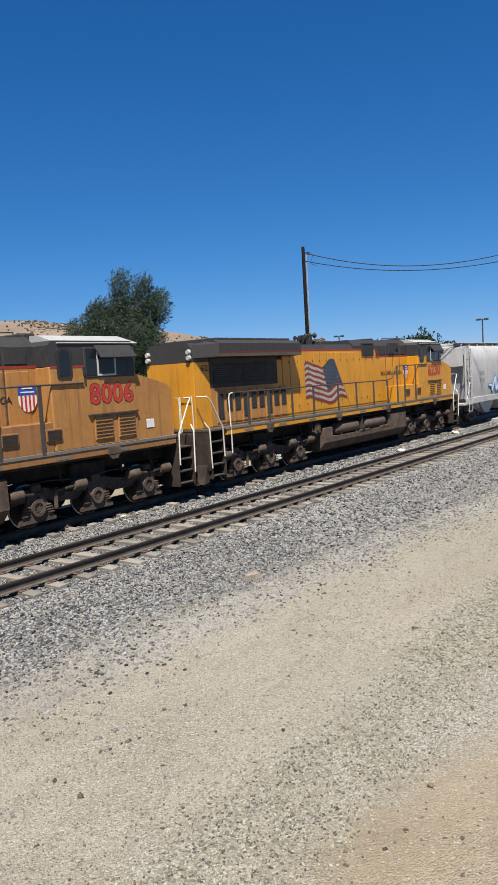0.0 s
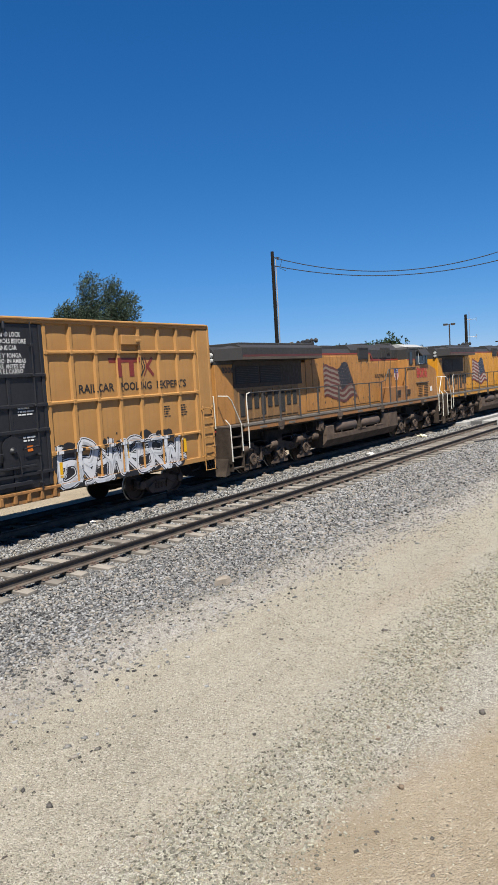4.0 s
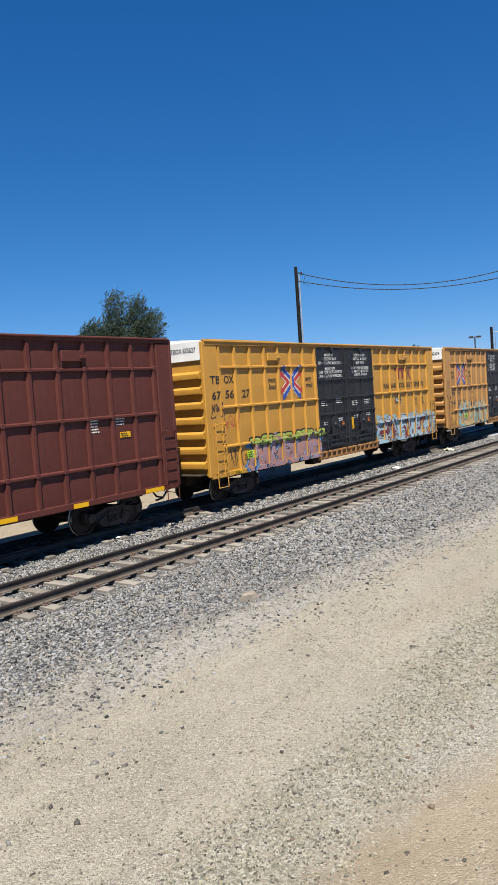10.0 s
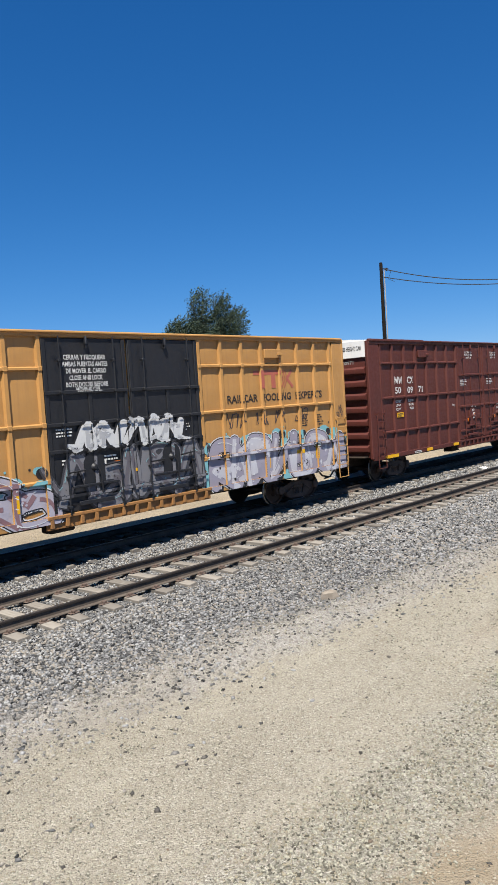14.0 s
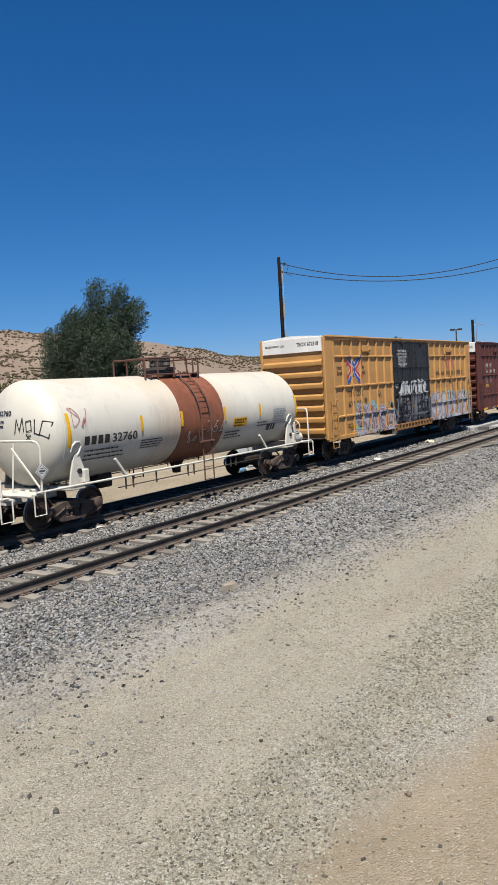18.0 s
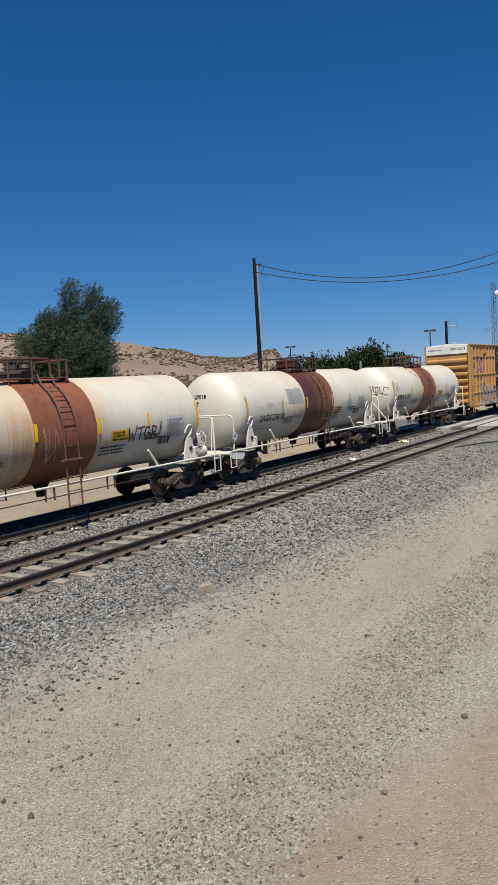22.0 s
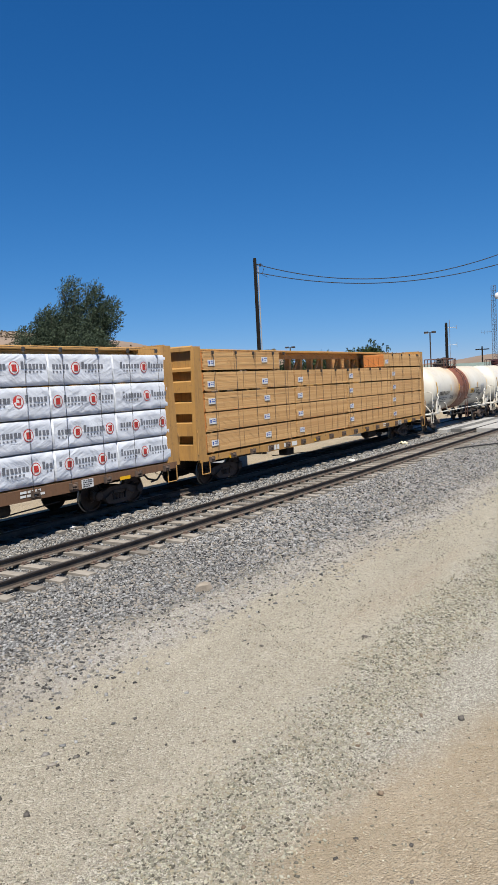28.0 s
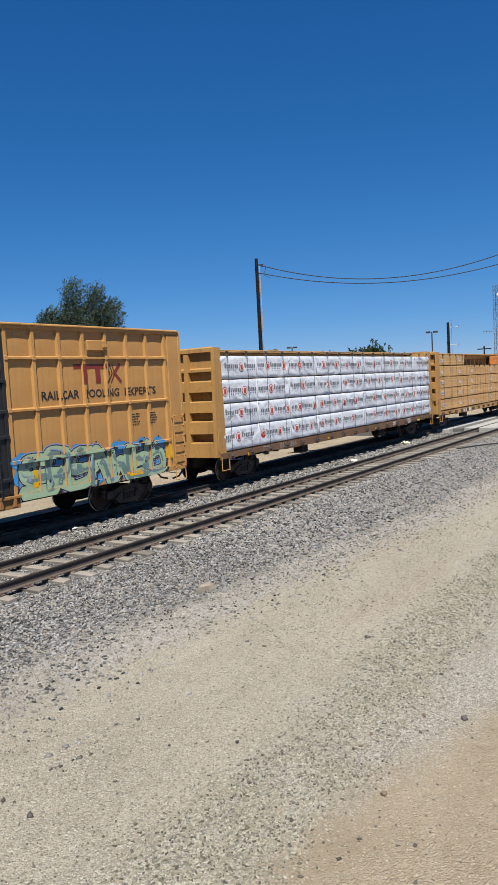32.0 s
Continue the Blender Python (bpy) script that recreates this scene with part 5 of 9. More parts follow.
def build_hills():
    n = Nodes("dry_grass_hillside")
    col = n.mix(n.ramp(n.noise(0.02, 8, 0.65), 0.3, 0.7), (0.15, 0.111, 0.0823), (0.201, 0.155, 0.123))
    col = n.mix(n.ramp(n.noise(0.12, 6, 0.7), 0.55, 0.75, 0, 0.6), col, (0.128, 0.0989, 0.0771))
    col = n.mix(n.ramp(n.noise(0.8, 4, 0.7), 0.62, 0.72, 0, 0.5), col, (0.102, 0.0923, 0.0661))
    m = n.done(col, 0.95)
    azs = [30 - 0.5 * i for i in range(0, 116)] + [-28 - 0.2 * i for i in range(1, 250)] + [-78 - 1.0 * i for i in range(1, 23)]
    ds = [235 + 14 * i for i in range(30)] + [670, 720, 800, 950]
    vs = []
    for d in ds:
        for az in azs:
            x, y = polar(az, d)
            vs.append((x, y, hill_z(az, d)))
    k = len(azs)
    fs = [(j * k + i, j * k + i + 1, (j + 1) * k + i + 1, (j + 1) * k + i) for j in range(len(ds) - 1) for i in range(k - 1)]
    me = bpy.data.meshes.new("hills")
    me.from_pydata(vs, [], fs)
    me.polygons.foreach_set("use_smooth", [True] * len(fs))
    me.materials.append(m)
    tagged(new("backdrop_hills", me), "dry tan grassy hills dotted with scrub", "hills", kind="structure")
    # scrub bushes
    r = np.random.RandomState(12)
    P, F = [], []
    ico = [(0, 0, 1), (0.9, 0, 0.35), (0.19, 0.578, 0.272), (-0.72, 0.52, 0.35), (-0.72, -0.52, 0.4), (0.28, -0.85, 0.35), (0.6, 0.4, -0.3), (-0.3, 0.7, -0.3), (-0.7, -0.1, -0.3), (0.2, -0.7, -0.3)]
    tri = [(0, 1, 2), (0, 2, 3), (0, 3, 4), (0, 4, 5), (0, 5, 1), (1, 6, 2), (2, 7, 3), (3, 8, 4), (4, 9, 5), (5, 9, 1), (1, 9, 6), (2, 6, 7), (3, 7, 8), (4, 8, 9)]
    made = 0
    while made < 6500:
        az, d = r.uniform(-62, -30), r.uniform(300, 600)
        x, y = polar(az, d)
        if noise.noise((x * 0.011, y * 0.011, 9)) < r.uniform(-0.35, 0.45) + 0.15 * ease(d, 520, 600):
            continue
        s = r.uniform(0.35, 1.25)
        z = hill_z(az, d)
        o = len(P)
        P += [(x + a * s * r.uniform(0.8, 1.2), y + b * s * r.uniform(0.8, 1.2), z + (c + 0.2) * s * 0.8) for a, b, c in ico]
        F += [(a + o, b + o, c + o) for a, b, c in tri]
        made += 1
    me = bpy.data.meshes.new("scrub")
    me.from_pydata(P, [], F)
    me.materials.append(leaf_mat("dry_scrub", (0.0612, 0.051, 0.034), (0.129, 0.102, 0.068)))
    tagged(new("hillside_scrub", me), "dark scrub bushes dotted over the hills", "scrub", kind="stuff")


def shed(name, label, az, d, w, deep, high, wall, roof, doors=2):
    x, y = polar(az, d)
    b = tagged(new(name), label, "building", "far buildings")
    b.matrix_basis = pose(x, y, -0.45, 0, 0, az)
    part("wall", Geo().box(-w / 2, w / 2, -deep / 2, deep / 2, 0, high * 0.82, 0.02), wall, b)
    part("roof", Geo().prism([(-deep / 2 - 0.4, high * 0.80), (0, high), (deep / 2 + 0.4, high * 0.80), (deep / 2 + 0.4, high * 0.78), (-deep / 2 - 0.4, high * 0.78)], -w / 2 - 0.4, w / 2 + 0.4, "x"), roof, b)
    for k in range(doors):
        u = -w / 2 + w * (k + 0.5) / doors
        dr = part("door", Geo().box(u - 0.9, u + 0.9, -deep / 2 - 0.05, -deep / 2 - 0.005, 0.05, 2.3, 0.02), M["loco_grey"], b)
        part("handle", Geo().box(u + 0.7, u + 0.75, -deep / 2 - 0.10, -deep / 2 - 0.05, 1.0, 1.2, 0.01), M["rail_dark"], dr)
    return b


def build_far():
    white = painted("white_metal_siding", (0.49, 0.49, 0.483), (0.272, 0.245, 0.204), 0.2, 0.5, 0.3)
    green = painted("grey_green_metal_roof", (0.136, 0.17, 0.143), (0.102, 0.0884, 0.068), 0.2, 0.6, 0.2)
    tan = painted("tan_stucco", (0.34, 0.279, 0.204), (0.204, 0.17, 0.136), 0.2, 0.7, 0.2)
    shed("shed", "long low building with a grey-green roof", -70.3, 135, 26, 12, 5.6, tan, green, 3)
    shed("shed", "white metal building with a shallow roof", -39.6, 64, 7, 6, 3.9, white, white, 2)
    shed("shed", "small white metal shed by the trees", -48.3, 68, 5, 4, 3.9, white, white, 1)
    # blue and white box trailer in the lot
    x, y = polar(-49.2, 58)
    t = tagged(new("trailer"), "parked box trailer, white above and blue below", "trailer")
    t.matrix_basis = pose(x, y, -0.45, 0, 0, -70)
    part("body", Geo().box(-3.2, 3.2, -1.2, 1.2, 2.35, 3.6, 0.05), white, t)
    part("lower_body", Geo().box(-3.2, 3.2, -1.2, 1.2, 0.95, 2.35, 0.05), plain("blue_trailer_paint", (0.0204, 0.068, 0.224), 0.4), t)
    part("chassis", Geo().box(-3.3, 3.6, -0.5, 0.5, 0.75, 0.95, 0.02), M["rail_dark"], t)
    for u in (-2.4, -1.3):
        for s in (-1, 1):
            part("wheel", Geo().lathe([(s * 1.0, 0.0), (s * 1.0, 0.46), (s * 1.04, 0.5), (s * 1.2, 0.5), (s * 1.24, 0.46), (s * 1.24, 0.3), (s * 1.18, 0.0)], "y", (u, 0, 0.5), 18), M["rubber"], t)
    part("prop_leg", Geo().box(2.4, 2.55, -0.5, 0.5, 0.0, 0.8, 0.02), M["rail_dark"], t)

# ---- rolling stock: shared running gear ----
TRAIN = []      # (thing, where it stands along the train)
SPIN = []       # wheelsets and their radius


def wheelset_mesh(r, y=0.755):
    g = Geo()
    g.lathe([(-1.08, 0.085), (1.08, 0.085)], "y", n=10)
    for s in (-1, 1):
        g.lathe([(s * (y - 0.06), 0.16), (s * (y - 0.045), r + 0.03), (s * (y - 0.02), r + 0.03), (s * (y - 0.01), r), (s * (y + 0.07), r - 0.008),
                 (s * (y + 0.075), r - 0.06), (s * (y + 0.03), r - 0.08), (s * (y + 0.03), 0.2), (s * (y + 0.09), 0.16), (s * (y + 0.09), 0.09)], "y", n=28,
                slots=[0, 0, 1, 1, 0, 0, 0, 0, 0])
        for j in range(3):
            t = 2 * math.pi * j / 3
            g.lathe([(s * 1.03, 0.014), (s * 1.125, 0.014)], "y", (0.06 * math.cos(t), 0, 0.06 * math.sin(t)), 6)
    return g.mesh("wheelset", [M["wheel"], M["tread"]])


WHEEL36 = wheelset_mesh(0.457)
WHEEL42 = wheelset_mesh(0.533)


def freight_truck_mesh():
    """Three-piece truck: two cast side frames with a window, bolster, springs, bearing ends."""
    g = Geo()
    half = [(0.0, 0.66), (0.32, 0.66), (0.52, 0.60), (0.72, 0.55), (1.06, 0.60), (1.10, 0.46), (1.04, 0.36), (0.74, 0.40), (0.60, 0.30), (0.42, 0.15), (0.0, 0.13)]
    hole = [(0.0, 0.54), (0.26, 0.54), (0.30, 0.48), (0.27, 0.25), (0.0, 0.25)]
    for s in (-1, 1):
        y0, y1 = s * 0.94, s * 1.07
        for sg in (-1, 1):
            q = [(sg * x, z) for x, z in half]
            w = [(sg * x, z) for x, z in hole]
            # the side frame as a ring of pieces round its spring window
            g.prism([q[0], q[1], w[1], w[0]], y0, y1)
            g.prism([q[1], q[2], (sg * 0.50, 0.36), (sg * 0.30, 0.48), w[1]], y0, y1)
            g.prism([q[2], q[3], q[4], q[5], q[6], q[7], (sg * 0.50, 0.36)], y0, y1)
            g.prism([w[2], (sg * 0.50, 0.36), q[7], q[8], q[9], w[3]], y0, y1)
            g.prism([w[3], q[9], q[10], w[4]], y0, y1)
            g.lathe([(s * 1.04, 0.13), (s * 1.13, 0.13), (s * 1.15, 0.10)], "y", (sg * 0.89, 0, 0.457), 12)
            g.tube([(sg * 0.30, s * 1.09, 0.50), (sg * 0.52, s * 1.09, 0.38), (sg * 0.62, s * 1.09, 0.34)], 0.03, 6)
        for k in (-0.17, -0.03, 0.11, 0.2):
            g.lathe([(0.25 + 0.02 * j, 0.052 if j % 2 else 0.068) for j in range(10)], "z", (k - 0.01, s * 1.0, 0), 8)
        g.box(-0.24, 0.24, s * 0.9 - 0.06, s * 1.1 - 0.0 if s > 0 else s * 0.9 + 0.06, 0.44, 0.54, 0.02) if s > 0 else g.box(-0.24, 0.24, -1.1, -0.84, 0.44, 0.54, 0.02)
    g.box(-0.19, 0.19, -0.95, 0.95, 0.40, 0.62, 0.03)
    for sg in (-1, 1):
        g.box(sg * 0.36 - 0.06, sg * 0.36 + 0.06, -0.85, 0.85, 0.34, 0.44, 0.02)
        for s in (-1, 1):
            g.box(sg * 0.42 - 0.04, sg * 0.42 + 0.04, s * 0.755 - 0.07, s * 0.755 + 0.07, 0.32, 0.62, 0.02)
    return g.mesh("truck", M["truck"])


TRUCK = freight_truck_mesh()


def truck(car, x):
    t = put("truck", TRUCK, car, (x, 0, 0))
    for a in (-0.89, 0.89):
        w = put("wheelset", WHEEL36, t, (a, 0, 0.457))
        SPIN.append((w, (a, 0, 0.457), 0.457))


def coupler_mesh():
    g = Geo()
    g.box(-0.55, 0.12, -0.09, 0.09, 0.74, 0.92, 0.02)
    g.prism([(0.10, -0.11), (0.28, -0.17), (0.42, -0.12), (0.36, -0.03), (0.27, -0.02), (0.27, 0.05), (0.38, 0.13), (0.30, 0.17), (0.10, 0.12)], 0.66, 0.98, "z")
    g.tube([(0.0, 0.3, 0.7), (0.12, 0.3, 0.66), (0.3, 0.22, 0.42), (0.5, 0.1, 0.36)], 0.032, 6, 1)
    g.tube([(0.0, -0.9, 0.62), (0.1, -0.88, 0.60), (0.12, -0.3, 0.63), (0.2, -0.1, 0.98)], 0.014, 5)
    return g.mesh("coupler", [M["truck"], M["rubber"]])


COUPLER = coupler_mesh()


def couplers(car, x):
    put("coupler", COUPLER, car, (x, 0, 0))
    put("coupler", COUPLER, car, pose(-x, 0, 0, 0, 0, 180))


def ladder_geo(x0, x1, y, z0, z1, rungs, slot=0, r=0.013, depth=0.09):
    """Side ladder: two stiles and rungs, standing off the wall at -y."""
    g = Geo()
    for x in (x0, x1):
        g.box(x - 0.02, x + 0.02, y - depth, y - depth + 0.03, z0, z1, 0.006, slot)
        for z in (z0 + 0.1, z1 - 0.1):
            g.box(x - 0.015, x + 0.015, y - depth, y, z - 0.02, z + 0.02, 0, slot)
    for i in range(rungs):
        z = z0 + 0.06 + (z1 - z0 - 0.12) * i / (rungs - 1)
        g.tube([(x0, y - depth, z), (x1, y - depth, z)], r, 6, slot)
    return g


def thing(name, label, category, x, group="", heading=0):
    ob = tagged(new(name), label, category, group)
    TRAIN.append((ob, x))
    return ob


# ---- box cars ----
HALF = 9.28
POSTS_L = [-8.52 + 0.862 * i for i in range(8)]
POSTS_R = [2.50 + 0.872 * i for i in range(8)]
RAILS = (4.42, 3.13, 1.85)


def boxcar(name, label, x, coat, door_coat, rng):
    """Sixty-foot box car with two plug doors on each side. Returns the car and its paintable side."""
    car = thing(name, label, "box car", x, "freight cars")
    paint, black = M[coat], M[door_coat]
    g = Geo()
    g.box(-HALF, HALF, -1.49, 1.49, 1.0, 5.22, 0.01)
    part("body", g, paint, car)
    g = Geo()
    g.prism([(-1.56, 5.20), (-1.56, 5.265), (-0.8, 5.34), (0, 5.38), (0.8, 5.34), (1.56, 5.265), (1.56, 5.20)], -HALF, HALF, "x")
    for i in range(15):
        u = -HALF + 0.6 + i * 1.24
        g.prism([(-1.5, 5.24), (-0.8, 5.33), (0, 5.37), (0.8, 5.33), (1.5, 5.24), (1.5, 5.29), (0, 5.41), (-1.5, 5.29)], u, u + 0.12, "x")
    part("roof", g, M["white_paint"], car, "pale galvanised roof sheets")
    for s in (-1, 1):
        g = Geo()
        for a, b, d in ((-HALF, -5.3, 0.10), (-5.3, HALF, 0.075)):
            g.box(a, b, s * (1.49 + d / 2) - d / 2, s * (1.49 + d / 2) + d / 2, 5.12 if a < -6 else 5.14, 5.31 if a < -6 else 5.29, 0.012)
        part("top_chord", g, paint, car)
        part("eave_lip", Geo().box(-HALF, HALF, min(s * 1.545, s * 1.625), max(s * 1.545, s * 1.625), 5.225, 5.272, 0.01), paint, car)
        g = Geo()
        # bottom sill, deeper in the middle, notched under the doors
        part("side_sill", g.box(-HALF, -2.62, s * 1.53 - 0.04, s * 1.53 + 0.04, 0.88, 1.04, 0.012), paint, car)
        part("side_sill", Geo().box(2.62, HALF, s * 1.53 - 0.04, s * 1.53 + 0.04, 0.88, 1.04, 0.012), paint, car)
        g = Geo()
        g.box(-2.62, 2.62, s * 1.55 - 0.06, s * 1.55 + 0.06, 0.98, 1.06, 0.012)
        g.box(-2.62, 2.62, s * 1.52 - 0.03, s * 1.52 + 0.03, 0.74, 0.98, 0.012)
        for i in range(13):
            u = -2.5 + i * 0.41
            g.box(u - 0.05, u + 0.05, s * 1.56 - 0.05, s * 1.56 + 0.05, 0.78, 0.98, 0.01)
        part("door_sill", g, M["sill_rust"] if coat != "box_red" else paint, car, "rust-stained door sill" if coat != "box_red" else "")
    # posts: hat-shaped, one mesh for all
    g = Geo()
    g.prism([(-0.075, 0), (-0.045, -0.075), (0.045, -0.075), (0.075, 0)], 1.04, 5.15, "z")
    for z in RAILS:
        g.box(-0.055, 0.055, -0.095, 0.0, z - 0.055, z + 0.055, 0.01)
    post = g.mesh("post", paint)
    for u in POSTS_L + POSTS_R:
        put("post", post, car, (u, -1.49, 0))
        put("post", post, car, pose(u, 1.49, 0, 0, 0, 180))
    # shelf-like side rails between the posts
    for a, b in ((POSTS_L[0], -2.47), (2.47, POSTS_R[-1] - 0.02)):
        for z in RAILS:
            for s in (-1, 1):
                g = Geo()
                g.prism([(s * 1.49, z - 0.035), (s * 1.575, z - 0.03), (s * 1.575, z + 0.02), (s * 1.49, z + 0.05)], a, b, "x")
                part("side_rail", g, paint, car)
    # pressed sheets that bulge between the posts
    bays = []
    levels = (1.04, RAILS[2], RAILS[1], RAILS[0], 5.14)
    for posts in (POSTS_L + [-2.40], [2.42] + POSTS_R):
        for ua, ub in zip(posts, posts[1:]):
            for za, zb in zip(levels, levels[1:]):
                bays.append((ua + 0.07, ub - 0.07, za + 0.045, zb - 0.037))
    shapes = {}
    for ua, ub, za, zb in bays:
        key = (round(ub - ua, 3), round(zb - za, 3))
        if key not in shapes:
            n = 8
            g = Geo()
            g.add([(key[0] * i / n, -0.001 - pressed(i / n, j / n), key[1] * j / n) for j in range(n + 1) for i in range(n + 1)],
                  [(j * (n + 1) + i, j * (n + 1) + i + 1, (j + 1) * (n + 1) + i + 1, (j + 1) * (n + 1) + i) for j in range(n) for i in range(n)])
            shapes[key] = g.mesh("side_sheet", paint, 80)
        put("side_sheet", shapes[key], car, (ua, -1.49, za))
    # smooth corner panels
    for a, b in ((-HALF, -8.62), (8.72, HALF)):
        for s in (-1, 1):
            g = Geo()
            g.box(a, b, s * 1.53 - 0.04, s * 1.53 + 0.04, 1.0, 5.13, 0.015)
            part("corner_panel", g, paint, car)
    # ends: deep horizontal ribs, white top panel
    for s in (-1, 1):
        for i in range(7):
            z = 1.22 + i * 0.475
            g = Geo()
            g.prism([(s * HALF, z), (s * (HALF + 0.145), z + 0.01), (s * (HALF + 0.155), z + 0.04), (s * (HALF + 0.15), z + 0.17), (s * (HALF + 0.12), z + 0.205), (s * HALF, z + 0.25)], -1.42, 1.42, "y")
            part("end_rib", g, paint, car)
        g = Geo()
        g.box(s * (HALF + 0.035) - 0.035, s * (HALF + 0.035) + 0.035, -1.46, 1.46, 4.66, 5.27, 0.01)
        part("end_panel", g, M["white_paint"], car, "white excess-height panel")
        for y in (-1.52, 1.52):
            part("corner_post", Geo().box(s * (HALF + 0.04) - 0.06, s * (HALF + 0.04) + 0.06, y - 0.06, y + 0.06, 0.95, 5.24, 0.02), paint, car)
        g = Geo()
        g.box(s * (HALF + 0.18) - 0.16, s * (HALF + 0.18) + 0.16, -1.35, 1.35, 1.02, 1.06, 0.008)
        part("end_platform", g, M["under"], car)
        g = ladder_geo(-1.45, -1.02, 0, 0.95, 2.35, 5)
        m = g.mesh("end_ladder", paint)
        put("end_ladder", m, car, pose(s * (HALF + 0.06), 0 if s < 0 else 0, 0, 0, 0, -90 if s < 0 else 90) @ pose(0, 0, 0))
    for u, s in ((-8.80, -1), (8.98, -1), (-8.98, 1), (8.80, 1)):
        g = ladder_geo(-0.25, 0.25, 0.0, 0.95, 2.66, 6)
        g.tube([(-0.25, -0.05, 1.0), (-0.25, -0.06, 0.58), (0.25, -0.06, 0.58), (0.25, -0.05, 1.0)], 0.018, 6)
        ob = part("ladder", g, paint, car)
        ob.matrix_basis = pose(u, s * 1.57, 0, 0, 0, 0 if s < 0 else 180)
    # doors
    for s in (-1, 1):
        for a, b in ((-2.44, -0.03), (0.03, 2.44)):
            d = Geo()
            d.box(a, b, -1.545, -1.49, 1.08, 5.12, 0.015)
            ob = part("door", d, black, car)
            for z in (1.45, 2.50, 3.12, 3.86):
                part("door_rail", Geo().prism([(-1.545, z - 0.04), (-1.60, z - 0.035), (-1.60, z + 0.03), (-1.545, z + 0.05)], a + 0.02, b - 0.02, "x"), black, ob)
            for k in (0.03, 0.52, 0.97):
                u = a + (b - a) * k
                part("door_stile", Geo().box(u - 0.05, u + 0.05, -1.575, -1.54, 1.1, 3.86 if k == 0.52 else 5.09, 0.008), black, ob)
            if s > 0:
                ob.matrix_basis = pose(0, 0, 0, 0, 0, 180)
                continue
            for k in (0.18, 0.82):
                u = a + (b - a) * k
                r = Geo()
                r.tube([(u, -1.64, 1.02), (u, -1.64, 5.16)], 0.018, 8)
                for z in (1.2, 1.9, 2.5, 3.12, 3.86, 4.6):
                    r.box(u - 0.04, u + 0.04, -1.665, -1.57, z - 0.03, z + 0.03, 0.008)
                part("lock_rod", r, black, ob)
            mid = (a + b) / 2
            r = Geo()
            r.lathe([(4.98, 0.05), (5.04, 0.05), (5.16, 0.025)], "z", (mid, -1.62, 0), 10)
            r.box(mid - 0.02, mid + 0.02, -1.64, -1.545, 4.88, 5.0, 0.006)
            part("door_roller", r, black, ob)
            plate = [(mid - 0.30, 1.66), (mid + 0.30, 1.66), (mid + 0.30, 2.2)] + [(mid + 0.27 * math.cos(t), 2.22 + 0.2 * math.sin(t)) for t in (0.4, 0.9, 1.57, 2.24, 2.74)] + [(mid - 0.30, 2.2)]
            part("gear_plate", Geo().prism(plate, -1.60, -1.575), black, ob)
            r = Geo()
            r.lathe([(-1.66, 0.05), (-1.60, 0.10), (-1.56, 0.10)], "y", (mid, 0, 2.06), 12)
            r.tube([(mid - 0.75, -1.64, 2.0), (mid - 0.3, -1.64, 2.02)], 0.022, 6)
            r.tube([(mid + 0.3, -1.64, 2.08), (mid + 0.78, -1.64, 2.12)], 0.022, 6)
            r.tube([(mid + 0.05, -1.66, 2.05), (mid + 0.12, -1.68, 1.9), (mid + 0.15, -1.67, 1.45)], 0.02, 6)
            r.box(mid - 0.65, mid + 0.65, -1.65, -1.60, 1.62, 1.68, 0.01)
            r.box(mid - 0.5, mid + 0.5, -1.64, -1.58, 1.20, 1.30, 0.01)
            part("door_gear", r, black, ob)
    # signal-board plates near the roof
    for u in (-5.43, 5.6):
        g = Geo()
        g.box(u - 0.38, u + 0.38, -1.62, -1.56, 4.62, 4.90, 0.015)
        g.box(u + 0.2, u + 0.42, -1.65, -1.60, 4.70, 4.78, 0.01)
        part("tack_board", g, paint, car)
    g = Geo()
    g.box(-HALF + 0.2, HALF - 0.2, -0.28, 0.28, 0.62, 1.02, 0.02)
    for u in (-6.4, -3.4, 0.0, 3.4, 6.4):
        g.prism([(-1.5, 1.0), (-0.3, 0.78), (0.3, 0.78), (1.5, 1.0)], u - 0.09, u + 0.09, "x")
    g.lathe([(-1.0, 0.0), (-0.95, 0.18), (0.1, 0.18), (0.15, 0.0)], "x", (1.6, -0.7, 0.78), 12)
    g.box(-2.2, -1.5, -1.0, -0.6, 0.55, 0.95, 0.03)
    g.tube([(-6, -0.6, 0.72), (6, -0.6, 0.7)], 0.025, 6)
    part("underframe", g, M["under"], car)
    couplers(car, HALF + 0.62)
    truck(car, -7.1)
    truck(car, 7.1)
    ribs = [(u - 0.07, u + 0.07, 0.077) for u in POSTS_L + POSTS_R]
    ribs += [(-2.45, 2.45, 0.057), (-HALF, -8.62, 0.08), (8.72, HALF, 0.08)]
    side = Side(1.49, ribs, [(z - 0.037, z + 0.045, 0.087) for z in RAILS] + [(0.86, 1.045, 0.082)], 0.885)
    side.bays = bays
    stiff = [(u - 0.05, u + 0.05, 0.085) for a, b in ((-2.44, -0.03), (0.03, 2.44)) for u in (a + (b - a) * k for k in (0.03, 0.52, 0.97))]
    side.door = Side(1.49, stiff + [(-2.45, 2.45, 0.057)], [(z - 0.035, z + 0.03, 0.112) for z in (1.45, 2.50, 3.12, 3.86)], 1.06)
    return car, side


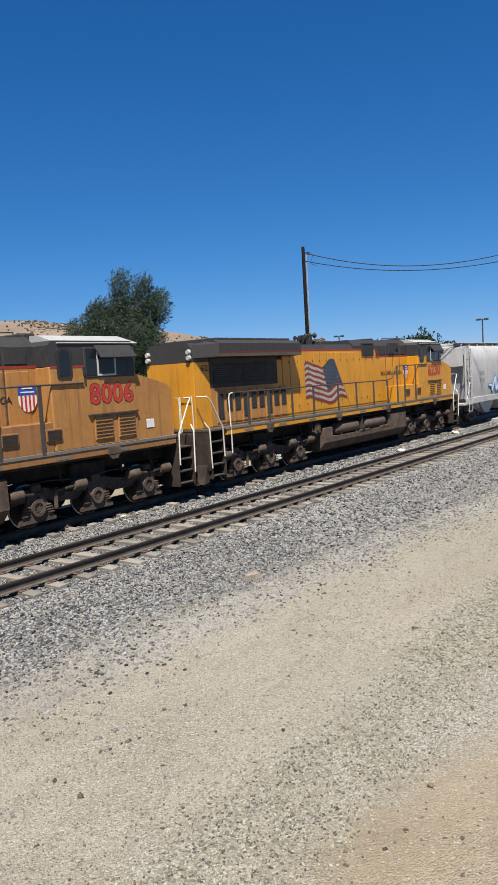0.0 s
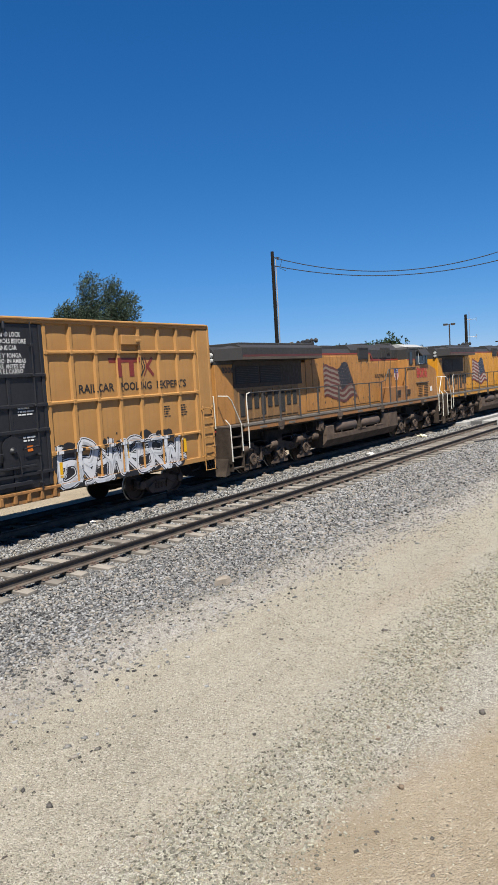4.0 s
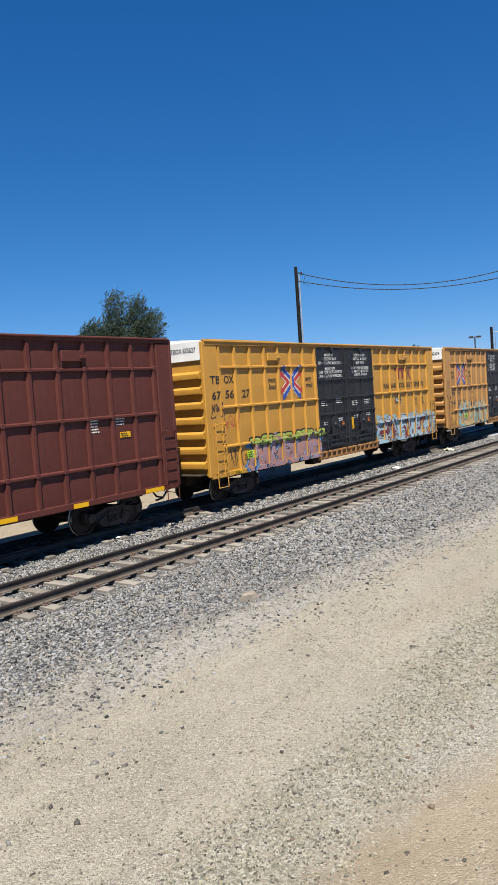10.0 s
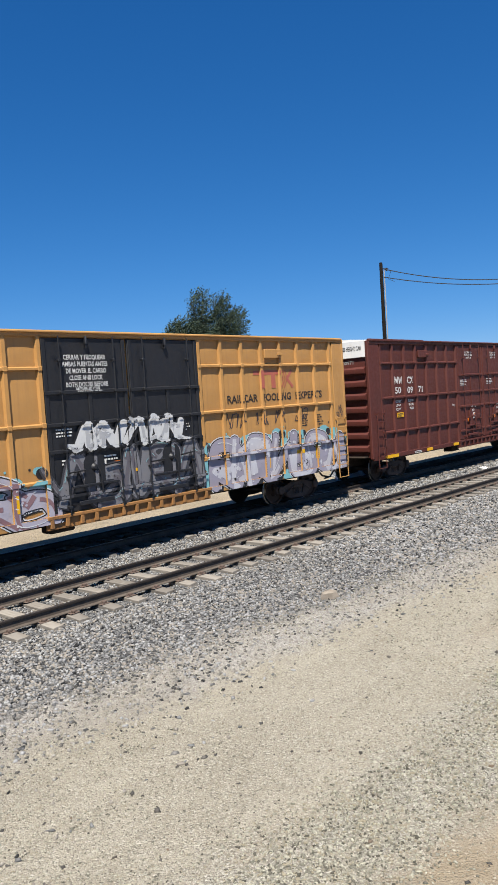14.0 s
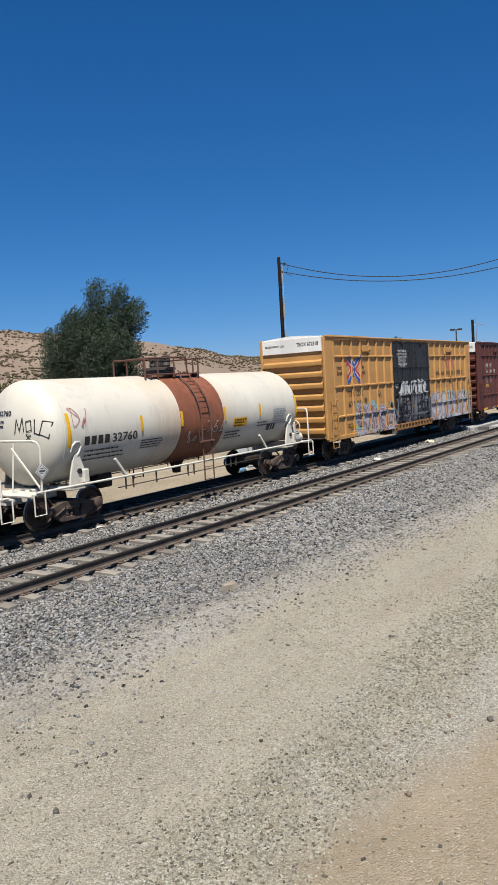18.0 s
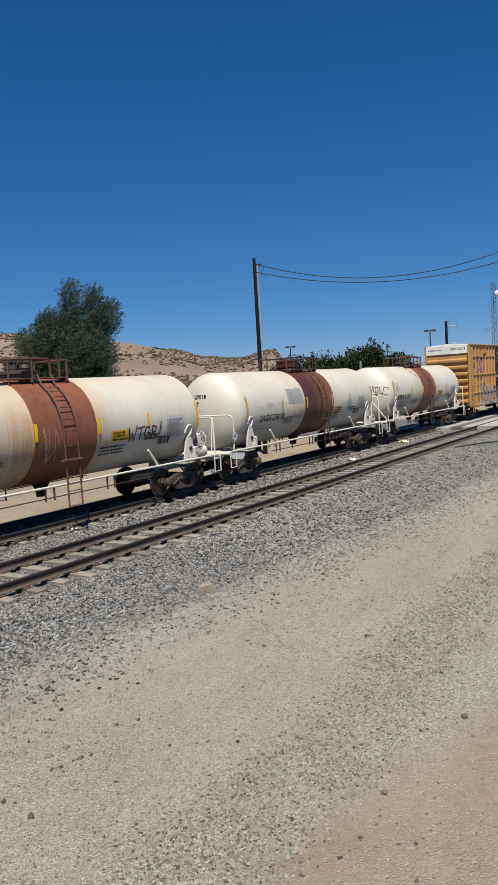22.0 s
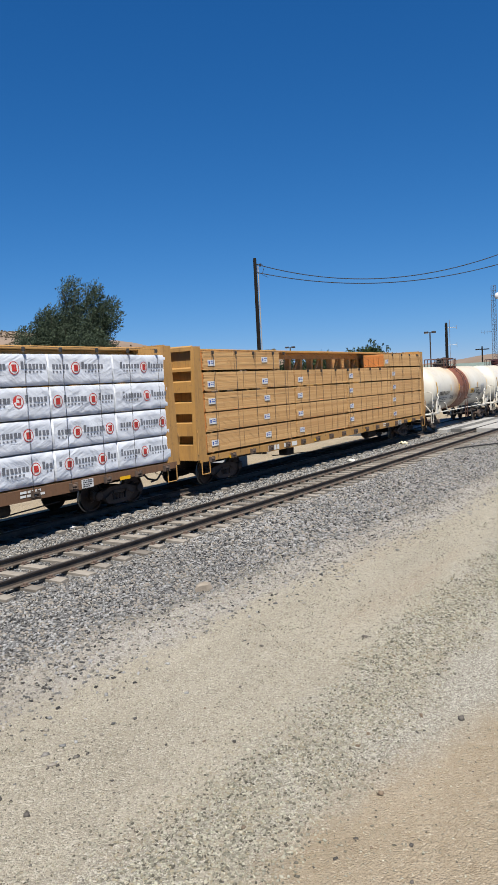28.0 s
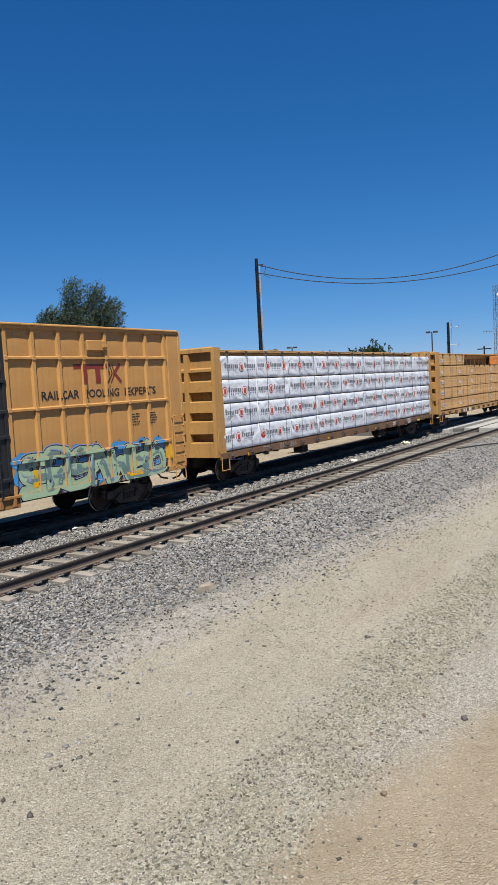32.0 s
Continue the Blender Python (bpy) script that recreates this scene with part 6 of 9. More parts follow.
def sticker(car, side, name, x0, x1, z0, z1, mats, label, lines=2, rng=None):
    polys = [rect(x0, x1, z0, z1, 5, 0)]
    if lines:
        h = (z1 - z0) / (lines * 2 + 1)
        polys += bars(x0 + 0.04, z1 - h * 2, lines, x1 - x0 - 0.08, h, h * 2, rng, 6, 1)
    flat(name, side.lay(polys), mats, car, label)


def load_emblem(car, side, x, z):
    """The crossed-arrows emblem: a blue and a red arrow bent towards each other on either hand, with white edges."""
    p = []
    bend = [(x - 0.52, z + 0.50), (x - 0.16, z + 0.22), (x - 0.02, z + 0.14), (x + 0.03, z), (x - 0.02, z - 0.14), (x - 0.16, z - 0.22), (x - 0.52, z - 0.50)]
    blue = [smooth(bend, 3), [(x + 0.50, z + 0.50), (x + 0.10, z + 0.20)], [(x + 0.50, z - 0.50), (x + 0.10, z - 0.20)]]
    red = [[(x - 0.60, z + 0.28), (x - 0.20, z), (x - 0.60, z - 0.28)], [(x + 0.60, z + 0.30), (x + 0.14, z), (x + 0.60, z - 0.30)]]
    for line in blue + red:
        p += stroke(line, 0.20, 1, 2)
    for line in red:
        p += stroke(line, 0.135, 2, 0)
    for line in blue:
        p += stroke(line, 0.135, 3, 1)
    for sg in (1, -1):
        for k in (1, -1):
            p.append(([(x + sg * 0.70, z + k * 0.16), (x + sg * 0.72, z + k * 0.42), (x + sg * 0.50, z + k * 0.32)], 3, 0))
            p.append(([(x + sg * 0.36, z + k * 0.50), (x + sg * 0.62, z + k * 0.66), (x + sg * 0.62, z + k * 0.42)], 4, 1))
    flat("emblem", side.lay(p), [M["red_ink"], M["blue_ink"], M["white_ink"]], car, "red and blue crossed-arrow emblem")


def pool_mark(car, side, x0, x1, z0, z1, slot_mat):
    """The pool's mark: two T-shaped blocks and a crossing of bars, as plain shapes."""
    w, h = x1 - x0, z1 - z0
    t = h * 0.25
    p = [rect(x0, x0 + w * 0.66, z1 - t, z1, 1), rect(x0 + w * 0.15, x0 + w * 0.26, z0, z1 - t, 1), rect(x0 + w * 0.44, x0 + w * 0.55, z0, z1 - t, 1)]
    mid = (x0 + w * 0.86, (z0 + z1) / 2)
    for k in (0.0, 0.055, 0.11):
        p += stroke([(x0 + w * (0.70 + k), z1 - 0.01), (mid[0] - w * 0.11 + w * k, mid[1]), (x0 + w * (0.66 + k), z0 + 0.01)], t * 0.26, 2, 0 if k == 0.11 else 1)
    p += stroke([(x0 + w * 0.98, z1 - 0.03), (mid[0], mid[1]), (x0 + w * 0.99, z0 + 0.03)], t * 0.75, 1, 0)
    flat("pool_mark", side.lay(p), [slot_mat, M["black_ink"] if slot_mat is not M["faded_red"] else slot_mat], car, "dark red block mark")


def door_print(car, side, rng, quads, lower=True):
    p = []
    for body, x, z, h, w in quads:
        flat("door_stencil", side.door.lay(words(body, x, z, h, w, 1, 0)), [M["white_ink"]], car, "white warning stencil")
    if lower:
        for u in (-2.2, -1.0, 0.35, 1.5):
            p += bars(u, 2.95 + rng.uniform(-0.1, 0.1), 3, 0.5, 0.035, 0.075, rng, 1, 0)
            p += bars(u + 0.1, 2.25 + rng.uniform(-0.1, 0.1), 2, 0.4, 0.04, 0.08, rng, 1, 0)
        for u in (-1.05, 1.25):
            p.append(rect(u, u + 0.2, 1.95, 2.20, 1, 0))
            p.append(rect(u + 0.45, u + 0.62, 2.0, 2.14, 1, 1))
        p.append(rect(0.25, 0.40, 1.75, 2.25, 1, 2))
    flat("door_stencils", side.door.lay(p), [M["white_ink"], M["orange"], M["reflector"]], car, "white warning stencils on the doors")


def small_print(car, side, rng, spots, mat="black_ink"):
    for x, z, lines, w in spots:
        flat("data_stencil", side.lay(bars(x, z, lines, w, 0.035, 0.075, rng, 1, 0)), [M[mat]], car, "small data stencils")


def reflectors(car, side, spots):
    for x, z, w, h in spots:
        flat("reflector", side.lay([rect(x, x + w, z, z + h, 5, 0)]), [M["reflector"]], car, "yellow reflective strip")


def end_mark(car, body, x, lower=""):
    """Lettering on the white panel of the end that faces back."""
    p = words(body, 0.25, 4.92, 0.15, 1.05) + (words(lower, -1.3, 4.95, 0.08, 0.95) if lower else [])
    pts = [([(-HALF - 0.076, -a, b) for a, b in q], 0) for q, _, _ in p]
    flat("end_lettering", pts, [M["black_ink"]], car)


def dress_pool_car(car, side, rng, marks, emblem_x, next_x, any_x, faded=False):
    lines = [words(body, x, z, h, w, 1, 0, sl) for body, x, z, h, w, sl in marks]
    for (a, b, x, z) in (("next", "load", next_x, 3.78), ("any", "road", any_x, 3.78)):
        lines.append(words(a, x, z + 0.08, 0.19, 0.48 if a == "next" else 0.40, 1, 0, 0.12))
        lines.append(words(b, x + 0.02, z - 0.16, 0.19, 0.46 if b == "load" else 0.44, 1, 0, 0.12))
    lines += [words("RAILCAR", 3.58, 3.34, 0.22, 1.33, 1, 0), words("POOLING", 5.12, 3.34, 0.22, 1.36, 1, 0), words("EXPERTS", 6.72, 3.34, 0.22, 1.40, 1, 0)]
    for p in lines:
        flat("lettering", side.lay(p), [M["black_ink"]], car, "black stencilled lettering")
    load_emblem(car, side, emblem_x, 3.84)
    pool_mark(car, side, 4.76, 6.60, 3.72, 4.26, M["faded_red"] if faded else M["dark_red_ink"])
    small_print(car, side, rng, [(6.9, 2.75, 5, 0.42), (7.7, 2.75, 5, 0.42), (-7.4, 1.45, 3, 0.5)])


DOOR_A = [("IMPORTANT", -1.75, 4.79, 0.10, 0.75), ("CLOSE THIS DOOR", -1.95, 4.63, 0.11, 1.15), ("BEFORE CLOSING MAIN DOOR", -2.25, 4.47, 0.11, 1.9),
          ("IMPORTANTE", -1.75, 4.25, 0.10, 0.8), ("CIERRE ESTA PUERTA ANTES DE", -2.25, 4.11, 0.11, 1.9), ("CERRAR LA PUERTA PRINCIPAL", -2.25, 3.95, 0.11, 1.85),
          ("CLOSE AND LOCK", 0.75, 4.79, 0.11, 1.0), ("BOTH DOORS BEFORE", 0.65, 4.63, 0.11, 1.25), ("MOVING CAR", 0.9, 4.47, 0.11, 0.75),
          ("CIERRE Y PONGA EL SEGURO", 0.45, 4.25, 0.11, 1.6), ("EN AMBAS PUERTAS ANTES", 0.5, 4.11, 0.11, 1.5), ("DE MOVER EL CARRO", 0.65, 3.97, 0.11, 1.2)]
DOOR_C = [("CLOSE THIS DOOR", -1.95, 4.80, 0.11, 1.2), ("BEFORE CLOSING", -1.90, 4.64, 0.11, 1.15), ("MAIN DOOR", -1.70, 4.48, 0.11, 0.72),
          ("CIERRE ESTA PUERTA", -1.98, 4.26, 0.11, 1.3), ("ANTES DE CERRAR", -1.93, 4.11, 0.11, 1.2), ("LA PUERTA PRINCIPAL", -1.98, 3.96, 0.11, 1.3),
          ("CLOSE AND LOCK", 0.72, 4.80, 0.11, 1.05), ("BOTH DOORS BEFORE", 0.62, 4.64, 0.11, 1.3), ("MOVING CAR", 0.88, 4.48, 0.11, 0.75),
          ("CIERRE Y PONGA", 0.75, 4.30, 0.10, 1.0), ("EL SEGURO EN AMBAS", 0.62, 4.17, 0.10, 1.25), ("PUERTAS ANTES DE", 0.68, 4.04, 0.10, 1.15), ("MOVER EL CARRO", 0.72, 3.92, 0.10, 1.05)]
DOOR_B = [("CERRAR Y BLOQUEAR", -1.85, 4.62, 0.11, 1.2), ("AMBAS PUERTAS ANTES", -1.9, 4.46, 0.11, 1.3), ("DE MOVER EL CARRO", -1.8, 4.30, 0.11, 1.15),
          ("CLOSE AND LOCK", -1.72, 4.14, 0.11, 0.95), ("BOTH DOORS BEFORE", -1.82, 3.98, 0.11, 1.2), ("MOVING CAR", -1.55, 3.82 + 0.04, 0.11, 0.7)]


def box_cars():
    black, white = (0.015, 0.015, 0.018), (0.72, 0.73, 0.75)
    # first box car behind the locomotives
    rng = random.Random(11)
    car, side = boxcar("boxcar", "faded yellow ribbed box car with black doors and graffiti", -14.57, "box_yellow_faded", "door_black", rng)
    dress_pool_car(car, side, rng, [("TB", -8.36, 2.64, 0.24, 0.5, 0), ("OX", -7.50, 2.64, 0.24, 0.52, 0), ("64", -8.34, 2.16, 0.24, 0.5, 0), ("25", -7.45, 2.16, 0.24, 0.46, 0), ("74", -6.70, 2.16, 0.24, 0.46, 0)], -6.80, -8.38, -5.55)
    door_print(car, side, rng, DOOR_C)
    flat("graffiti", side.lay(graffiti(-7.4, -2.75, 0.98, 2.12, 6, 21, True, 0, 0.34, 0.12)), [ink((0.16, 0.42, 0.52)), ink(black), ink((0.62, 0.45, 0.19)), ink((0.22, 0.50, 0.58)), ink(white)], car, "teal and tan spray-painted lettering")
    flat("graffiti", side.lay(graffiti(2.65, 7.4, 0.95, 2.0, 8, 27, True, 0, 0.24)), [ink(black), ink(black), ink(white), ink((0.5, 0.51, 0.53)), ink(white)], car, "black and white spray-painted lettering")
    flat("marker_tags", side.lay(scrawl(-9.2, 2.55, 0.55, 0.35, 5, 0.03) + scrawl(-9.15, 3.2, 0.4, 0.3, 6, 0.015, 0, 1)), [ink((0.10, 0.05, 0.06)), ink((0.25, 0.15, 0.08))], car, "dark marker scrawls")
    sticker(car, side, "sticker", -6.57, -6.08, 1.34, 1.60, [M["lime"], M["black_ink"]], "lime repair sticker", 3, rng)
    sticker(car, side, "placard", -8.15, -7.75, 1.08, 1.22, [M["reflector"], M["black_ink"]], "yellow placard", 2, rng)
    reflectors(car, side, [(-8.42, 1.24, 0.28, 0.38), (-5.9, 1.32, 0.10, 0.30), (-2.9, 1.2, 0.1, 0.4), (7.7, 1.3, 0.22, 0.42), (5.2, 1.4, 0.1, 0.4), (2.7, 1.2, 0.1, 0.4)])
    end_mark(car, "TBOX 642574", 0, "EXCESS HEIGHT CAR")

    # second box car
    rng = random.Random(12)
    car, side = boxcar("boxcar", "bright yellow ribbed box car with black doors and graffiti", -34.97, "box_yellow_bright", "door_black", rng)
    dress_pool_car(car, side, rng, [("TB", -9.08, 3.90, 0.25, 0.52, 0), ("OX", -8.28, 3.90, 0.25, 0.54, 0), ("67", -9.04, 3.40, 0.25, 0.46, 0.08), ("56", -8.25, 3.42, 0.25, 0.46, 0.08), ("27", -7.33, 3.41, 0.25, 0.44, 0.08)], -4.22, -5.72, -3.20)
    door_print(car, side, rng, DOOR_A)
    flat("graffiti", side.lay(graffiti(-7.2, -2.4, 0.92, 1.86, 7, 33, True, 0, 0.36, 0.12)), [ink((0.05, 0.20, 0.46)), ink((0.02, 0.03, 0.07)), ink((0.46, 0.24, 0.20)), ink((0.36, 0.24, 0.30)), ink((0.35, 0.52, 0.70))], car, "salmon and blue spray-painted lettering")
    flat("graffiti", side.lay(graffiti(-7.0, -2.2, 1.76, 1.98, 9, 35, False, 0, 0.5)), [ink(black), ink(black), ink((0.35, 0.48, 0.08)), ink((0.5, 0.6, 0.15)), ink((0.6, 0.7, 0.2))], car, "lime spray-painted bubbles")
    flat("graffiti", side.lay(graffiti(2.65, 8.9, 0.95, 1.95, 8, 38, True, 0, 0.36, 0.3)), [ink((0.25, 0.47, 0.60)), ink(black), ink((0.40, 0.58, 0.67)), ink((0.19, 0.022, 0.028)), ink((0.66, 0.62, 0.60))], car, "pale blue and maroon spray-painted lettering")
    flat("marker_tags", side.lay(scrawl(-9.15, 2.85, 0.7, 0.4, 15, 0.03) + scrawl(-8.35, 2.45, 0.75, 0.4, 16, 0.03, 0, 1) + scrawl(-8.2, 1.2, 0.6, 0.5, 18, 0.03)), [ink((0.05, 0.03, 0.03)), ink((0.50, 0.10, 0.05))], car, "dark and red marker scrawls")
    sticker(car, side, "sticker", -7.28, -6.84, 1.34, 1.60, [M["lime"], M["black_ink"]], "lime repair sticker", 3, rng)
    sticker(car, side, "placard", -8.2, -7.72, 0.92, 1.04, [M["reflector"], M["black_ink"]], "yellow placard", 2, rng)
    sticker(car, side, "placard", 4.7, 5.2, 2.62, 2.90, [M["black_ink"], M["white_ink"]], "black data placard with white lines", 4, rng)
    reflectors(car, side, [(0.2, 1.75, 0.14, 0.5), (7.6, 1.05, 0.4, 0.12)])
    end_mark(car, "TBOX 675627", 0)

    # oxide red box car
    rng = random.Random(13)
    car, side = boxcar("boxcar", "clean oxide-red ribbed box car with closed doors", -55.17, "box_red", "box_red", rng)
    p = []
    for body, x, z, h, w in (("CX", -6.60, 3.63, 0.26, 0.45), ("50", -7.50, 3.27, 0.24, 0.42), ("09", -6.60, 3.26, 0.24, 0.42), ("71", -5.75, 3.26, 0.24, 0.33),
                             ("LD LMT", -7.5, 2.92, 0.09, 0.42), ("LT WT", -7.5, 2.77, 0.09, 0.36), ("CU FT", -7.5, 2.62, 0.09, 0.36), ("204900", -6.6, 2.92, 0.09, 0.42), ("81100", -6.55, 2.77, 0.09, 0.36), ("7550", -6.5, 2.62, 0.09, 0.3), ("70K", -2.95, 2.55, 0.09, 0.22), ("ASD", -1.32, 2.26, 0.09, 0.24), ("ASD", 1.14, 2.26, 0.09, 0.24),
                             ("CLOSE THIS DOOR", -1.72, 4.79, 0.075, 0.72), ("BEFORE CLOSING", -1.70, 4.68, 0.075, 0.70), ("MAIN DOOR", -1.58, 4.57, 0.075, 0.46), ("CLOSE AND LOCK", 0.86, 4.79, 0.075, 0.60), ("DOORS BEFORE", 0.88, 4.68, 0.075, 0.56), ("MOVING CAR", 0.93, 4.57, 0.075, 0.46)):
        p += words(body, x, z, h, w, 1, 0)
    for line in (((0.02, 0.0), (0.03, 0.25), (0.12, 0.06), (0.21, 0.25), (0.22, 0.0)), ((0.28, 0.25), (0.345, 0.01), (0.405, 0.22), (0.465, 0.01), (0.53, 0.25))):
        p += stroke([(-7.52 + u, 3.64 + w) for u, w in line], 0.042, 1, 0)
    p += bars(-8.1, 0.93, 2, 0.6, 0.03, 0.06, rng, 1, 0) + bars(-6.4, 0.95, 2, 0.6, 0.03, 0.06, rng, 1, 0)
    for u in (-1.7, 0.9):
        p += bars(u - 0.5, 3.62, 4, 0.62, 0.035, 0.07, rng, 1, 0)
        p += [rect(u + 0.40, u + 0.60, 1.95, 2.2, 8, 0), rect(u + 0.50, u + 0.58, 2.1, 2.17, 10, 1), rect(u + 0.02, u + 0.15, 1.85, 1.98, 1, 1)]
        p += [([(u + 0.36, 2.42), (u + 0.45, 2.46), (u + 0.43, 2.49), (u + 0.34, 2.45)], 1, 0), ([(u + 0.66, 2.46), (u + 0.75, 2.42), (u + 0.77, 2.45), (u + 0.68, 2.49)], 1, 0)]
    p += bars(6.05, 3.05, 5, 0.4, 0.035, 0.075, rng, 1, 0) + bars(7.0, 3.05, 3, 0.4, 0.035, 0.075, rng, 1, 0)
    on_door = [q for q in p if -2.45 < q[0][0][0] < 2.45]
    flat("lettering", side.lay([q for q in p if not -2.45 < q[0][0][0] < 2.45]), [M["white_ink"], M["orange"]], car, "white stencilled lettering")
    gear = [(m - 0.30, m + 0.30, 0.113) for m in (-1.235, 1.235)]
    flat("door_stencils", side.door.lay([q for q in on_door if q[0][0][1] > 2.6]) + Side(1.49, gear + [(-2.45, 2.45, 0.057)]).lay([q for q in on_door if q[0][0][1] <= 2.6]), [M["white_ink"], M["orange"]], car, "white warning stencils on the doors")
    sticker(car, side, "placard", -7.48, -7.0, 2.36, 2.54, [M["reflector"], M["black_ink"]], "yellow placard", 2, rng)
    sticker(car, side, "placard", 7.1, 7.5, 2.55, 2.7, [M["reflector"], M["black_ink"]], "yellow placard", 2, rng)
    for a, b in ((-8.6, -7.66), (-5.49, -5.03), (-3.22, -2.72), (3.0, 3.5), (5.2, 5.7), (7.82, 8.59)):
        flat("reflector", side.lay([rect(a, b, 0.90, 1.02, 12, 0)]), [M["reflector"]], car, "yellow reflective strip")
    end_mark(car, "EXCESS HEIGHT CAR", 0)
    p = [([(-HALF - 0.10, -a, b) for a, b in q], 0) for q, _, _ in words("MWCX 500971", -0.35, 4.43, 0.12, 1.3)]
    flat("end_lettering", p, [M["grey_ink"]], car)

    # heavily tagged box car
    rng = random.Random(14)
    car, side = boxcar("boxcar", "faded yellow box car heavily covered in grey graffiti", -75.45, "box_yellow", "door_black", rng)
    dress_pool_car(car, side, rng, [("TB", -7.31, 2.66, 0.25, 0.52, 0), ("OX", -6.45, 2.66, 0.25, 0.53, 0), ("67", -7.26, 2.20, 0.25, 0.48, 0), ("23", -6.4, 2.20, 0.25, 0.46, 0), ("18", -5.83, 2.31, 0.24, 0.42, 0)], -6.60, -8.22, -5.93, True)
    door_print(car, side, rng, DOOR_B)
    grey, teal = (0.36, 0.34, 0.42), (0.22, 0.50, 0.55)
    flat("graffiti", side.lay(graffiti(-6.5, -2.55, 0.90, 2.15, 5, 44, True, 0, 0.36, 0.25)), [ink(teal), ink(black), ink((0.44, 0.42, 0.50)), ink((0.26, 0.15, 0.17)), ink(white)], car, "grey and teal spray-painted lettering")
    flat("graffiti", side.lay(graffiti(2.6, 8.95, 0.95, 2.35, 7, 47, True, 0, 0.40, 0.15, 0.13)), [ink(teal), ink(black), ink(grey), ink((0.60, 0.60, 0.66)), ink(white)], car, "grey and teal spray-painted lettering")
    flat("graffiti", side.door.lay(graffiti(-1.75, 1.8, 2.50, 3.12, 5, 49, False, 8, 0.42)), [ink(white), ink(black), ink((0.66, 0.67, 0.68)), ink((0.45, 0.46, 0.48)), ink(white)], car, "white spray-painted lettering on the doors")
    flat("graffiti", side.door.lay(graffiti(-2.3, 2.3, 1.15, 2.4, 5, 50, False, 6, 0.3)), [ink(teal), ink((0.05, 0.05, 0.06)), ink((0.20, 0.20, 0.22)), ink((0.13, 0.12, 0.14)), ink((0.25, 0.42, 0.46))], car, "grey spray-painted shapes on the doors")
    flat("marker_tags", side.lay(scrawl(3.5, 2.62, 0.8, 0.4, 25, 0.03) + scrawl(4.7, 2.66, 0.6, 0.35, 26, 0.03) + scrawl(5.6, 2.66, 0.5, 0.35, 27, 0.03) + scrawl(6.6, 2.66, 0.7, 0.35, 28, 0.03) + scrawl(-4.3, 2.5, 0.5, 0.3, 29, 0.04) + scrawl(8.8, 2.6, 0.35, 0.4, 30, 0.025)), [ink((0.06, 0.04, 0.04))], car, "dark marker scrawls")
    sticker(car, side, "placard", -7.2, -6.75, 1.25, 1.42, [M["reflector"], M["black_ink"]], "yellow placard", 2, rng)
    reflectors(car, side, [(-3.35, 1.25, 0.1, 0.4), (5.2, 1.3, 0.1, 0.42), (7.6, 1.35, 0.1, 0.4), (6.6, 1.6, 0.4, 0.12), (0.0, 1.5, 0.1, 0.6)])
    end_mark(car, "TBOX 672318", 0, "EXCESS HEIGHT CAR")

    # last box car
    rng = random.Random(15)
    car, side = boxcar("boxcar", "yellow ribbed box car with black doors and green graffiti", -187.82, "box_yellow", "door_black", rng)
    dress_pool_car(car, side, rng, [("TB", -8.36, 2.64, 0.24, 0.5, 0), ("OX", -7.50, 2.64, 0.24, 0.52, 0)], -6.80, -8.38, -5.55)
    door_print(car, side, rng, DOOR_C)
    flat("graffiti", side.lay(graffiti(2.7, 8.2, 0.95, 1.95, 7, 63, True, 0, 0.40, 0.2)), [ink((0.05, 0.30, 0.66)), ink(black), ink((0.38, 0.52, 0.34)), ink((0.16, 0.25, 0.24)), ink((0.30, 0.36, 0.62))], car, "pale green and blue spray-painted lettering")
    reflectors(car, side, [(3.1, 1.15, 0.16, 0.45), (6.9, 1.25, 0.10, 0.5), (8.4, 1.30, 0.25, 0.42), (6.6, 0.98, 0.6, 0.12)])
    end_mark(car, "TBOX", 0)


# ---- tank cars ----
TR, TZ = 1.44, 2.50


def wrap_round(polys, lift=0.007, r=TR, zc=TZ):
    """Paint on the barrel: z becomes arc length up from the height of the axis; long pieces are split."""
    res = []
    for count, (pts, layer, slot) in enumerate(polys):
        za, zb = min(p[1] for p in pts), max(p[1] for p in pts)
        steps = max(1, int((zb - za) / 0.09))
        for i in range(steps):
            q = cut(cut(pts, 1, za + (zb - za) * i / steps, False), 1, za + (zb - za) * (i + 1) / steps, True) if steps > 1 else pts
            if len(q) >= 3:
                rr = r + lift * (1 + layer) + (count * 37 % 199) * 0.000025
                res.append(([(x, -rr * math.cos((z - zc) / r), zc + rr * math.sin((z - zc) / r)) for x, z in q], slot))
    return res


def diamond(x, z, a, layer=2):
    return [([(x - a, z), (x, z - a), (x + a, z), (x, z + a)], layer, 0), ([(x - a * 0.85, z), (x, z - a * 0.85), (x + a * 0.85, z), (x, z + a * 0.85)], layer + 1, 1),
            ([(x - a * 0.75, z), (x, z - a * 0.75), (x + a * 0.75, z), (x, z + a * 0.75)], layer + 2, 0), rect(x - a * 0.48, x + a * 0.48, z - 0.018, z + 0.028, layer + 3, 1), rect(x - a * 0.22, x + a * 0.22, z + 0.055, z + 0.085, layer + 3, 1), rect(x - a * 0.3, x + a * 0.3, z - 0.06, z - 0.045, layer + 3, 1)]


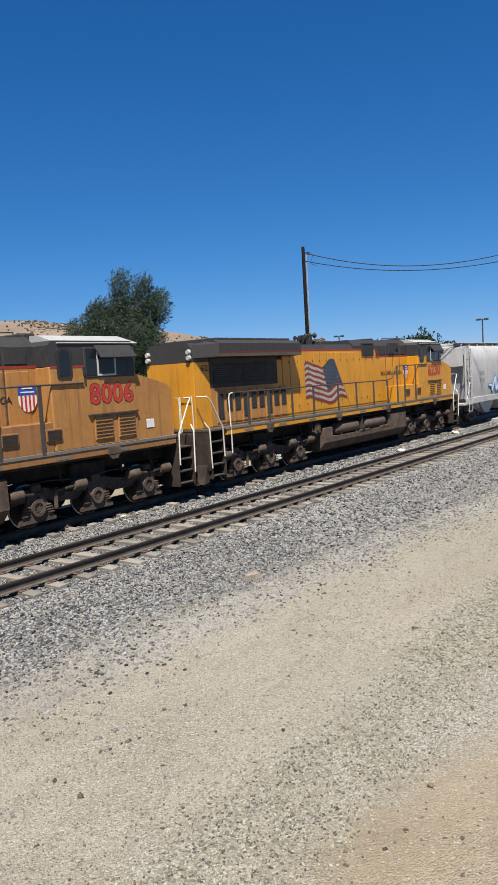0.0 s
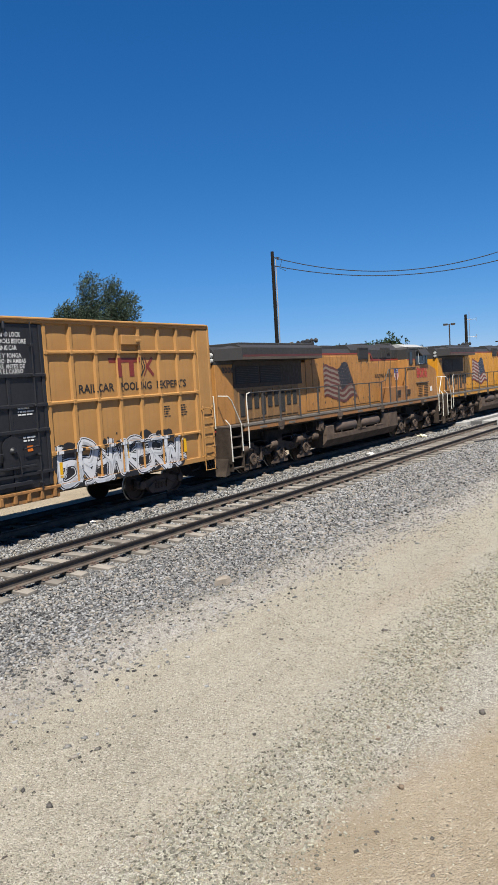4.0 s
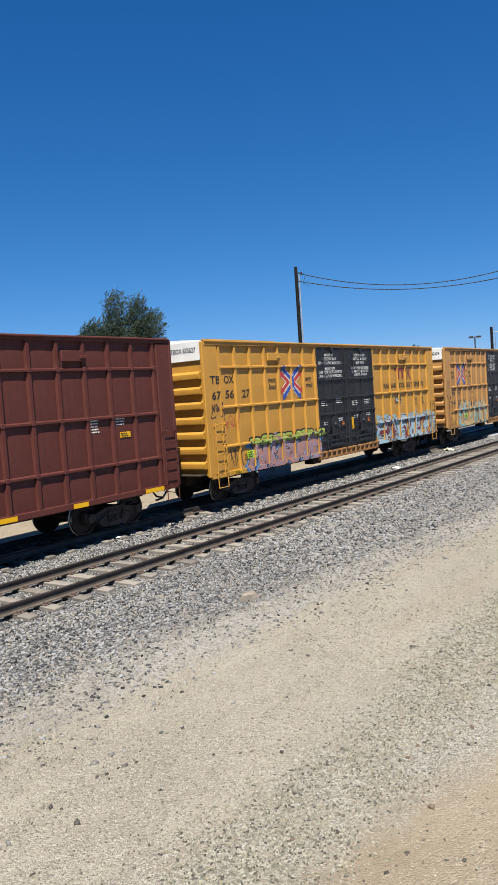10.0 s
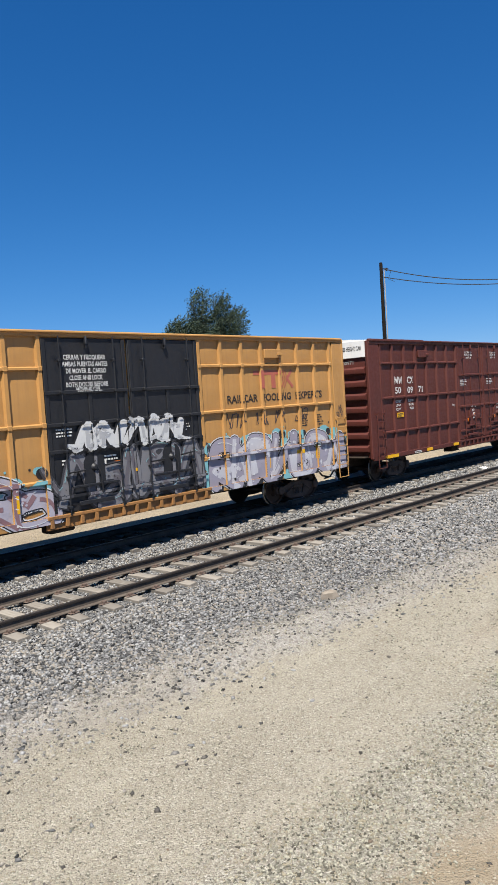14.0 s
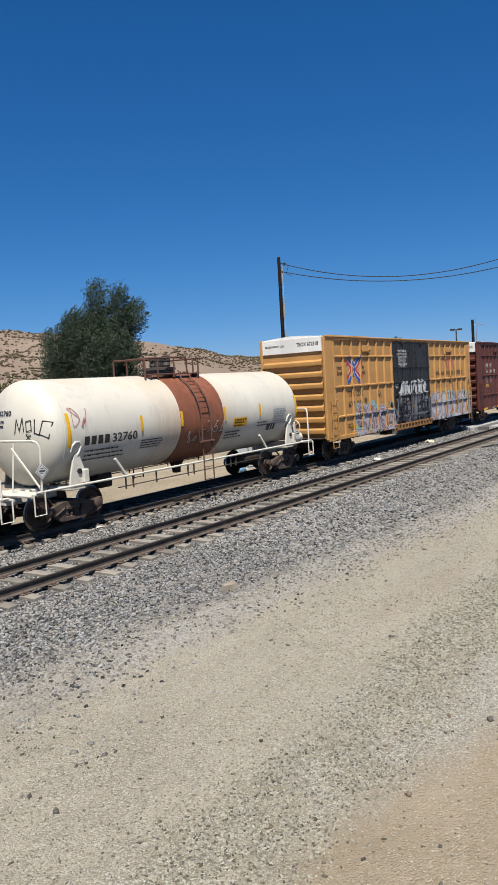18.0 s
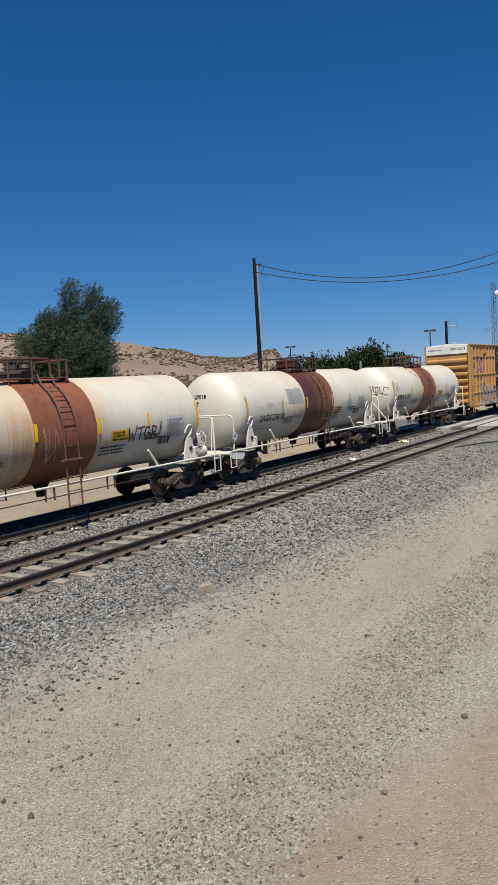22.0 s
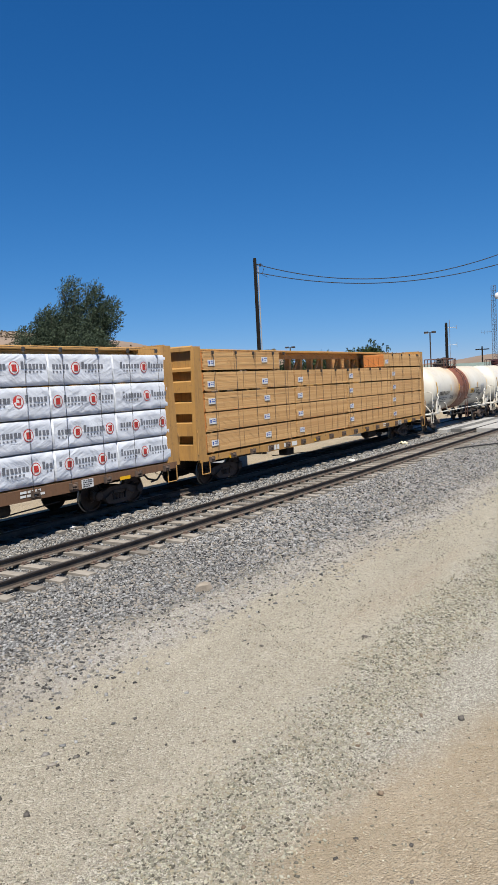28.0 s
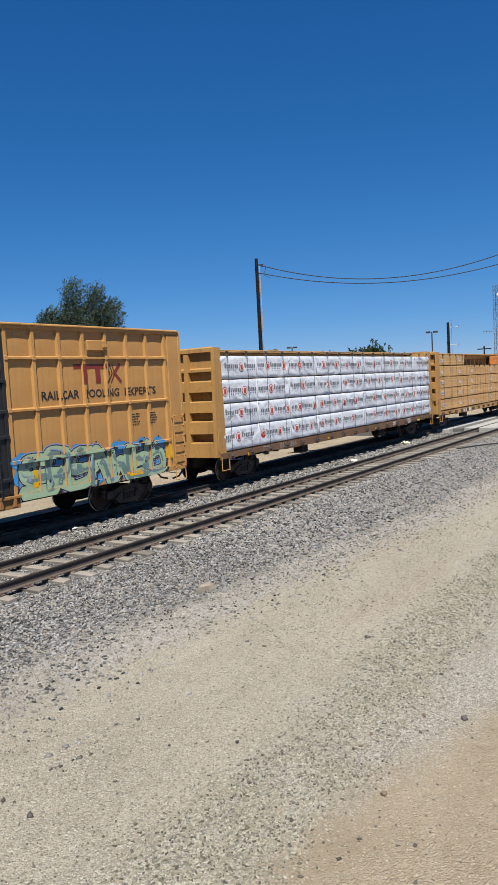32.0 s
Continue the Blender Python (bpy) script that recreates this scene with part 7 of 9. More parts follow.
def tankcar(label, x, coat, band, number, mark, rng, dome="valves", tape=True, band_end=1.13, ladder_x=0.0, rail_x=0.0, num=(0.0, 0.0)):
    car = thing("tank_car", label, "tank car", x, "tank cars")
    white = M[coat]
    prof = [(-6.5, 0.02)]
    for i in range(1, 13):
        t = math.pi / 2 * i / 12
        prof.append((-5.8 - 0.70 * math.cos(t), TR * math.sin(t)))
    full = prof + [(-5.0, TR), (-3.0, TR), (-1.2, TR), (1.2, TR), (3.0, TR), (5.0, TR)] + [(-a, r) for a, r in reversed(prof)]
    g = Geo()
    g.lathe(full, "x", (0, 0, TZ), 56)
    part("shell", g, white, car, "", None, 50)
    for u in (-5.8, 5.8):
        g = Geo()
        g.lathe([(u - 0.02, TR), (u - 0.012, TR + 0.006), (u + 0.012, TR + 0.006), (u + 0.02, TR)], "x", (0, 0, TZ), 56)
        part("weld_seam", g, white, car)
    g = Geo()
    g.lathe([(-1.13, TR), (-1.12, TR + 0.012), (band_end - 0.01, TR + 0.012), (band_end, TR)], "x", (0, 0, TZ), 56)
    part("band", g, M["maroon_streaked" if band == "maroon_band" else band], car, "dirty painted band round the middle", None, 50)
    # saddles over the trucks, with the jacking hook
    for u in (-5.42, 5.42):
        for s in (-1, 1):
            g = Geo()
            pts = [(u - 0.30, 1.02), (u + 0.30, 1.02), (u + 0.28, 1.42), (u + 0.10, 1.86), (u, 1.93), (u - 0.07, 1.88), (u - 0.22, 1.42)]
            g.prism(pts, s * 1.30, s * 1.36)
            g.box(u - 0.3, u + 0.3, min(s * 0.5, s * 1.36), max(s * 0.5, s * 1.36), 0.96, 1.06, 0.02)
            g.tube([(u - 0.20, s * 1.36, 1.98), (u - 0.17, s * 1.40, 2.12), (u - 0.06, s * 1.41, 2.22), (u + 0.08, s * 1.40, 2.22), (u + 0.17, s * 1.38, 2.12), (u + 0.10, s * 1.36, 1.95), (u + 0.02, s * 1.34, 1.86)], 0.035, 8)
            g.box(u + 0.14, u + 0.34, min(s * 1.30, s * 1.44), max(s * 1.30, s * 1.44), 1.12, 1.48, 0.02)
            g.lathe([(s * 1.36, 0.07), (s * 1.40, 0.07)], "y", (u + 0.05, 0, 1.45), 10, 1)
            part("saddle", g, [M["rail_white"], M["dark"]], car)
            g = Geo()
            a = u - math.copysign(1.75, u)
            g.tube([(a, s * 1.42, 1.10), (a - 0.35, s * 1.36, 1.62)], 0.045, 8)
            part("brace", g, M["rail_white"], car)
    # walkway rails along the sides
    for s in (-1, 1):
        g = Geo()
        g.tube([(-6.9, s * 1.45, 1.09), (6.9, s * 1.45, 1.09)], 0.032, 8)
        part("side_pipe", g, M["rail_white"], car)
        g = Geo()
        g.tube([(-4.0, s * 1.40, 0.80), (3.4, s * 1.40, 0.80)], 0.018, 6)
        for u in (-3.7, -3.4, -2.4, -0.9, -0.6, 1.4, 1.7, 3.2):
            part("hanger", Geo().box(u - 0.02, u + 0.02, s * 1.41 - 0.02, s * 1.41 + 0.02, 0.72, 1.08, 0.004), M["rail_dark"], car)
        part("lower_rod", g, M["rail_dark"], car)
        # climbing ladder to the top platform
        g = Geo()
        for u in (-0.24, 0.24):
            pts = [(u, s * 1.56, 0.46), (u, s * 1.56, 2.6)]
            pts += [(u, s * (TR + 0.11) * math.cos(t), TZ + (TR + 0.11) * math.sin(t)) for t in (0.25, 0.5, 0.75, 1.0)]
            pts.append((u, s * 0.72, 4.06))
            g.tube(pts, 0.024, 6)
        for i in range(6):
            z = 0.5 + 0.4 * i
            g.tube([(-0.24, s * 1.56, z), (0.24, s * 1.56, z)], 0.014, 5)
        for t in (0.2, 0.42, 0.64, 0.86):
            g.tube([(-0.24, s * (TR + 0.11) * math.cos(t), TZ + (TR + 0.11) * math.sin(t)), (0.24, s * (TR + 0.11) * math.cos(t), TZ + (TR + 0.11) * math.sin(t))], 0.014, 5)
        g.box(-0.42, 0.30, s * 1.6 - 0.05, s * 1.6 + 0.05, 1.70, 1.76, 0.01)
        part("ladder", g, M["ladder_brown" if dome == "valves" else "rail_brown"], car).location.x = ladder_x
    # top platform, its railing, and the fittings
    g = Geo()
    for y in (-0.56, 0.56):
        g.box(-1.55, 0.9, y - 0.12, y + 0.12, 3.93, 3.97, 0.01)
    for u in (-1.5, -0.4, 0.85):
        g.box(u - 0.03, u + 0.03, -0.70, 0.70, 3.84, 3.94, 0.01)
    part("platform", g, M["rail_brown" if dome == "housing" else "ladder_brown"], car).location.x = rail_x
    for y in (-0.66, 0.66):
        g = Geo()
        g.tube([(-1.75, y, 3.80), (-1.75, y, 4.42), (-1.70, y, 4.45), (-0.2, y, 4.48), (0.22, y, 4.47), (0.28, y, 4.42), (0.29, y, 3.95)], 0.03, 8)
        g.tube([(0.62, y, 3.95), (0.62, y, 4.45), (0.9, y, 4.44), (0.9, y, 3.84)], 0.028, 8)
        for u in (-1.15, -0.35):
            g.tube([(u, y, 3.80), (u, y, 4.46)], 0.026, 6)
        part("railing", g, M["rail_brown" if dome == "housing" else "ladder_brown"], car).location.x = rail_x
    for u in (-1.75, 0.9):
        g = Geo()
        g.tube([(u, -0.66, 4.44), (u, 0.66, 4.44)], 0.028, 6)
        part("railing", g, M["rail_brown" if dome == "housing" else "ladder_brown"], car).location.x = rail_x
    g = Geo()
    if dome == "valves":
        g.lathe([(3.80, 0.5), (4.08, 0.5), (4.10, 0.56), (4.17, 0.56), (4.19, 0.45), (4.22, 0.0)], "z", (-0.35, 0, 0), 20)
        for a, b, r, z in ((-0.55, -0.15, 0.12, 4.5), (-0.2, -0.2, 0.15, 4.55), (-0.45, 0.15, 0.13, 4.5), (-0.1, 0.15, 0.10, 4.42)):
            g.lathe([(4.15, r * 0.6), (4.25, r), (4.38, r * 0.8), (4.40, r), (z, r), (z + 0.04, 0.0)], "z", (a, b, 0), 12)
            g.tube([(a - 0.15, b - 0.1, z - 0.05), (a + 0.18, b + 0.05, z - 0.05)], 0.03, 6)
        part("valve_cluster", g, M["rail_dark"], car, "dark rusty valve cluster")
    else:
        g.lathe([(3.80, 0.62), (3.96, 0.62), (3.98, 0.44), (4.05, 0.40), (4.08, 0.47), (4.30, 0.48), (4.32, 0.51), (4.37, 0.51), (4.40, 0.44), (4.43, 0.0)], "z", (0.1, 0, 0), 24)
        part("protective_housing", g, M["housing_maroon"], car, "dark red cylindrical housing")
    # ends: platform, hoops, brake gear
    for s in (-1, 1):
        g = Geo()
        g.box(min(s * 5.3, s * 7.0), max(s * 5.3, s * 7.0), -0.35, 0.35, 0.72, 1.04, 0.03)
        g.box(min(s * 6.6, s * 7.05), max(s * 6.6, s * 7.05), -1.42, 1.42, 1.02, 1.07, 0.01)
        g.tube([(s * 7.05, -1.45, 1.02), (s * 7.05, 1.45, 1.02)], 0.04, 6)
        part("end_platform", g, M["rail_white"], car)
        g = Geo()
        g.tube([(s * 6.72, -1.45, 1.05), (s * 6.70, -1.45, 2.22), (s * 6.74, -1.40, 2.34), (s * 6.78, -1.30, 2.38), (s * 6.85, 1.30, 2.38), (s * 6.74, 1.40, 2.34), (s * 6.72, 1.45, 1.05)], 0.03, 8)
        g.tube([(s * 6.95, -0.6, 1.05), (s * 6.80, -0.6, 2.36)], 0.022, 6)
        g.tube([(s * 6.95, 0.6, 1.05), (s * 6.80, 0.6, 2.36)], 0.022, 6)
        if tape and s < 0:
            g.tube([(s * 6.84, -0.55, 2.20), (s * 6.65, -1.40, 1.08)], 0.03, 6)
        part("end_railing", g, M["rail_white"], car)
        for y in (-1.47, 1.47):
            g = Geo()
            g.tube([(s * 6.65, y, 1.08), (s * 6.65, y, 0.52), (s * 7.0, y, 0.52), (s * 7.0, y, 1.05)], 0.022, 6)
            part("stirrup_step", g, M["rail_white"], car)
    g = Geo()
    g.lathe([(1.06 - 0.42, 0.0), (0.66, 0.14), (0.86, 0.16), (1.10, 0.3)], "z", (0.2, 0, 0), 12)
    part("air_reservoir", Geo().lathe([(5.72, 0.0), (5.75, 0.14), (5.80, 0.20), (6.48, 0.20), (6.53, 0.14), (6.56, 0.0)], "x", (0, -1.12, 1.27), 16), M["rail_white"], car, "cream air reservoir")
    part("outlet_valve", g, M["under"], car)
    part("brake_valve", Geo().box(-3.9, -3.3, -0.5, 0.5, 0.72, 1.15, 0.04), M["under"], car)
    part("brake_cylinder", Geo().lathe([(-0.6, 0.0), (-0.55, 0.2), (0.5, 0.2), (0.55, 0.0)], "x", (3.5, -0.75, 0.80), 12), M["under"], car)
    # markings
    p = []
    if mark:
        p += words(mark, -4.52 + num[0], 2.10 + num[1], 0.24, 0.84, 1)
    else:
        for i in range(4):
            p.append(rect(-5.15 + 0.25 * i, -4.97 + 0.25 * i, 2.10, 2.34, 1))
    p += words(number, (-3.64 if mark else -4.10) + num[0], 2.10 + num[1], 0.24, 0.96 if mark else 1.0, 1)
    inks = [M["black_ink"], M["grey_ink"], M["white_ink"], M["panel_ink"]]
    flat("car_number", wrap_round(p), inks, car, "black stencilled number")
    p = []
    p += bars((-4.9 if mark else -5.1) + num[0], 1.90 + num[1], 2 if mark else 3, 1.8, 0.045, 0.13, rng, 1, 1 if mark else 0)
    p += bars(-2.9, 2.0, 4, 1.0, 0.035, 0.08, rng, 1) + bars(1.3, 1.85, 3, 1.1, 0.05, 0.11, rng, 1)
    flat("data_stencils", wrap_round(p), inks, car, "small black stencilled data")
    p = bars(3.2, 2.05, 2, 0.9, 0.05, 0.11, rng, 1) + bars(4.25, 2.46, 7, 0.9, 0.05, 0.085, rng, 1, 1)
    p += [rect(3.9, 4.45, 1.72, 1.98, 1), rect(4.22, 5.15, 1.9, 2.60, 0, 3)]
    p += [rect(4.1, 4.14, 1.75, 1.95, 2, 2), rect(4.25, 4.29, 1.75, 1.95, 2, 2)]
    flat("data_panel", wrap_round(p), inks, car, "grey data panel and black plate")
    y0 = [(-5.75, 2.1, 0.11, 0.9), (-2.97 + num[0] * 0.6, 2.3, 0.10, 0.45), (-1.14 - num[0] * 0.5, 2.3, 0.11, 0.46), (1.14 + (band_end - 1.13) * 0.45, 2.3, 0.11, 0.46), (3.28, 2.3, 0.10, 0.45), (5.78, 2.15, 0.11, 0.85)]
    strip = M["reflector"] if tape else plain("faded_reflective_tape", (0.42, 0.27, 0.08))
    for a, z, w, hh in y0:
        flat("reflector", wrap_round([rect(a, a + w, z, z + hh, 3)]), [strip], car, "yellow reflective strip")
    flat("notice", wrap_round([rect(1.7, 2.5, 2.02 + num[1] * 1.2, 2.34 + num[1] * 1.2, 1)] + bars(1.76, 2.25 + num[1] * 1.2, 3, 0.75, 0.05, 0.10, rng, 2, 1)), [M["reflector"] if tape else plain("faded_orange_notice", (0.58, 0.33, 0.14)), M["black_ink"]], car, "emergency notice panel")
    # plates hung on the saddles
    for u, z in ((-6.72, 1.62), (5.78, 1.46)):
        pts = [([(q[0], -1.50 - 0.003 * k, q[1]) for q in poly], slot) for poly, k, slot in diamond(u, z, 0.21)]
        flat("hazard_placard", pts, [M["white_ink"], M["black_ink"]], car, "white diamond hazard placard")
    # hand brake on the end that faces forward
    g = Geo()
    wheel = [(6.98, -0.62 + 0.30 * math.cos(t), 1.62 + 0.30 * math.sin(t)) for t in (math.pi * j / 10 for j in range(21))]
    g.tube(wheel, 0.018, 6)
    for j in range(0, 20, 4):
        g.tube([(6.92, -0.62, 1.62), wheel[j]], 0.012, 5)
    g.lathe([(6.72, 0.05), (6.98, 0.05)], "x", (0, -0.62, 1.62), 10)
    g.box(6.66, 6.86, -0.80, -0.44, 1.40, 1.84, 0.03)
    part("brake_wheel", g, M["rail_white"], car, "rusty white hand-brake wheel")
    # lettering on the rounded end
    p = (words(mark, -0.85, 3.02, 0.13, 0.42) if mark else [rect(-0.85 + 0.11 * i, -0.77 + 0.11 * i, 3.02, 3.15) for i in range(4)])
    p += words(number, -0.36, 3.02, 0.13, 0.52) + bars(-0.8, 2.84, 2, 0.75, 0.05, 0.12, rng)
    res = []
    for q, _, slot in p:
        res.append(([(-5.8 - 0.715 * math.sqrt(max(0.0, 1 - (a * a + (b - TZ) ** 2) / (TR * TR))) - 0.004, -a, b) for a, b in q], slot))
    flat("end_stencils", res, [M["black_ink"]], car)
    couplers(car, 6.83)
    truck(car, -5.42)
    truck(car, 5.42)
    return car


def tank_cars():
    rng = random.Random(31)
    a = tankcar("white tank car with a clean brown band", -92.98, "tank_white", "brown_band", "32760", "", rng)
    flat("marker_tags", wrap_round(scrawl(-5.6, 2.62, 0.6, 0.5, 71, 0.02, 1, 1, 2) + scrawl(0.2, 2.0, 0.9, 0.35, 72, 0.03, 3, 2) + scrawl(-0.8, 1.75, 0.8, 0.35, 73, 0.025, 3, 2)), [ink((0.02, 0.02, 0.02)), ink((0.50, 0.18, 0.16)), ink((0.62, 0.52, 0.45))], a, "thin marker scrawls")
    tag = stroke([(0.30, 2.55), (0.36, 2.92), (0.46, 2.62), (0.55, 2.95), (0.60, 2.60)], 0.025, 0, 0) + stroke([(0.68, 2.6), (0.66, 2.85), (0.80, 2.88), (0.82, 2.62), (0.68, 2.6)], 0.025, 0, 0) + stroke([(0.90, 2.9), (0.90, 2.55), (1.02, 2.5), (1.1, 2.85), (1.3, 2.8), (1.22, 2.4), (1.0, 2.52)], 0.025, 0, 0) + stroke([(0.62, 2.35), (0.8, 2.5), (0.66, 2.52), (0.82, 2.32)], 0.02, 0, 0)
    pts = [([(-5.8 - 0.715 * math.sqrt(max(0.0, 1 - (a_ * a_ + (b_ - TZ) ** 2) / (TR * TR))) - 0.008, -a_, b_) for a_, b_ in q], 0) for q, _, _ in tag]
    flat("marker_tags", pts, [ink((0.02, 0.02, 0.02))], a, "black marker tag")
    rng = random.Random(32)
    b = tankcar("older white tank car with a maroon band", -107.63, "tank_white", "maroon_band", "27018", "EAGX", rng, "housing", False, 1.58, 0.52, 0.58, (-0.2, -0.12))
    flat("marker_tags", wrap_round(scrawl(-5.0, 2.42, 1.5, 0.14, 75, 0.006, 1, 0) + scrawl(-2.2, 2.0, 1.0, 0.3, 76, 0.022, 1, 1) + scrawl(3.0, 2.2, 0.5, 0.25, 77, 0.03, 1, 1)), [ink((0.25, 0.26, 0.28)), ink((0.33, 0.47, 0.52))], b, "faint marker scrawls")
    dashes = random.Random(34)
    for a, z, w, hh, k in ((-2.55, 2.55, 1.25, 0.62, 26), (-4.5, 2.42, 1.7, 0.16, 22), (2.3, 2.0, 1.0, 0.35, 14), (-2.6, 1.85, 1.2, 0.4, 18)):
        q = [rect(a, a + w, z, z + hh, 0, 0)] if k == 26 else []
        for _ in range(k):
            u, v, d = a + w * dashes.random(), z + hh * dashes.random(), dashes.uniform(0.03, 0.13)
            q.append(([(u, v), (u + 0.012, v), (u + 0.03, v + d), (u + 0.012, v + d)], 1, 1))
        flat("peeling_patch", wrap_round(q), [ink((0.36, 0.365, 0.36)), ink((0.17, 0.17, 0.18))], b, "peeling pale grey paint patch")
    rng = random.Random(33)
    c = tankcar("white tank car with rust streaks beside its brown band", -122.28, "tank_stained", "brown_band", "60957", "", rng)
    flat("marker_tags", wrap_round(scrawl(-0.9, 1.7, 0.6, 0.9, 80, 0.02, 3, 1)), [ink((0.02, 0.02, 0.02)), ink((0.45, 0.36, 0.32))], c, "faint chalk scrawl")
    letters = (((0.0, 0.95), (0.05, 0.05), (0.17, 0.55), (0.24, 0.02), (0.36, 1.0)), ((0.40, 0.85), (0.72, 0.92)), ((0.56, 0.88), (0.52, 0.05)), ((0.96, 0.85), (0.80, 0.88), (0.72, 0.40), (0.80, 0.08), (0.98, 0.12), (1.0, 0.45), (0.86, 0.42)), ((1.08, 0.02), (1.10, 0.92), (1.28, 0.82), (1.26, 0.52), (1.10, 0.46), (1.36, 0.0)), ((1.52, 1.15), (1.46, 0.32)), ((1.44, 0.10), (1.45, 0.04)))
    tag = []
    for line in letters:
        tag += stroke([(2.42 + u * 0.98, 1.97 + w * 0.42) for u, w in line], 0.05, 4, 0)
    flat("marker_tag", wrap_round(tag), [ink((0.02, 0.02, 0.02))], c, "black marker tag WTGR!")


# ---- centre-beam flat cars and their loads ----
LOADS = []


def centerbeam(x, label, rng, sill, mark=""):
    car = thing("centerbeam_flatcar", label, "flat car", x, "freight cars")
    y = M["beam_yellow"]
    g = Geo()
    g.box(-11.0, 11.0, -1.50, 1.50, 0.98, 1.12, 0.02)
    part("deck", g, y, car)
    for s in (-1, 1):
        g = Geo()
        g.prism([(-11.1, 1.12), (-11.1, 0.92), (-7.8, 0.91), (-6.6, 0.82), (6.6, 0.82), (7.8, 0.91), (11.1, 0.92), (11.1, 1.12)], s * 1.50, s * 1.58)
        part("side_sill", g, M[sill], car)
        for i in range(17):
            u = -10.5 + i * 1.3125
            g = Geo()
            g.lathe([(-0.09, 0.05), (0.09, 0.05)], "x", (u, s * 1.63, 0.98), 8)
            for k in (-0.1, 0.1):
                g.box(u + k - 0.018, u + k + 0.018, s * 1.63 - 0.06, s * 1.63 + 0.06, 0.88, 1.07, 0.008)
            g.tube([(u - 0.12, s * 1.66, 0.93), (u + 0.15, s * 1.66, 0.88)], 0.016, 5)
            part("winch", g, M["truck"], car)
    # end bulkheads: deep shelves between two corner posts
    for s in (-1, 1):
        for yy in (-1.50, 1.50):
            g = Geo()
            g.prism([(s * 10.69, 1.0), (s * 11.28, 1.0), (s * 11.12, 4.78), (s * 10.76, 4.78)], yy - 0.07, yy + 0.07)
            part("corner_post", g, y, car)
        g = Geo()
        g.box(min(s * 10.93, s * 10.98), max(s * 10.93, s * 10.98), -1.48, 1.48, 1.0, 4.76, 0.008)
        part("bulkhead", g, y, car)
        for za, zb in ((1.0, 1.50), (1.82, 2.24), (2.56, 2.92), (3.27, 3.62), (3.97, 4.06), (4.64, 4.77)):
            g = Geo()
            d, e = 0.29 - 0.042 * (za - 1), 0.29 - 0.042 * (zb - 1)
            g.prism([(s * 10.98, za + 0.02), (s * (10.98 + d), za), (s * (10.98 + e), zb), (s * 10.98, zb + 0.05)], -1.43, 1.43)
            part("bulkhead_rib", g, y, car)
        for yy in (-0.35, 0.35):
            part("stiffener", Geo().prism([(s * 10.98, 1.0), (s * 11.285, 1.0), (s * 11.14, 4.6), (s * 10.98, 4.6)], yy - 0.09, yy + 0.09), y, car)
        lad = ladder_geo(-1.35, -0.95, 0, 0.95, 2.5, 5)
        ob = part("end_ladder", lad, M["truck"], car)
        ob.matrix_basis = pose(s * 11.30, 0, 0, 0, 0, -90 if s < 0 else 90)
        for yy in (-1.6, 1.6):
            g = Geo()
            g.tube([(s * 11.05, yy, 1.0), (s * 11.05, yy, 0.52), (s * 10.6, yy, 0.52), (s * 10.6, yy, 0.9)], 0.02, 6)
            g.tube([(s * 11.2, yy, 1.2), (s * 11.22, yy * 1.02, 1.9), (s * 11.2, yy, 2.0)], 0.015, 5)
            part("grab_iron", g, y, car)
    # the centre beam: top chord, posts and diagonal truss
    g = Geo()
    g.box(-11.0, 11.0, -0.42, 0.42, 4.70, 4.80, 0.02)
    g.box(-11.0, 11.0, -0.06, 0.06, 4.45, 4.70, 0.01)
    part("top_chord", g, y, car)
    for i in range(21):
        u = -10.4 + i * 1.04
        g = Geo()
        g.prism([(u - 0.16, 1.1), (u + 0.16, 1.1), (u + 0.09, 4.45), (u - 0.09, 4.45)], -0.13, 0.13)
        part("beam_post", g, y, car)
        if i % 2 == 0 and i < 20:
            g = Geo()
            g.prism([(u + 0.1, 3.5), (u + 0.22, 3.5), (u + 0.98, 4.42), (u + 0.84, 4.42)], -0.04, 0.04)
            part("truss_diagonal", g, y, car)
    g = Geo()
    g.box(-11.0, 11.0, -0.3, 0.3, 0.62, 1.0, 0.02)
    for u in (-7, -3.5, 0, 3.5, 7):
        g.box(u - 0.1, u + 0.1, -1.45, 1.45, 0.78, 1.0, 0.02)
    g.lathe([(-0.6, 0.0), (-0.55, 0.2), (0.5, 0.2), (0.55, 0.0)], "x", (4.3, -1.0, 0.62), 12)
    g.box(-4.6, -4.0, -1.2, -0.8, 0.45, 0.85, 0.03)
    g.tube([(-6.2, -1.45, 0.62), (-3.0, -1.45, 0.45), (2.5, -1.45, 0.45), (6.2, -1.45, 0.62)], 0.02, 6)
    part("underframe", g, M["under"], car)
    couplers(car, 11.45)
    truck(car, -8.9)
    truck(car, 8.9)
    side = Side(1.58)
    p = [rect(6.9, 7.35, 0.86, 1.10, 1, 0)] + bars(6.95, 1.05, 4, 0.38, 0.03, 0.055, rng, 2, 1)
    p += bars(4.8, 1.02, 2, 0.9, 0.06, 0.1, rng, 1, 0)
    if mark:
        p += words(mark, -8.32, 0.915, 0.18, 0.62, 1, 2) + words("862", -7.02, 0.91, 0.18, 0.52, 1, 2) + words("386", -6.22, 0.90, 0.18, 0.52, 1, 2)
    else:
        for i in range(4):
            p.append(rect(-6.7 + 0.22 * i, -6.54 + 0.22 * i, 0.86, 1.05, 1, 0))
        p += bars(-5.5, 0.88, 1, 1.1, 0.17, 0.2, rng, 1, 0)
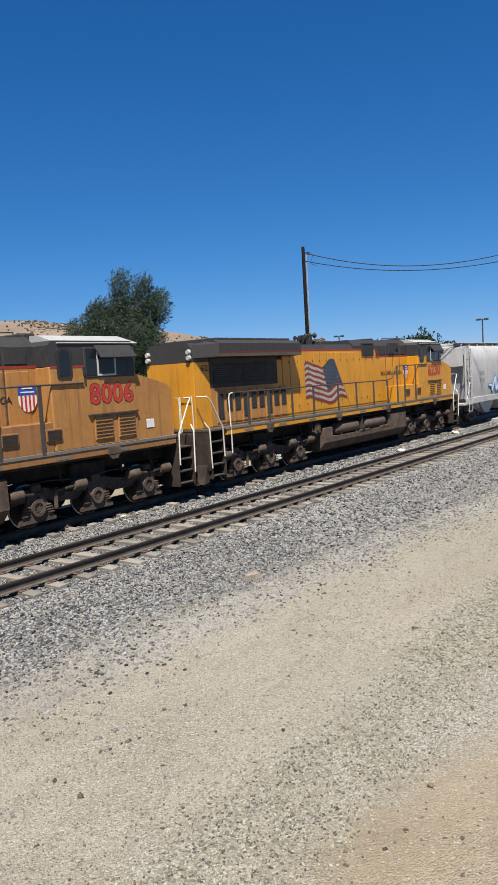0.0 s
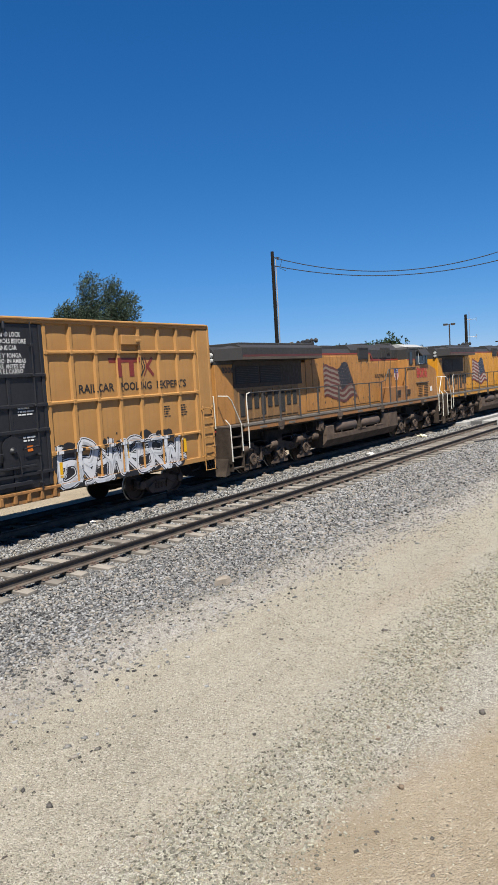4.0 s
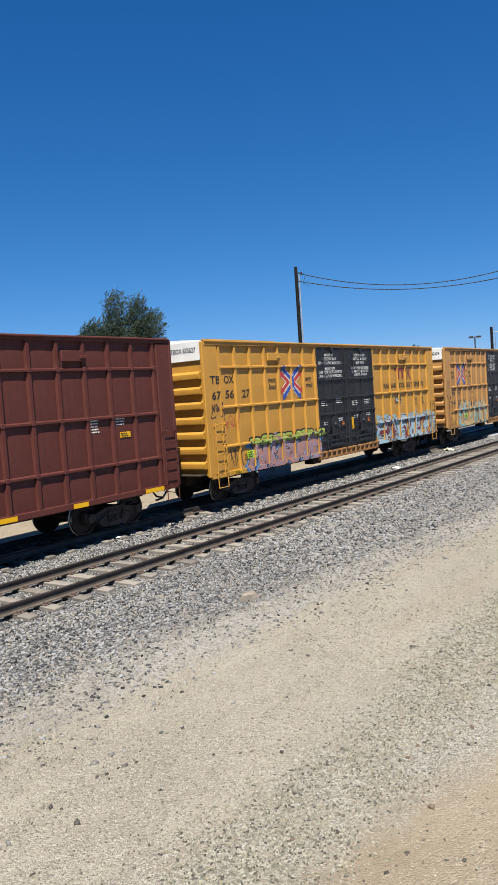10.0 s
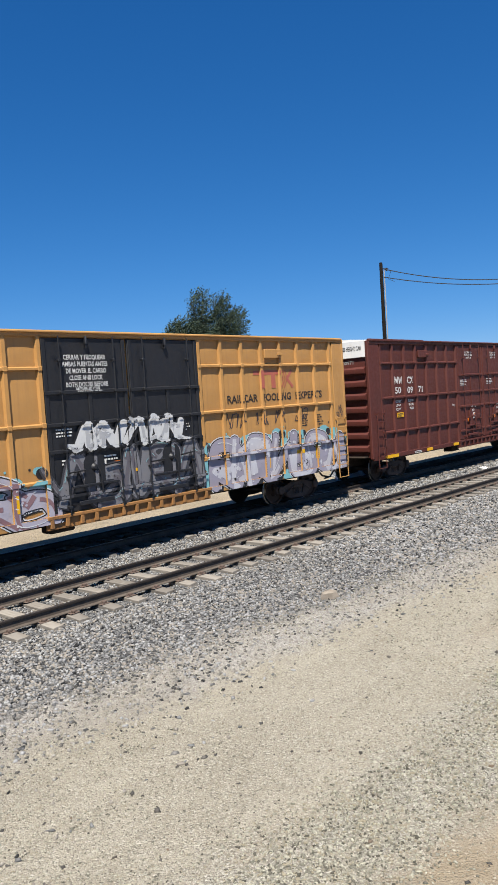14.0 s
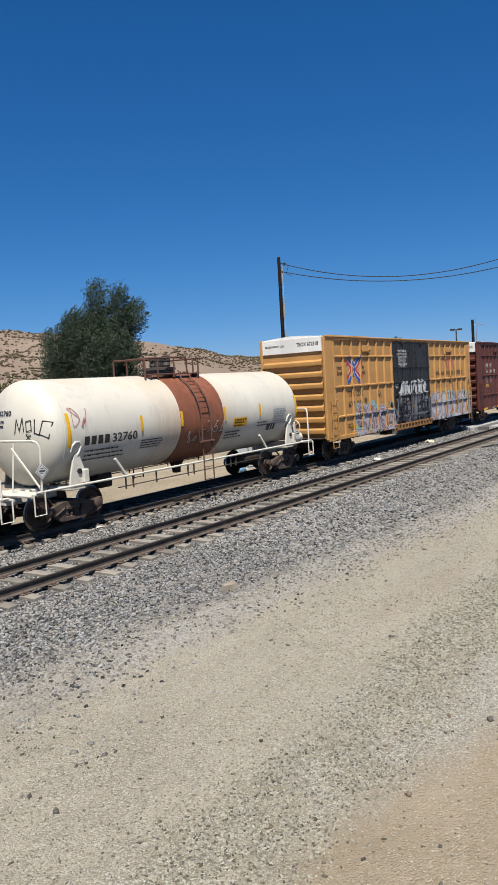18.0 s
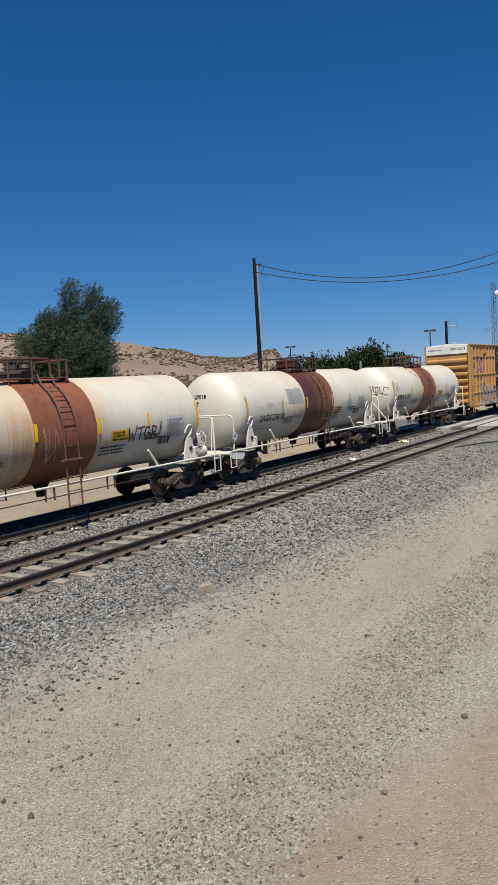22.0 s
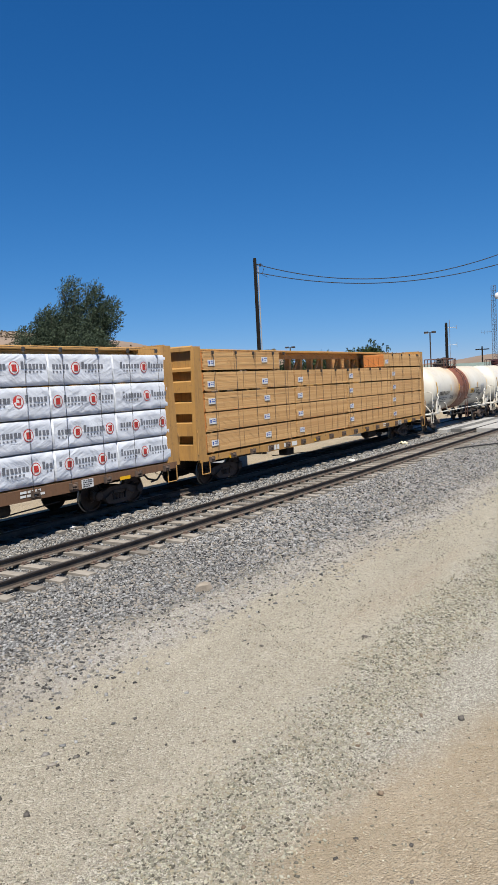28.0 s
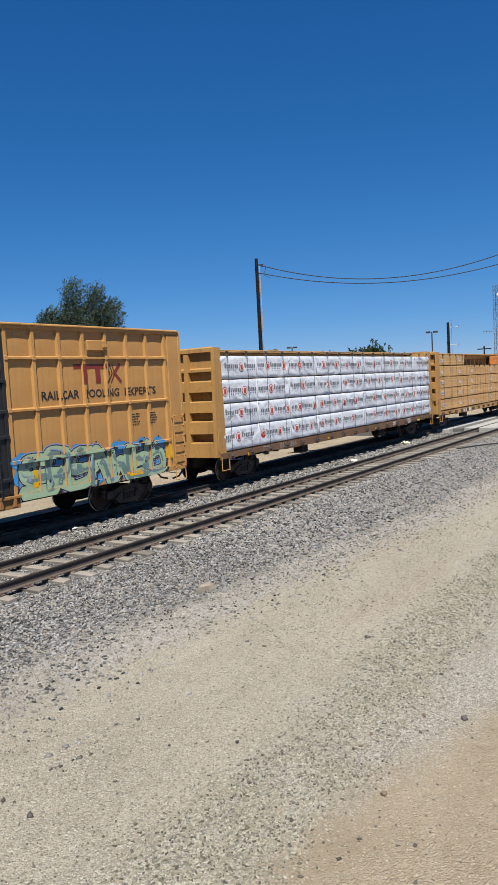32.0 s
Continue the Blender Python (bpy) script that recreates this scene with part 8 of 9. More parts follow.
    flat("stencils", side.lay(p), [M["white_ink"], M["black_ink"], M["grey_ink"]], car, "pale stencilled numbers")
    reflectors(car, Side(1.58), [(u, 0.88, 0.45, 0.1) for u in (-9.4, -2.9, 2.4, 8.4)])
    return car


def bundle(car_x, x0, x1, z0, z1, front, rng, wrapped, ends=False):
    """One unit of boards beside the beam; boards in courses, strapped."""
    ya, yb = (-1.56, -0.44) if front else (0.44, 1.56)
    if wrapped:
        ob = tagged(new("wrapped_lumber_unit"), "white printed plastic-wrapped unit of lumber on the flat car", "lumber", "wrapped lumber units")
        g = Geo()
        nx, nz = max(2, int((x1 - x0) / 0.09)), 11

        def swell(u, w):
            return 0.018 * noise.noise((u * 1.7 + z0 * 5, w * 3.1, x0)) + 0.022 * noise.noise((u * 3.0 + w * 5.0, (w * 1.2 - u) * 0.8, x0 + 4))

        def skin(u, w, y, s):
            return (u, y + s * swell(u, w), w)

        def drape(polys):
            return [([(a, b - swell(a, c), c) for a, b, c in q], slot) for q, slot in polys]

        for s, y in ((-1, ya), (1, yb)):
            vs = [skin(x0 + 0.03 + (x1 - x0 - 0.06) * i / nx, z0 + 0.012 + (z1 - z0 - 0.022) * j / nz, y - s * (0.03 if j in (0, nz) else 0.0), s) for j in range(nz + 1) for i in range(nx + 1)]
            g.add(vs, [(j * (nx + 1) + i, j * (nx + 1) + i + 1, (j + 1) * (nx + 1) + i + 1, (j + 1) * (nx + 1) + i) for j in range(nz) for i in range(nx)])
        g.box(x0 + 0.02, x1 - 0.02, ya + 0.03, yb - 0.03, z0 + 0.012, z1 - 0.006, 0.01)
        part("wrap", g, M["wrap"], ob, "", None, 60)
        for u in (x0 + 0.3, x1 - 0.4):
            part("runner", Geo().box(u, u + 0.1, ya + 0.05, yb - 0.05, z0 - 0.004, z0 + 0.02), M["lumber"], ob)
        if front:
            zc = (z0 + z1) / 2 + rng.uniform(-0.02, 0.06)
            u = x0 + rng.uniform(-1.1, 0.15)
            side = Side(1.563)
            while u < x1:
                r = 0.165
                if x0 + r < u < x1 - r:
                    p = [([(u + rr * math.cos(t), zc + rr * math.sin(t)) for t in (math.pi * j / 12 for j in range(24))], la, sl) for rr, sl, la in ((r, 1, 1), (r * 0.86, 0, 2))]
                    p += [rect(u - 0.075 + 0.05 * j, u - 0.025 + 0.05 * j, zc - 0.085 + 0.057 * k, zc - 0.028 + 0.057 * k, 5, 1) for j in range(3) for k in range(3)]
                    flat("ring_mark", drape(side.lay(p, 0.0025)), [M["white_ink"], M["red_ink"]], ob, "red ring print")
                q = []
                for k in range(7):
                    a = u + 0.22 + 0.122 * k
                    if x0 + 0.05 < a < x1 - 0.15:
                        hh = 0.19 if k == 0 else 0.13
                        zb = zc - 0.03
                        q.append(rect(a, a + (0.088, 0.074, 0.094)[k % 3], zb, zb + hh, 1))
                        if 0 < k < 6:
                            q.append(rect(a, a + 0.055, zc - 0.12, zc - 0.075, 1))
                if x0 + 0.05 < u + 0.3 < x1 - 1.0:
                    q.append(rect(u + 0.3, u + 1.0, zc - 0.175, zc - 0.168, 1))
                if q:
                    flat("printed_mark", drape(side.lay(q, 0.0025)), [M["wrap_grey"]], ob, "grey printed bars")
                u += 1.27 + rng.uniform(-0.03, 0.03)
    else:
        ob = tagged(new("lumber_bundle"), "strapped bundle of pale sawn boards on the flat car", "lumber", "lumber bundles")
        g = Geo()
        n = max(8, int((z1 - z0 - 0.055) / 0.041))
        hh = (z1 - z0 - 0.055) / n
        for i in range(n):
            d = rng.uniform(-0.004, 0.004)
            e = rng.uniform(-0.03, 0.03)
            za = z0 + 0.055 + i * hh
            cuts = sorted([x0 + e] + ([rng.uniform(x0 + 1, x1 - 1)] if rng.random() < 0.3 else []) + [x1 + rng.uniform(-0.03, 0.03)])
            for a, b in zip(cuts, cuts[1:]):
                part("board", Geo().box(a, b - 0.004, ya + d, yb - d, za, za + hh - 0.0025, 0.002), M["lumber"], ob)
        for u in (x0 + 0.3, x1 - 0.4):
            part("runner", Geo().box(u, u + 0.1, ya + 0.05, yb - 0.05, z0, z0 + 0.055), M["lumber"], ob)
        s = -1 if front else 1
        yo = ya if front else yb
        for k in (0.10, 0.38, 0.66, 0.92):
            u = x0 + (x1 - x0) * k + rng.uniform(-0.1, 0.1)
            g = Geo()
            g.box(u - 0.005, u + 0.005, min(yo, yo + s * 0.014), max(yo, yo + s * 0.014), z0 + 0.04, z1, 0)
            part("strap", g, M["strap_brown"], ob)
        if front:
            side = Side(1.56)
            for off in ((0.12, 3.7) if x0 < -10 else (0.12,)):
                u = x0 + off + rng.uniform(0, 0.12)
                zc = z0 + (z1 - z0) * rng.uniform(0.25, 0.45)
                p = [rect(u, u + 0.42, zc, zc + 0.20, 4, 0), rect(u + 0.05, u + 0.13, zc + 0.05, zc + 0.15, 5, 1)] + bars(u + 0.18, zc + 0.14, 2, 0.22, 0.03, 0.07, rng, 5, 1)
                flat("tag", side.lay(p), [M["white_ink"], M["blue_ink"]], ob, "white paper grade tag")
            for i in range(0, n if ends else 0, 2):
                for k in range(4):
                    w = (yb - ya) / 4
                    end = Geo().box(x0 - 0.045 - 0.006 * rng.random(), x0 - 0.031, ya + k * w + 0.01, ya + (k + 1) * w - 0.006, z0 + 0.06 + i * hh, min(z1, z0 + 0.055 + (i + 2) * hh) - 0.008)
                    part("board_end", end, M["board_end"], ob, "orange sealed board end")
    LOADS.append((ob, car_x))
    return ob


def flat_cars():
    rng = random.Random(41)
    x = -141.97
    car = centerbeam(x, "yellow centre-beam flat car loaded with bare lumber", rng, "beam_yellow")
    cols = [(-10.62, -4.36), (-4.32, 0.66), (0.70, 6.10), (6.14, 10.90)]
    rows = [1.15, 1.85, 2.53, 3.23, 3.94]
    for front in (True, False):
        for r, z in enumerate(rows):
            for k, (a, b) in enumerate(cols):
                if r == 4 and k == 0:
                    bundle(x, a, b - 1.15, z, z + 0.685, front, rng, False, True)
                elif r == 4 and k == 3:
                    bundle(x, a - 0.86, b, z, z + 0.685, front, rng, False, True)
                elif r < 4:
                    bundle(x, a + rng.uniform(0, 0.03), b - rng.uniform(0, 0.03), z, z + 0.69, front, rng, False, k == 0)
    cables(car, rng, 3.92, [u for u in (-10.1, -8.7, -7.4, -6.1, -5.2, 6.4, 7.7, 9.0, 10.2)], 4.62)
    cables(car, rng, 3.92, [-3.2, -1.9, -0.6, 0.8, 2.1, 3.4, 4.7], 3.90)
    rng = random.Random(42)
    x = -165.44
    car = centerbeam(x, "yellow centre-beam flat car loaded with wrapped lumber", rng, "beam_rusty", "TTZX")
    for front in (True, False):
        for r in range(4):
            z = 1.16 + 0.84 * r
            for k in range(9):
                a = -10.86 + 2.4133 * k
                bundle(x, a + rng.uniform(0.0, 0.02), a + 2.4133 - rng.uniform(0.0, 0.02), z, z + 0.815, front, rng, True)
    cables(car, rng, 3.92, [-10.4 + 1.3 * i for i in range(17)], 4.64)


def cables(car, rng, z, where, top):
    """Tie-down wires over the load, from the beam to the winches."""
    for u in where:
        d = rng.uniform(-0.08, 0.08)
        g = Geo()
        g.tube([(u + d, -0.38, 4.78), (u + d, -1.55, top + 0.015), (u + d * 0.5, -1.625, top - 0.1), (u, -1.625, 1.02)], 0.006, 5)
        g.box(u + d - 0.03, u + d + 0.03, -1.635, -1.55, top - 0.09, top + 0.025, 0.01)
        part("tie_down", g, M["steel_band"], car)


# ---- locomotives ----
def loco_truck(car, x):
    """Three-axle truck: cast side frames that rise over the journals, pedestals with round bearing caps, chevron springs, brake cylinders."""
    def ring(cx, cz, r0, r1, ya, yb, g, n=16):
        g.lathe([(ya, r0), (yb, r0), (yb, r1), (ya, r1)], "y", (cx, 0, cz), n)
    t = part("truck", Geo().box(-2.4, 2.4, -0.9, 0.9, 0.70, 0.90, 0.03).box(-0.6, 0.6, -0.95, 0.95, 0.9, 1.45, 0.05), M["under"], car, "", (x, 0, 0))
    for s in (-1, 1):
        y0, y1 = (0.98, 1.12) if s > 0 else (-1.12, -0.98)
        out = 1.12 * s
        g = Geo()
        top = [(-2.72, 0.80), (-2.60, 0.96), (-2.25, 1.00), (-1.62, 1.00), (-1.40, 0.90), (-1.15, 0.86), (-0.70, 0.90), (-0.42, 1.00), (0.42, 1.00), (0.70, 0.90), (1.15, 0.86), (1.40, 0.90), (1.62, 1.00), (2.25, 1.00), (2.60, 0.96), (2.72, 0.80)]
        low = [(2.62, 0.66), (2.40, 0.70), (1.55, 0.70), (1.35, 0.58), (0.65, 0.56), (0.45, 0.70), (-0.45, 0.70), (-0.65, 0.56), (-1.35, 0.58), (-1.55, 0.70), (-2.40, 0.70), (-2.62, 0.66)]
        g.prism(top + low, y0, y1)
        # lips along the upper and lower edges of the casting
        for line, dz in ((top, -0.03), (low, 0.03)):
            g.tube([(u, out, z + dz) for u, z in line], 0.028, 6)
        for u in (-1.0, 1.0):
            g.box(u - 0.20, u + 0.20, min(out, out + s * 0.05), max(out, out + s * 0.05), 0.66, 0.80, 0.02)
            for k in (-0.1, 0.1):
                g.lathe([(out, 0.035), (out + s * 0.075, 0.035)], "y", (u + k, 0, 0.73), 8)
        part("side_frame", g, M["truck_dust"], t)
        for a in (-1.95, 0.0, 1.95):
            g = Geo()
            g.prism([(a - 0.24, 0.94), (a + 0.24, 0.94), (a + 0.30, 0.70), (a + 0.44, 0.34), (a + 0.56, 0.26), (a + 0.56, 0.17), (a - 0.56, 0.17), (a - 0.56, 0.26), (a - 0.44, 0.34), (a - 0.30, 0.70)], min(s * 1.09, s * 1.17), max(s * 1.09, s * 1.17))
            g.box(a - 0.16, a + 0.16, min(s * 1.08, s * 1.19), max(s * 1.08, s * 1.19), 0.94, 1.10, 0.02)
            for k in (-1, 1):
                for q in range(4):
                    z = 0.36 + q * 0.065
                    g.box(a + k * (0.40 - q * 0.03) - 0.10, a + k * (0.40 - q * 0.03) + 0.10, min(s * 1.16, s * 1.21), max(s * 1.16, s * 1.21), z, z + 0.035, 0.006)
            ring(a, 0.533, 0.13, 0.215, s * 1.15, s * 1.24, g)
            g.lathe([(s * 1.15, 0.13), (s * 1.20, 0.12), (s * 1.21, 0.0)], "y", (a, 0, 0.533), 14)
            for q in range(6):
                w = math.pi * q / 3
                g.lathe([(s * 1.19, 0.018), (s * 1.225, 0.018)], "y", (a + 0.09 * math.cos(w), 0, 0.533 + 0.09 * math.sin(w)), 6)
            part("pedestal", g, M["truck_dust"], t)
        for a, way in ((-2.60, 1), (-0.62, -1), (1.34, 1), (2.62, -1)):
            g = Geo()
            g.lathe([(-0.22, 0.0), (-0.21, 0.12), (-0.10, 0.155), (0.16, 0.155), (0.19, 0.10), (0.20, 0.0)], "x", (a, s * 1.24, 0.93), 14)
            g.tube([(a + way * 0.2, s * 1.24, 0.93), (a + way * 0.5, s * 1.24, 0.90)], 0.05, 8)
            g.tube([(a + way * 0.5, s * 1.24, 0.90), (a + way * 0.78, s * 1.22, 0.88)], 0.028, 6)
            g.prism([(a + way * 0.70, 0.96), (a + way * 0.82, 0.94), (a + way * 0.80, 0.42), (a + way * 0.72, 0.42)], min(s * 1.16, s * 1.21), max(s * 1.16, s * 1.21))
            part("brake_cylinder", g, M["truck_dust"], t)
        g = Geo()
        g.tube([(-2.5, s * 1.2, 1.10), (-1.6, s * 1.22, 1.16), (-0.6, s * 1.2, 1.08), (0.5, s * 1.22, 1.14), (1.5, s * 1.2, 1.10), (2.4, s * 1.2, 1.16)], 0.02, 6)
        for a in (-1.3, 0.8, 2.0):
            g.tube([(a, s * 1.2, 1.55), (a + 0.05, s * 1.24, 1.25), (a + 0.15, s * 1.22, 1.05)], 0.025, 6)
        part("air_pipe", g, M["under"], t)
    for a in (-1.95, 0.0, 1.95):
        w = put("wheelset", WHEEL42, t, (a, 0, 0.533))
        SPIN.append((w, (a, 0, 0.533), 0.533))


def flag_polys(x0, z0, z1):
    """A waving striped flag, its starred field in the upper corner by the staff at the front."""
    p = []
    cols, H = 30, z1 - z0

    def at(u, v):
        lift = H * (0.11 * math.sin(u * 8.2 + 0.4) + 0.035 * math.sin(u * 16 + 1)) * (1 - 0.3 * u)
        return (x0 + u * (2.35 + 0.95 * (1 - v)), z0 + v * H + lift + 0.10 * H * u * v - 0.07 * H * u * (1 - v))
    for i in range(cols):
        a, b = i / cols, (i + 1) / cols
        for k in range(13):
            if a >= 0.56 and k >= 5:
                continue
            p.append(([at(a, k / 13), at(b, k / 13), at(b, (k + 1) / 13), at(a, (k + 1) / 13)], 1, 0 if k % 2 == 0 else 1))
        if a >= 0.56:
            p.append(([at(a, 5 / 13), at(b, 5 / 13), at(b, 1), at(a, 1)], 1, 2))
    for i in range(8):
        for k in range(6):
            u, v = 0.59 + i * 0.052, 0.43 + k * 0.10 + (0.05 if i % 2 else 0)
            if v < 0.97:
                x, z = at(u, v)
                p.append(([(x + 0.026 * math.cos(t), z + 0.026 * math.sin(t)) for t in (math.pi * 2 * j / 5 for j in range(5))], 2, 1))
    p += stroke([at(1.0, 1.08), at(1.03, -0.25)], 0.025, 2, 3)
    return p


def shield_polys(x, z, w, h):
    """The road's shield as plain blue, white and red shapes."""
    p = [([(x, z + h * 0.62), (x + w, z + h * 0.62), (x + w, z + h), (x, z + h)], 2, 2)]
    for i in range(9):
        a, b = i / 9, (i + 1) / 9

        def low(u):
            return z + h * 0.62 * abs(2 * u - 1) ** 2.6 * 0.55
        p.append(([(x + w * a, low(a)), (x + w * b, low(b)), (x + w * b, z + h * 0.62), (x + w * a, z + h * 0.62)], 2, 0 if i % 2 else 1))
    p += [rect(x + w * 0.2, x + w * 0.8, z + h * 0.86, z + h * 0.91, 3, 1), rect(x + w * 0.12, x + w * 0.88, z + h * 0.72, z + h * 0.77, 3, 1)]
    return p


def locomotive(label, x, coat, lower, sooty, flag, number, wing, rng):
    loco = thing("locomotive", label, "locomotive", x, "locomotives")
    yel, grey, dark, und = M[coat], M["loco_grey"], M["dark"], M["under"]
    # frame and walkway
    g = Geo()
    g.box(-10.9, 10.6, -0.7, 0.7, 1.15, 1.70, 0.03)
    g.box(-9.9, 9.9, -1.42, 1.42, 1.55, 1.72, 0.02)
    part("frame_beam", g, und, loco)
    g = Geo()
    g.box(-10.75, 10.0, -1.52, 1.52, 1.80, 1.87, 0.01)
    part("walkway", g, M["under_tan"], loco)
    for s in (-1, 1):
        g = Geo()
        g.box(-9.85, 9.9, min(s * 1.44, s * 1.54), max(s * 1.44, s * 1.54), 1.62, 1.80, 0.012)
        part("side_sill", g, M[lower], loco)
        part("walkway_edge", Geo().box(-9.9, 9.9, min(s * 1.50, s * 1.56), max(s * 1.50, s * 1.56), 1.795, 1.885, 0.008), M["walk_edge"], loco, "pale dusty walkway edge")
        for i in range(9):
            u = -8.9 + i * 2.05
            if s < 0:
                flat("reflector", [([(u, -1.546, 1.66), (u + 0.5, -1.546, 1.66), (u + 0.5, -1.546, 1.73), (u, -1.546, 1.73)], 0)], [M["walk_edge"]], loco, "pale reflective strip")
        for u in (-7.4, -2.5, 2.02, 7.4):
            g = Geo()
            g.box(u - 0.22, u + 0.22, min(s * 1.535, s * 1.57), max(s * 1.535, s * 1.57), 1.60, 1.79, 0.008)
            g.prism([(u - 0.20, 1.60), (u + 0.20, 1.60), (u + 0.10, 1.48), (u - 0.10, 1.48)], min(s * 1.48, s * 1.56), max(s * 1.48, s * 1.56))
            part("jacking_pad", g, M["truck_dust"], loco)
    # long hood: yellow below, red line, grey above
    a, b = -10.70, 5.5
    part("hood", Geo().box(a, b, -1.0, 1.0, 1.87, 4.00, 0.015), yel, loco)
    flat("stripe", [([(u, s * 1.006, 3.97), (w, s * 1.006, 3.97), (w, s * 1.006, 4.04), (u, s * 1.006, 4.04)], 0) for s in (-1,) for u, w in ((2.0, b),)], [M["red_stripe"]], loco)
    g = Geo()
    g.box(2.05, b, -1.0, 1.0, 4.0, 4.50, 0.012)
    g.prism([(-1.0, 4.50), (-0.72, 4.76), (0.72, 4.76), (1.0, 4.50)], -0.05, b, "x")
    g.box(-0.05, 2.05, -1.0, 1.0, 4.35, 4.50, 0.0)
    part("hood_top", g, grey, loco)
    part("hood_side", Geo().box(wing[1] - 0.4, 2.05, -0.999, 0.999, 4.0, 4.35, 0.0), yel, loco)
    part("hood_top", Geo().prism([(-1.0, 4.35), (-0.85, 4.56), (0.85, 4.56), (1.0, 4.35)], wing[1], -0.05, "x"), grey, loco)
    flat("stripe", [([(u, s * 1.006, 4.30), (w, s * 1.006, 4.30), (w, s * 1.006, 4.36), (u, s * 1.006, 4.36)], 0) for s in (-1,) for u, w in ((wing[1], 2.05),)], [M["red_stripe"]], loco)
    flat("stripe", [([(2.02, -1.024, 4.36), (2.02, -1.024, 4.26), (2.30, -1.024, 3.97), (2.42, -1.024, 3.97), (2.42, -1.024, 4.04), (2.33, -1.024, 4.04)], 0)], [M["red_stripe"]], loco)
    # rear end of the hood, a little proud, with the lights
    g = Geo()
    g.prism([(-1.0, 4.0), (-1.0, 4.42), (-0.8, 4.62), (0.8, 4.62), (1.0, 4.42), (1.0, 4.0)], a, wing[0] + 1.0, "x")
    part("hood_top", g, grey, loco)
    for y in (-0.88, 0.88):
        g = Geo()
        for z in (4.14, 4.32):
            g.lathe([(-10.80, 0.07), (-10.74, 0.09), (-10.66, 0.09)], "x", (0, y, z), 12)
        part("marker_light", g, [M["loco_roof"]], loco)
    # radiator wing: overhanging box with sloped soffit
    w0, w1 = wing
    g = Geo()
    g.prism([(-1.0, 4.10), (-1.54, 4.14), (-1.54, 4.56), (-1.30, 4.68), (1.30, 4.68), (1.54, 4.56), (1.54, 4.14), (1.0, 4.10)], w0, w1, "x")
    if w0 > a + 0.2:
        # the wing narrows to the hood at its rear end
        for s in (-1, 1):
            g.add([(a, s * 1.0, 4.12), (w0, s * 1.0, 4.10), (w0, s * 1.54, 4.14), (a, s * 1.0, 4.52), (w0, s * 1.0, 4.66), (w0, s * 1.54, 4.56)], [(0, 1, 2), (3, 5, 4), (0, 2, 5, 3), (1, 4, 5, 2), (0, 3, 4, 1)])
    part("radiator_wing", g, grey, loco)
    for k in range(6):
        u = w0 + 0.25 + k * (w1 - w0 - 0.5) / 6
        part("radiator_screen", Geo().box(u, u + (w1 - w0 - 0.5) / 6 - 0.06, -1.25, 1.25, 4.66, 4.76, 0.02), M["loco_grey"], loco)
    for s in (-1, 1):
        p = [([(w0 + 0.02, s * 1.546, 4.24), (w1 - 0.02, s * 1.546, 4.24), (w1 - 0.02, s * 1.546, 4.31), (w0 + 0.02, s * 1.546, 4.31)], 0)]
        flat("stripe", p, [M["sooty_stripe"]], loco)
        part("wing_lip", Geo().box(w0, w1 - 0.01, min(s * 1.535, s * 1.552), max(s * 1.535, s * 1.552), 4.135, 4.235, 0.004), M["under_tan"], loco, "dirty tan lower edge")
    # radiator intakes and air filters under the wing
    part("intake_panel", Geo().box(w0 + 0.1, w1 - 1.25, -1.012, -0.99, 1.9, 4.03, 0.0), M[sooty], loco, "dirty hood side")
    # upper part: soot with the wing's shade put into the colour
    part("intake_panel", Geo().box(w0 + 0.1, w1 - 0.9, -1.016, -0.99, 3.14, 4.09, 0.0), M["loco_soot_shade"], loco, "hood side under the overhang, blackened with soot and painted shade")
    for s in (-1,):
        for u, w in ((w0 + 0.25, w0 + 1.75), (w0 + 1.85, w0 + 3.35)):
            g = Geo()
            g.box(u, w, -1.03, -0.99, 3.28, 3.92, 0.01, 0)
            intake = part("radiator_intake", g, [dark], loco)
            for k in range(9):
                z = 3.33 + k * 0.065
                part("slat", Geo().box(u + 0.05, w - 0.05, -1.045, -1.02, z, z + 0.02), M["loco_grey"], intake)
        for k in range(9):
            u = w0 + 0.35 + k * 0.47
            high = (3.05, 3.05, 3.1, 3.0)[k % 4]
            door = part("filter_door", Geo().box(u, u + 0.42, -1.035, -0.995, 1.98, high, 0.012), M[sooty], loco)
            g = Geo()
            g.box(u + 0.06, u + 0.36, -1.05, -1.03, 2.35 if k % 3 else 2.10, high - 0.12, 0.006, 0)
            for q in range(5):
                g.box(u + 0.08 + q * 0.055, u + 0.105 + q * 0.055, -1.06, -1.045, 2.37 if k % 3 else 2.12, high - 0.14, 0, 1)
            part("grille", g, [dark, M["loco_grey"]], door)
    # engine-room doors with latches
    u = wing[1] - 0.55
    while u < 2.0:
        w = rng.choice((0.52, 0.56, 0.60))
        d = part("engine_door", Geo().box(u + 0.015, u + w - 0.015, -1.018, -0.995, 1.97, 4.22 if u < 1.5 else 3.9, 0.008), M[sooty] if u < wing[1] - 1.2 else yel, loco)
        g = Geo()
        g.box(u + w - 0.10, u + w - 0.06, -1.033, -1.01, 2.2, 2.28, 0.006)
        g.box(u + w - 0.10, u + w - 0.06, -1.033, -1.01, 3.86, 3.94, 0.006)
        part("latch", g, M["rail_dark"], d)
        part("door_seam", Geo().box(u - 0.011, u + 0.011, -1.004, -0.99, 1.95, 4.24 if u < 1.5 else 3.92), M["rail_dark"], loco)
        u += w
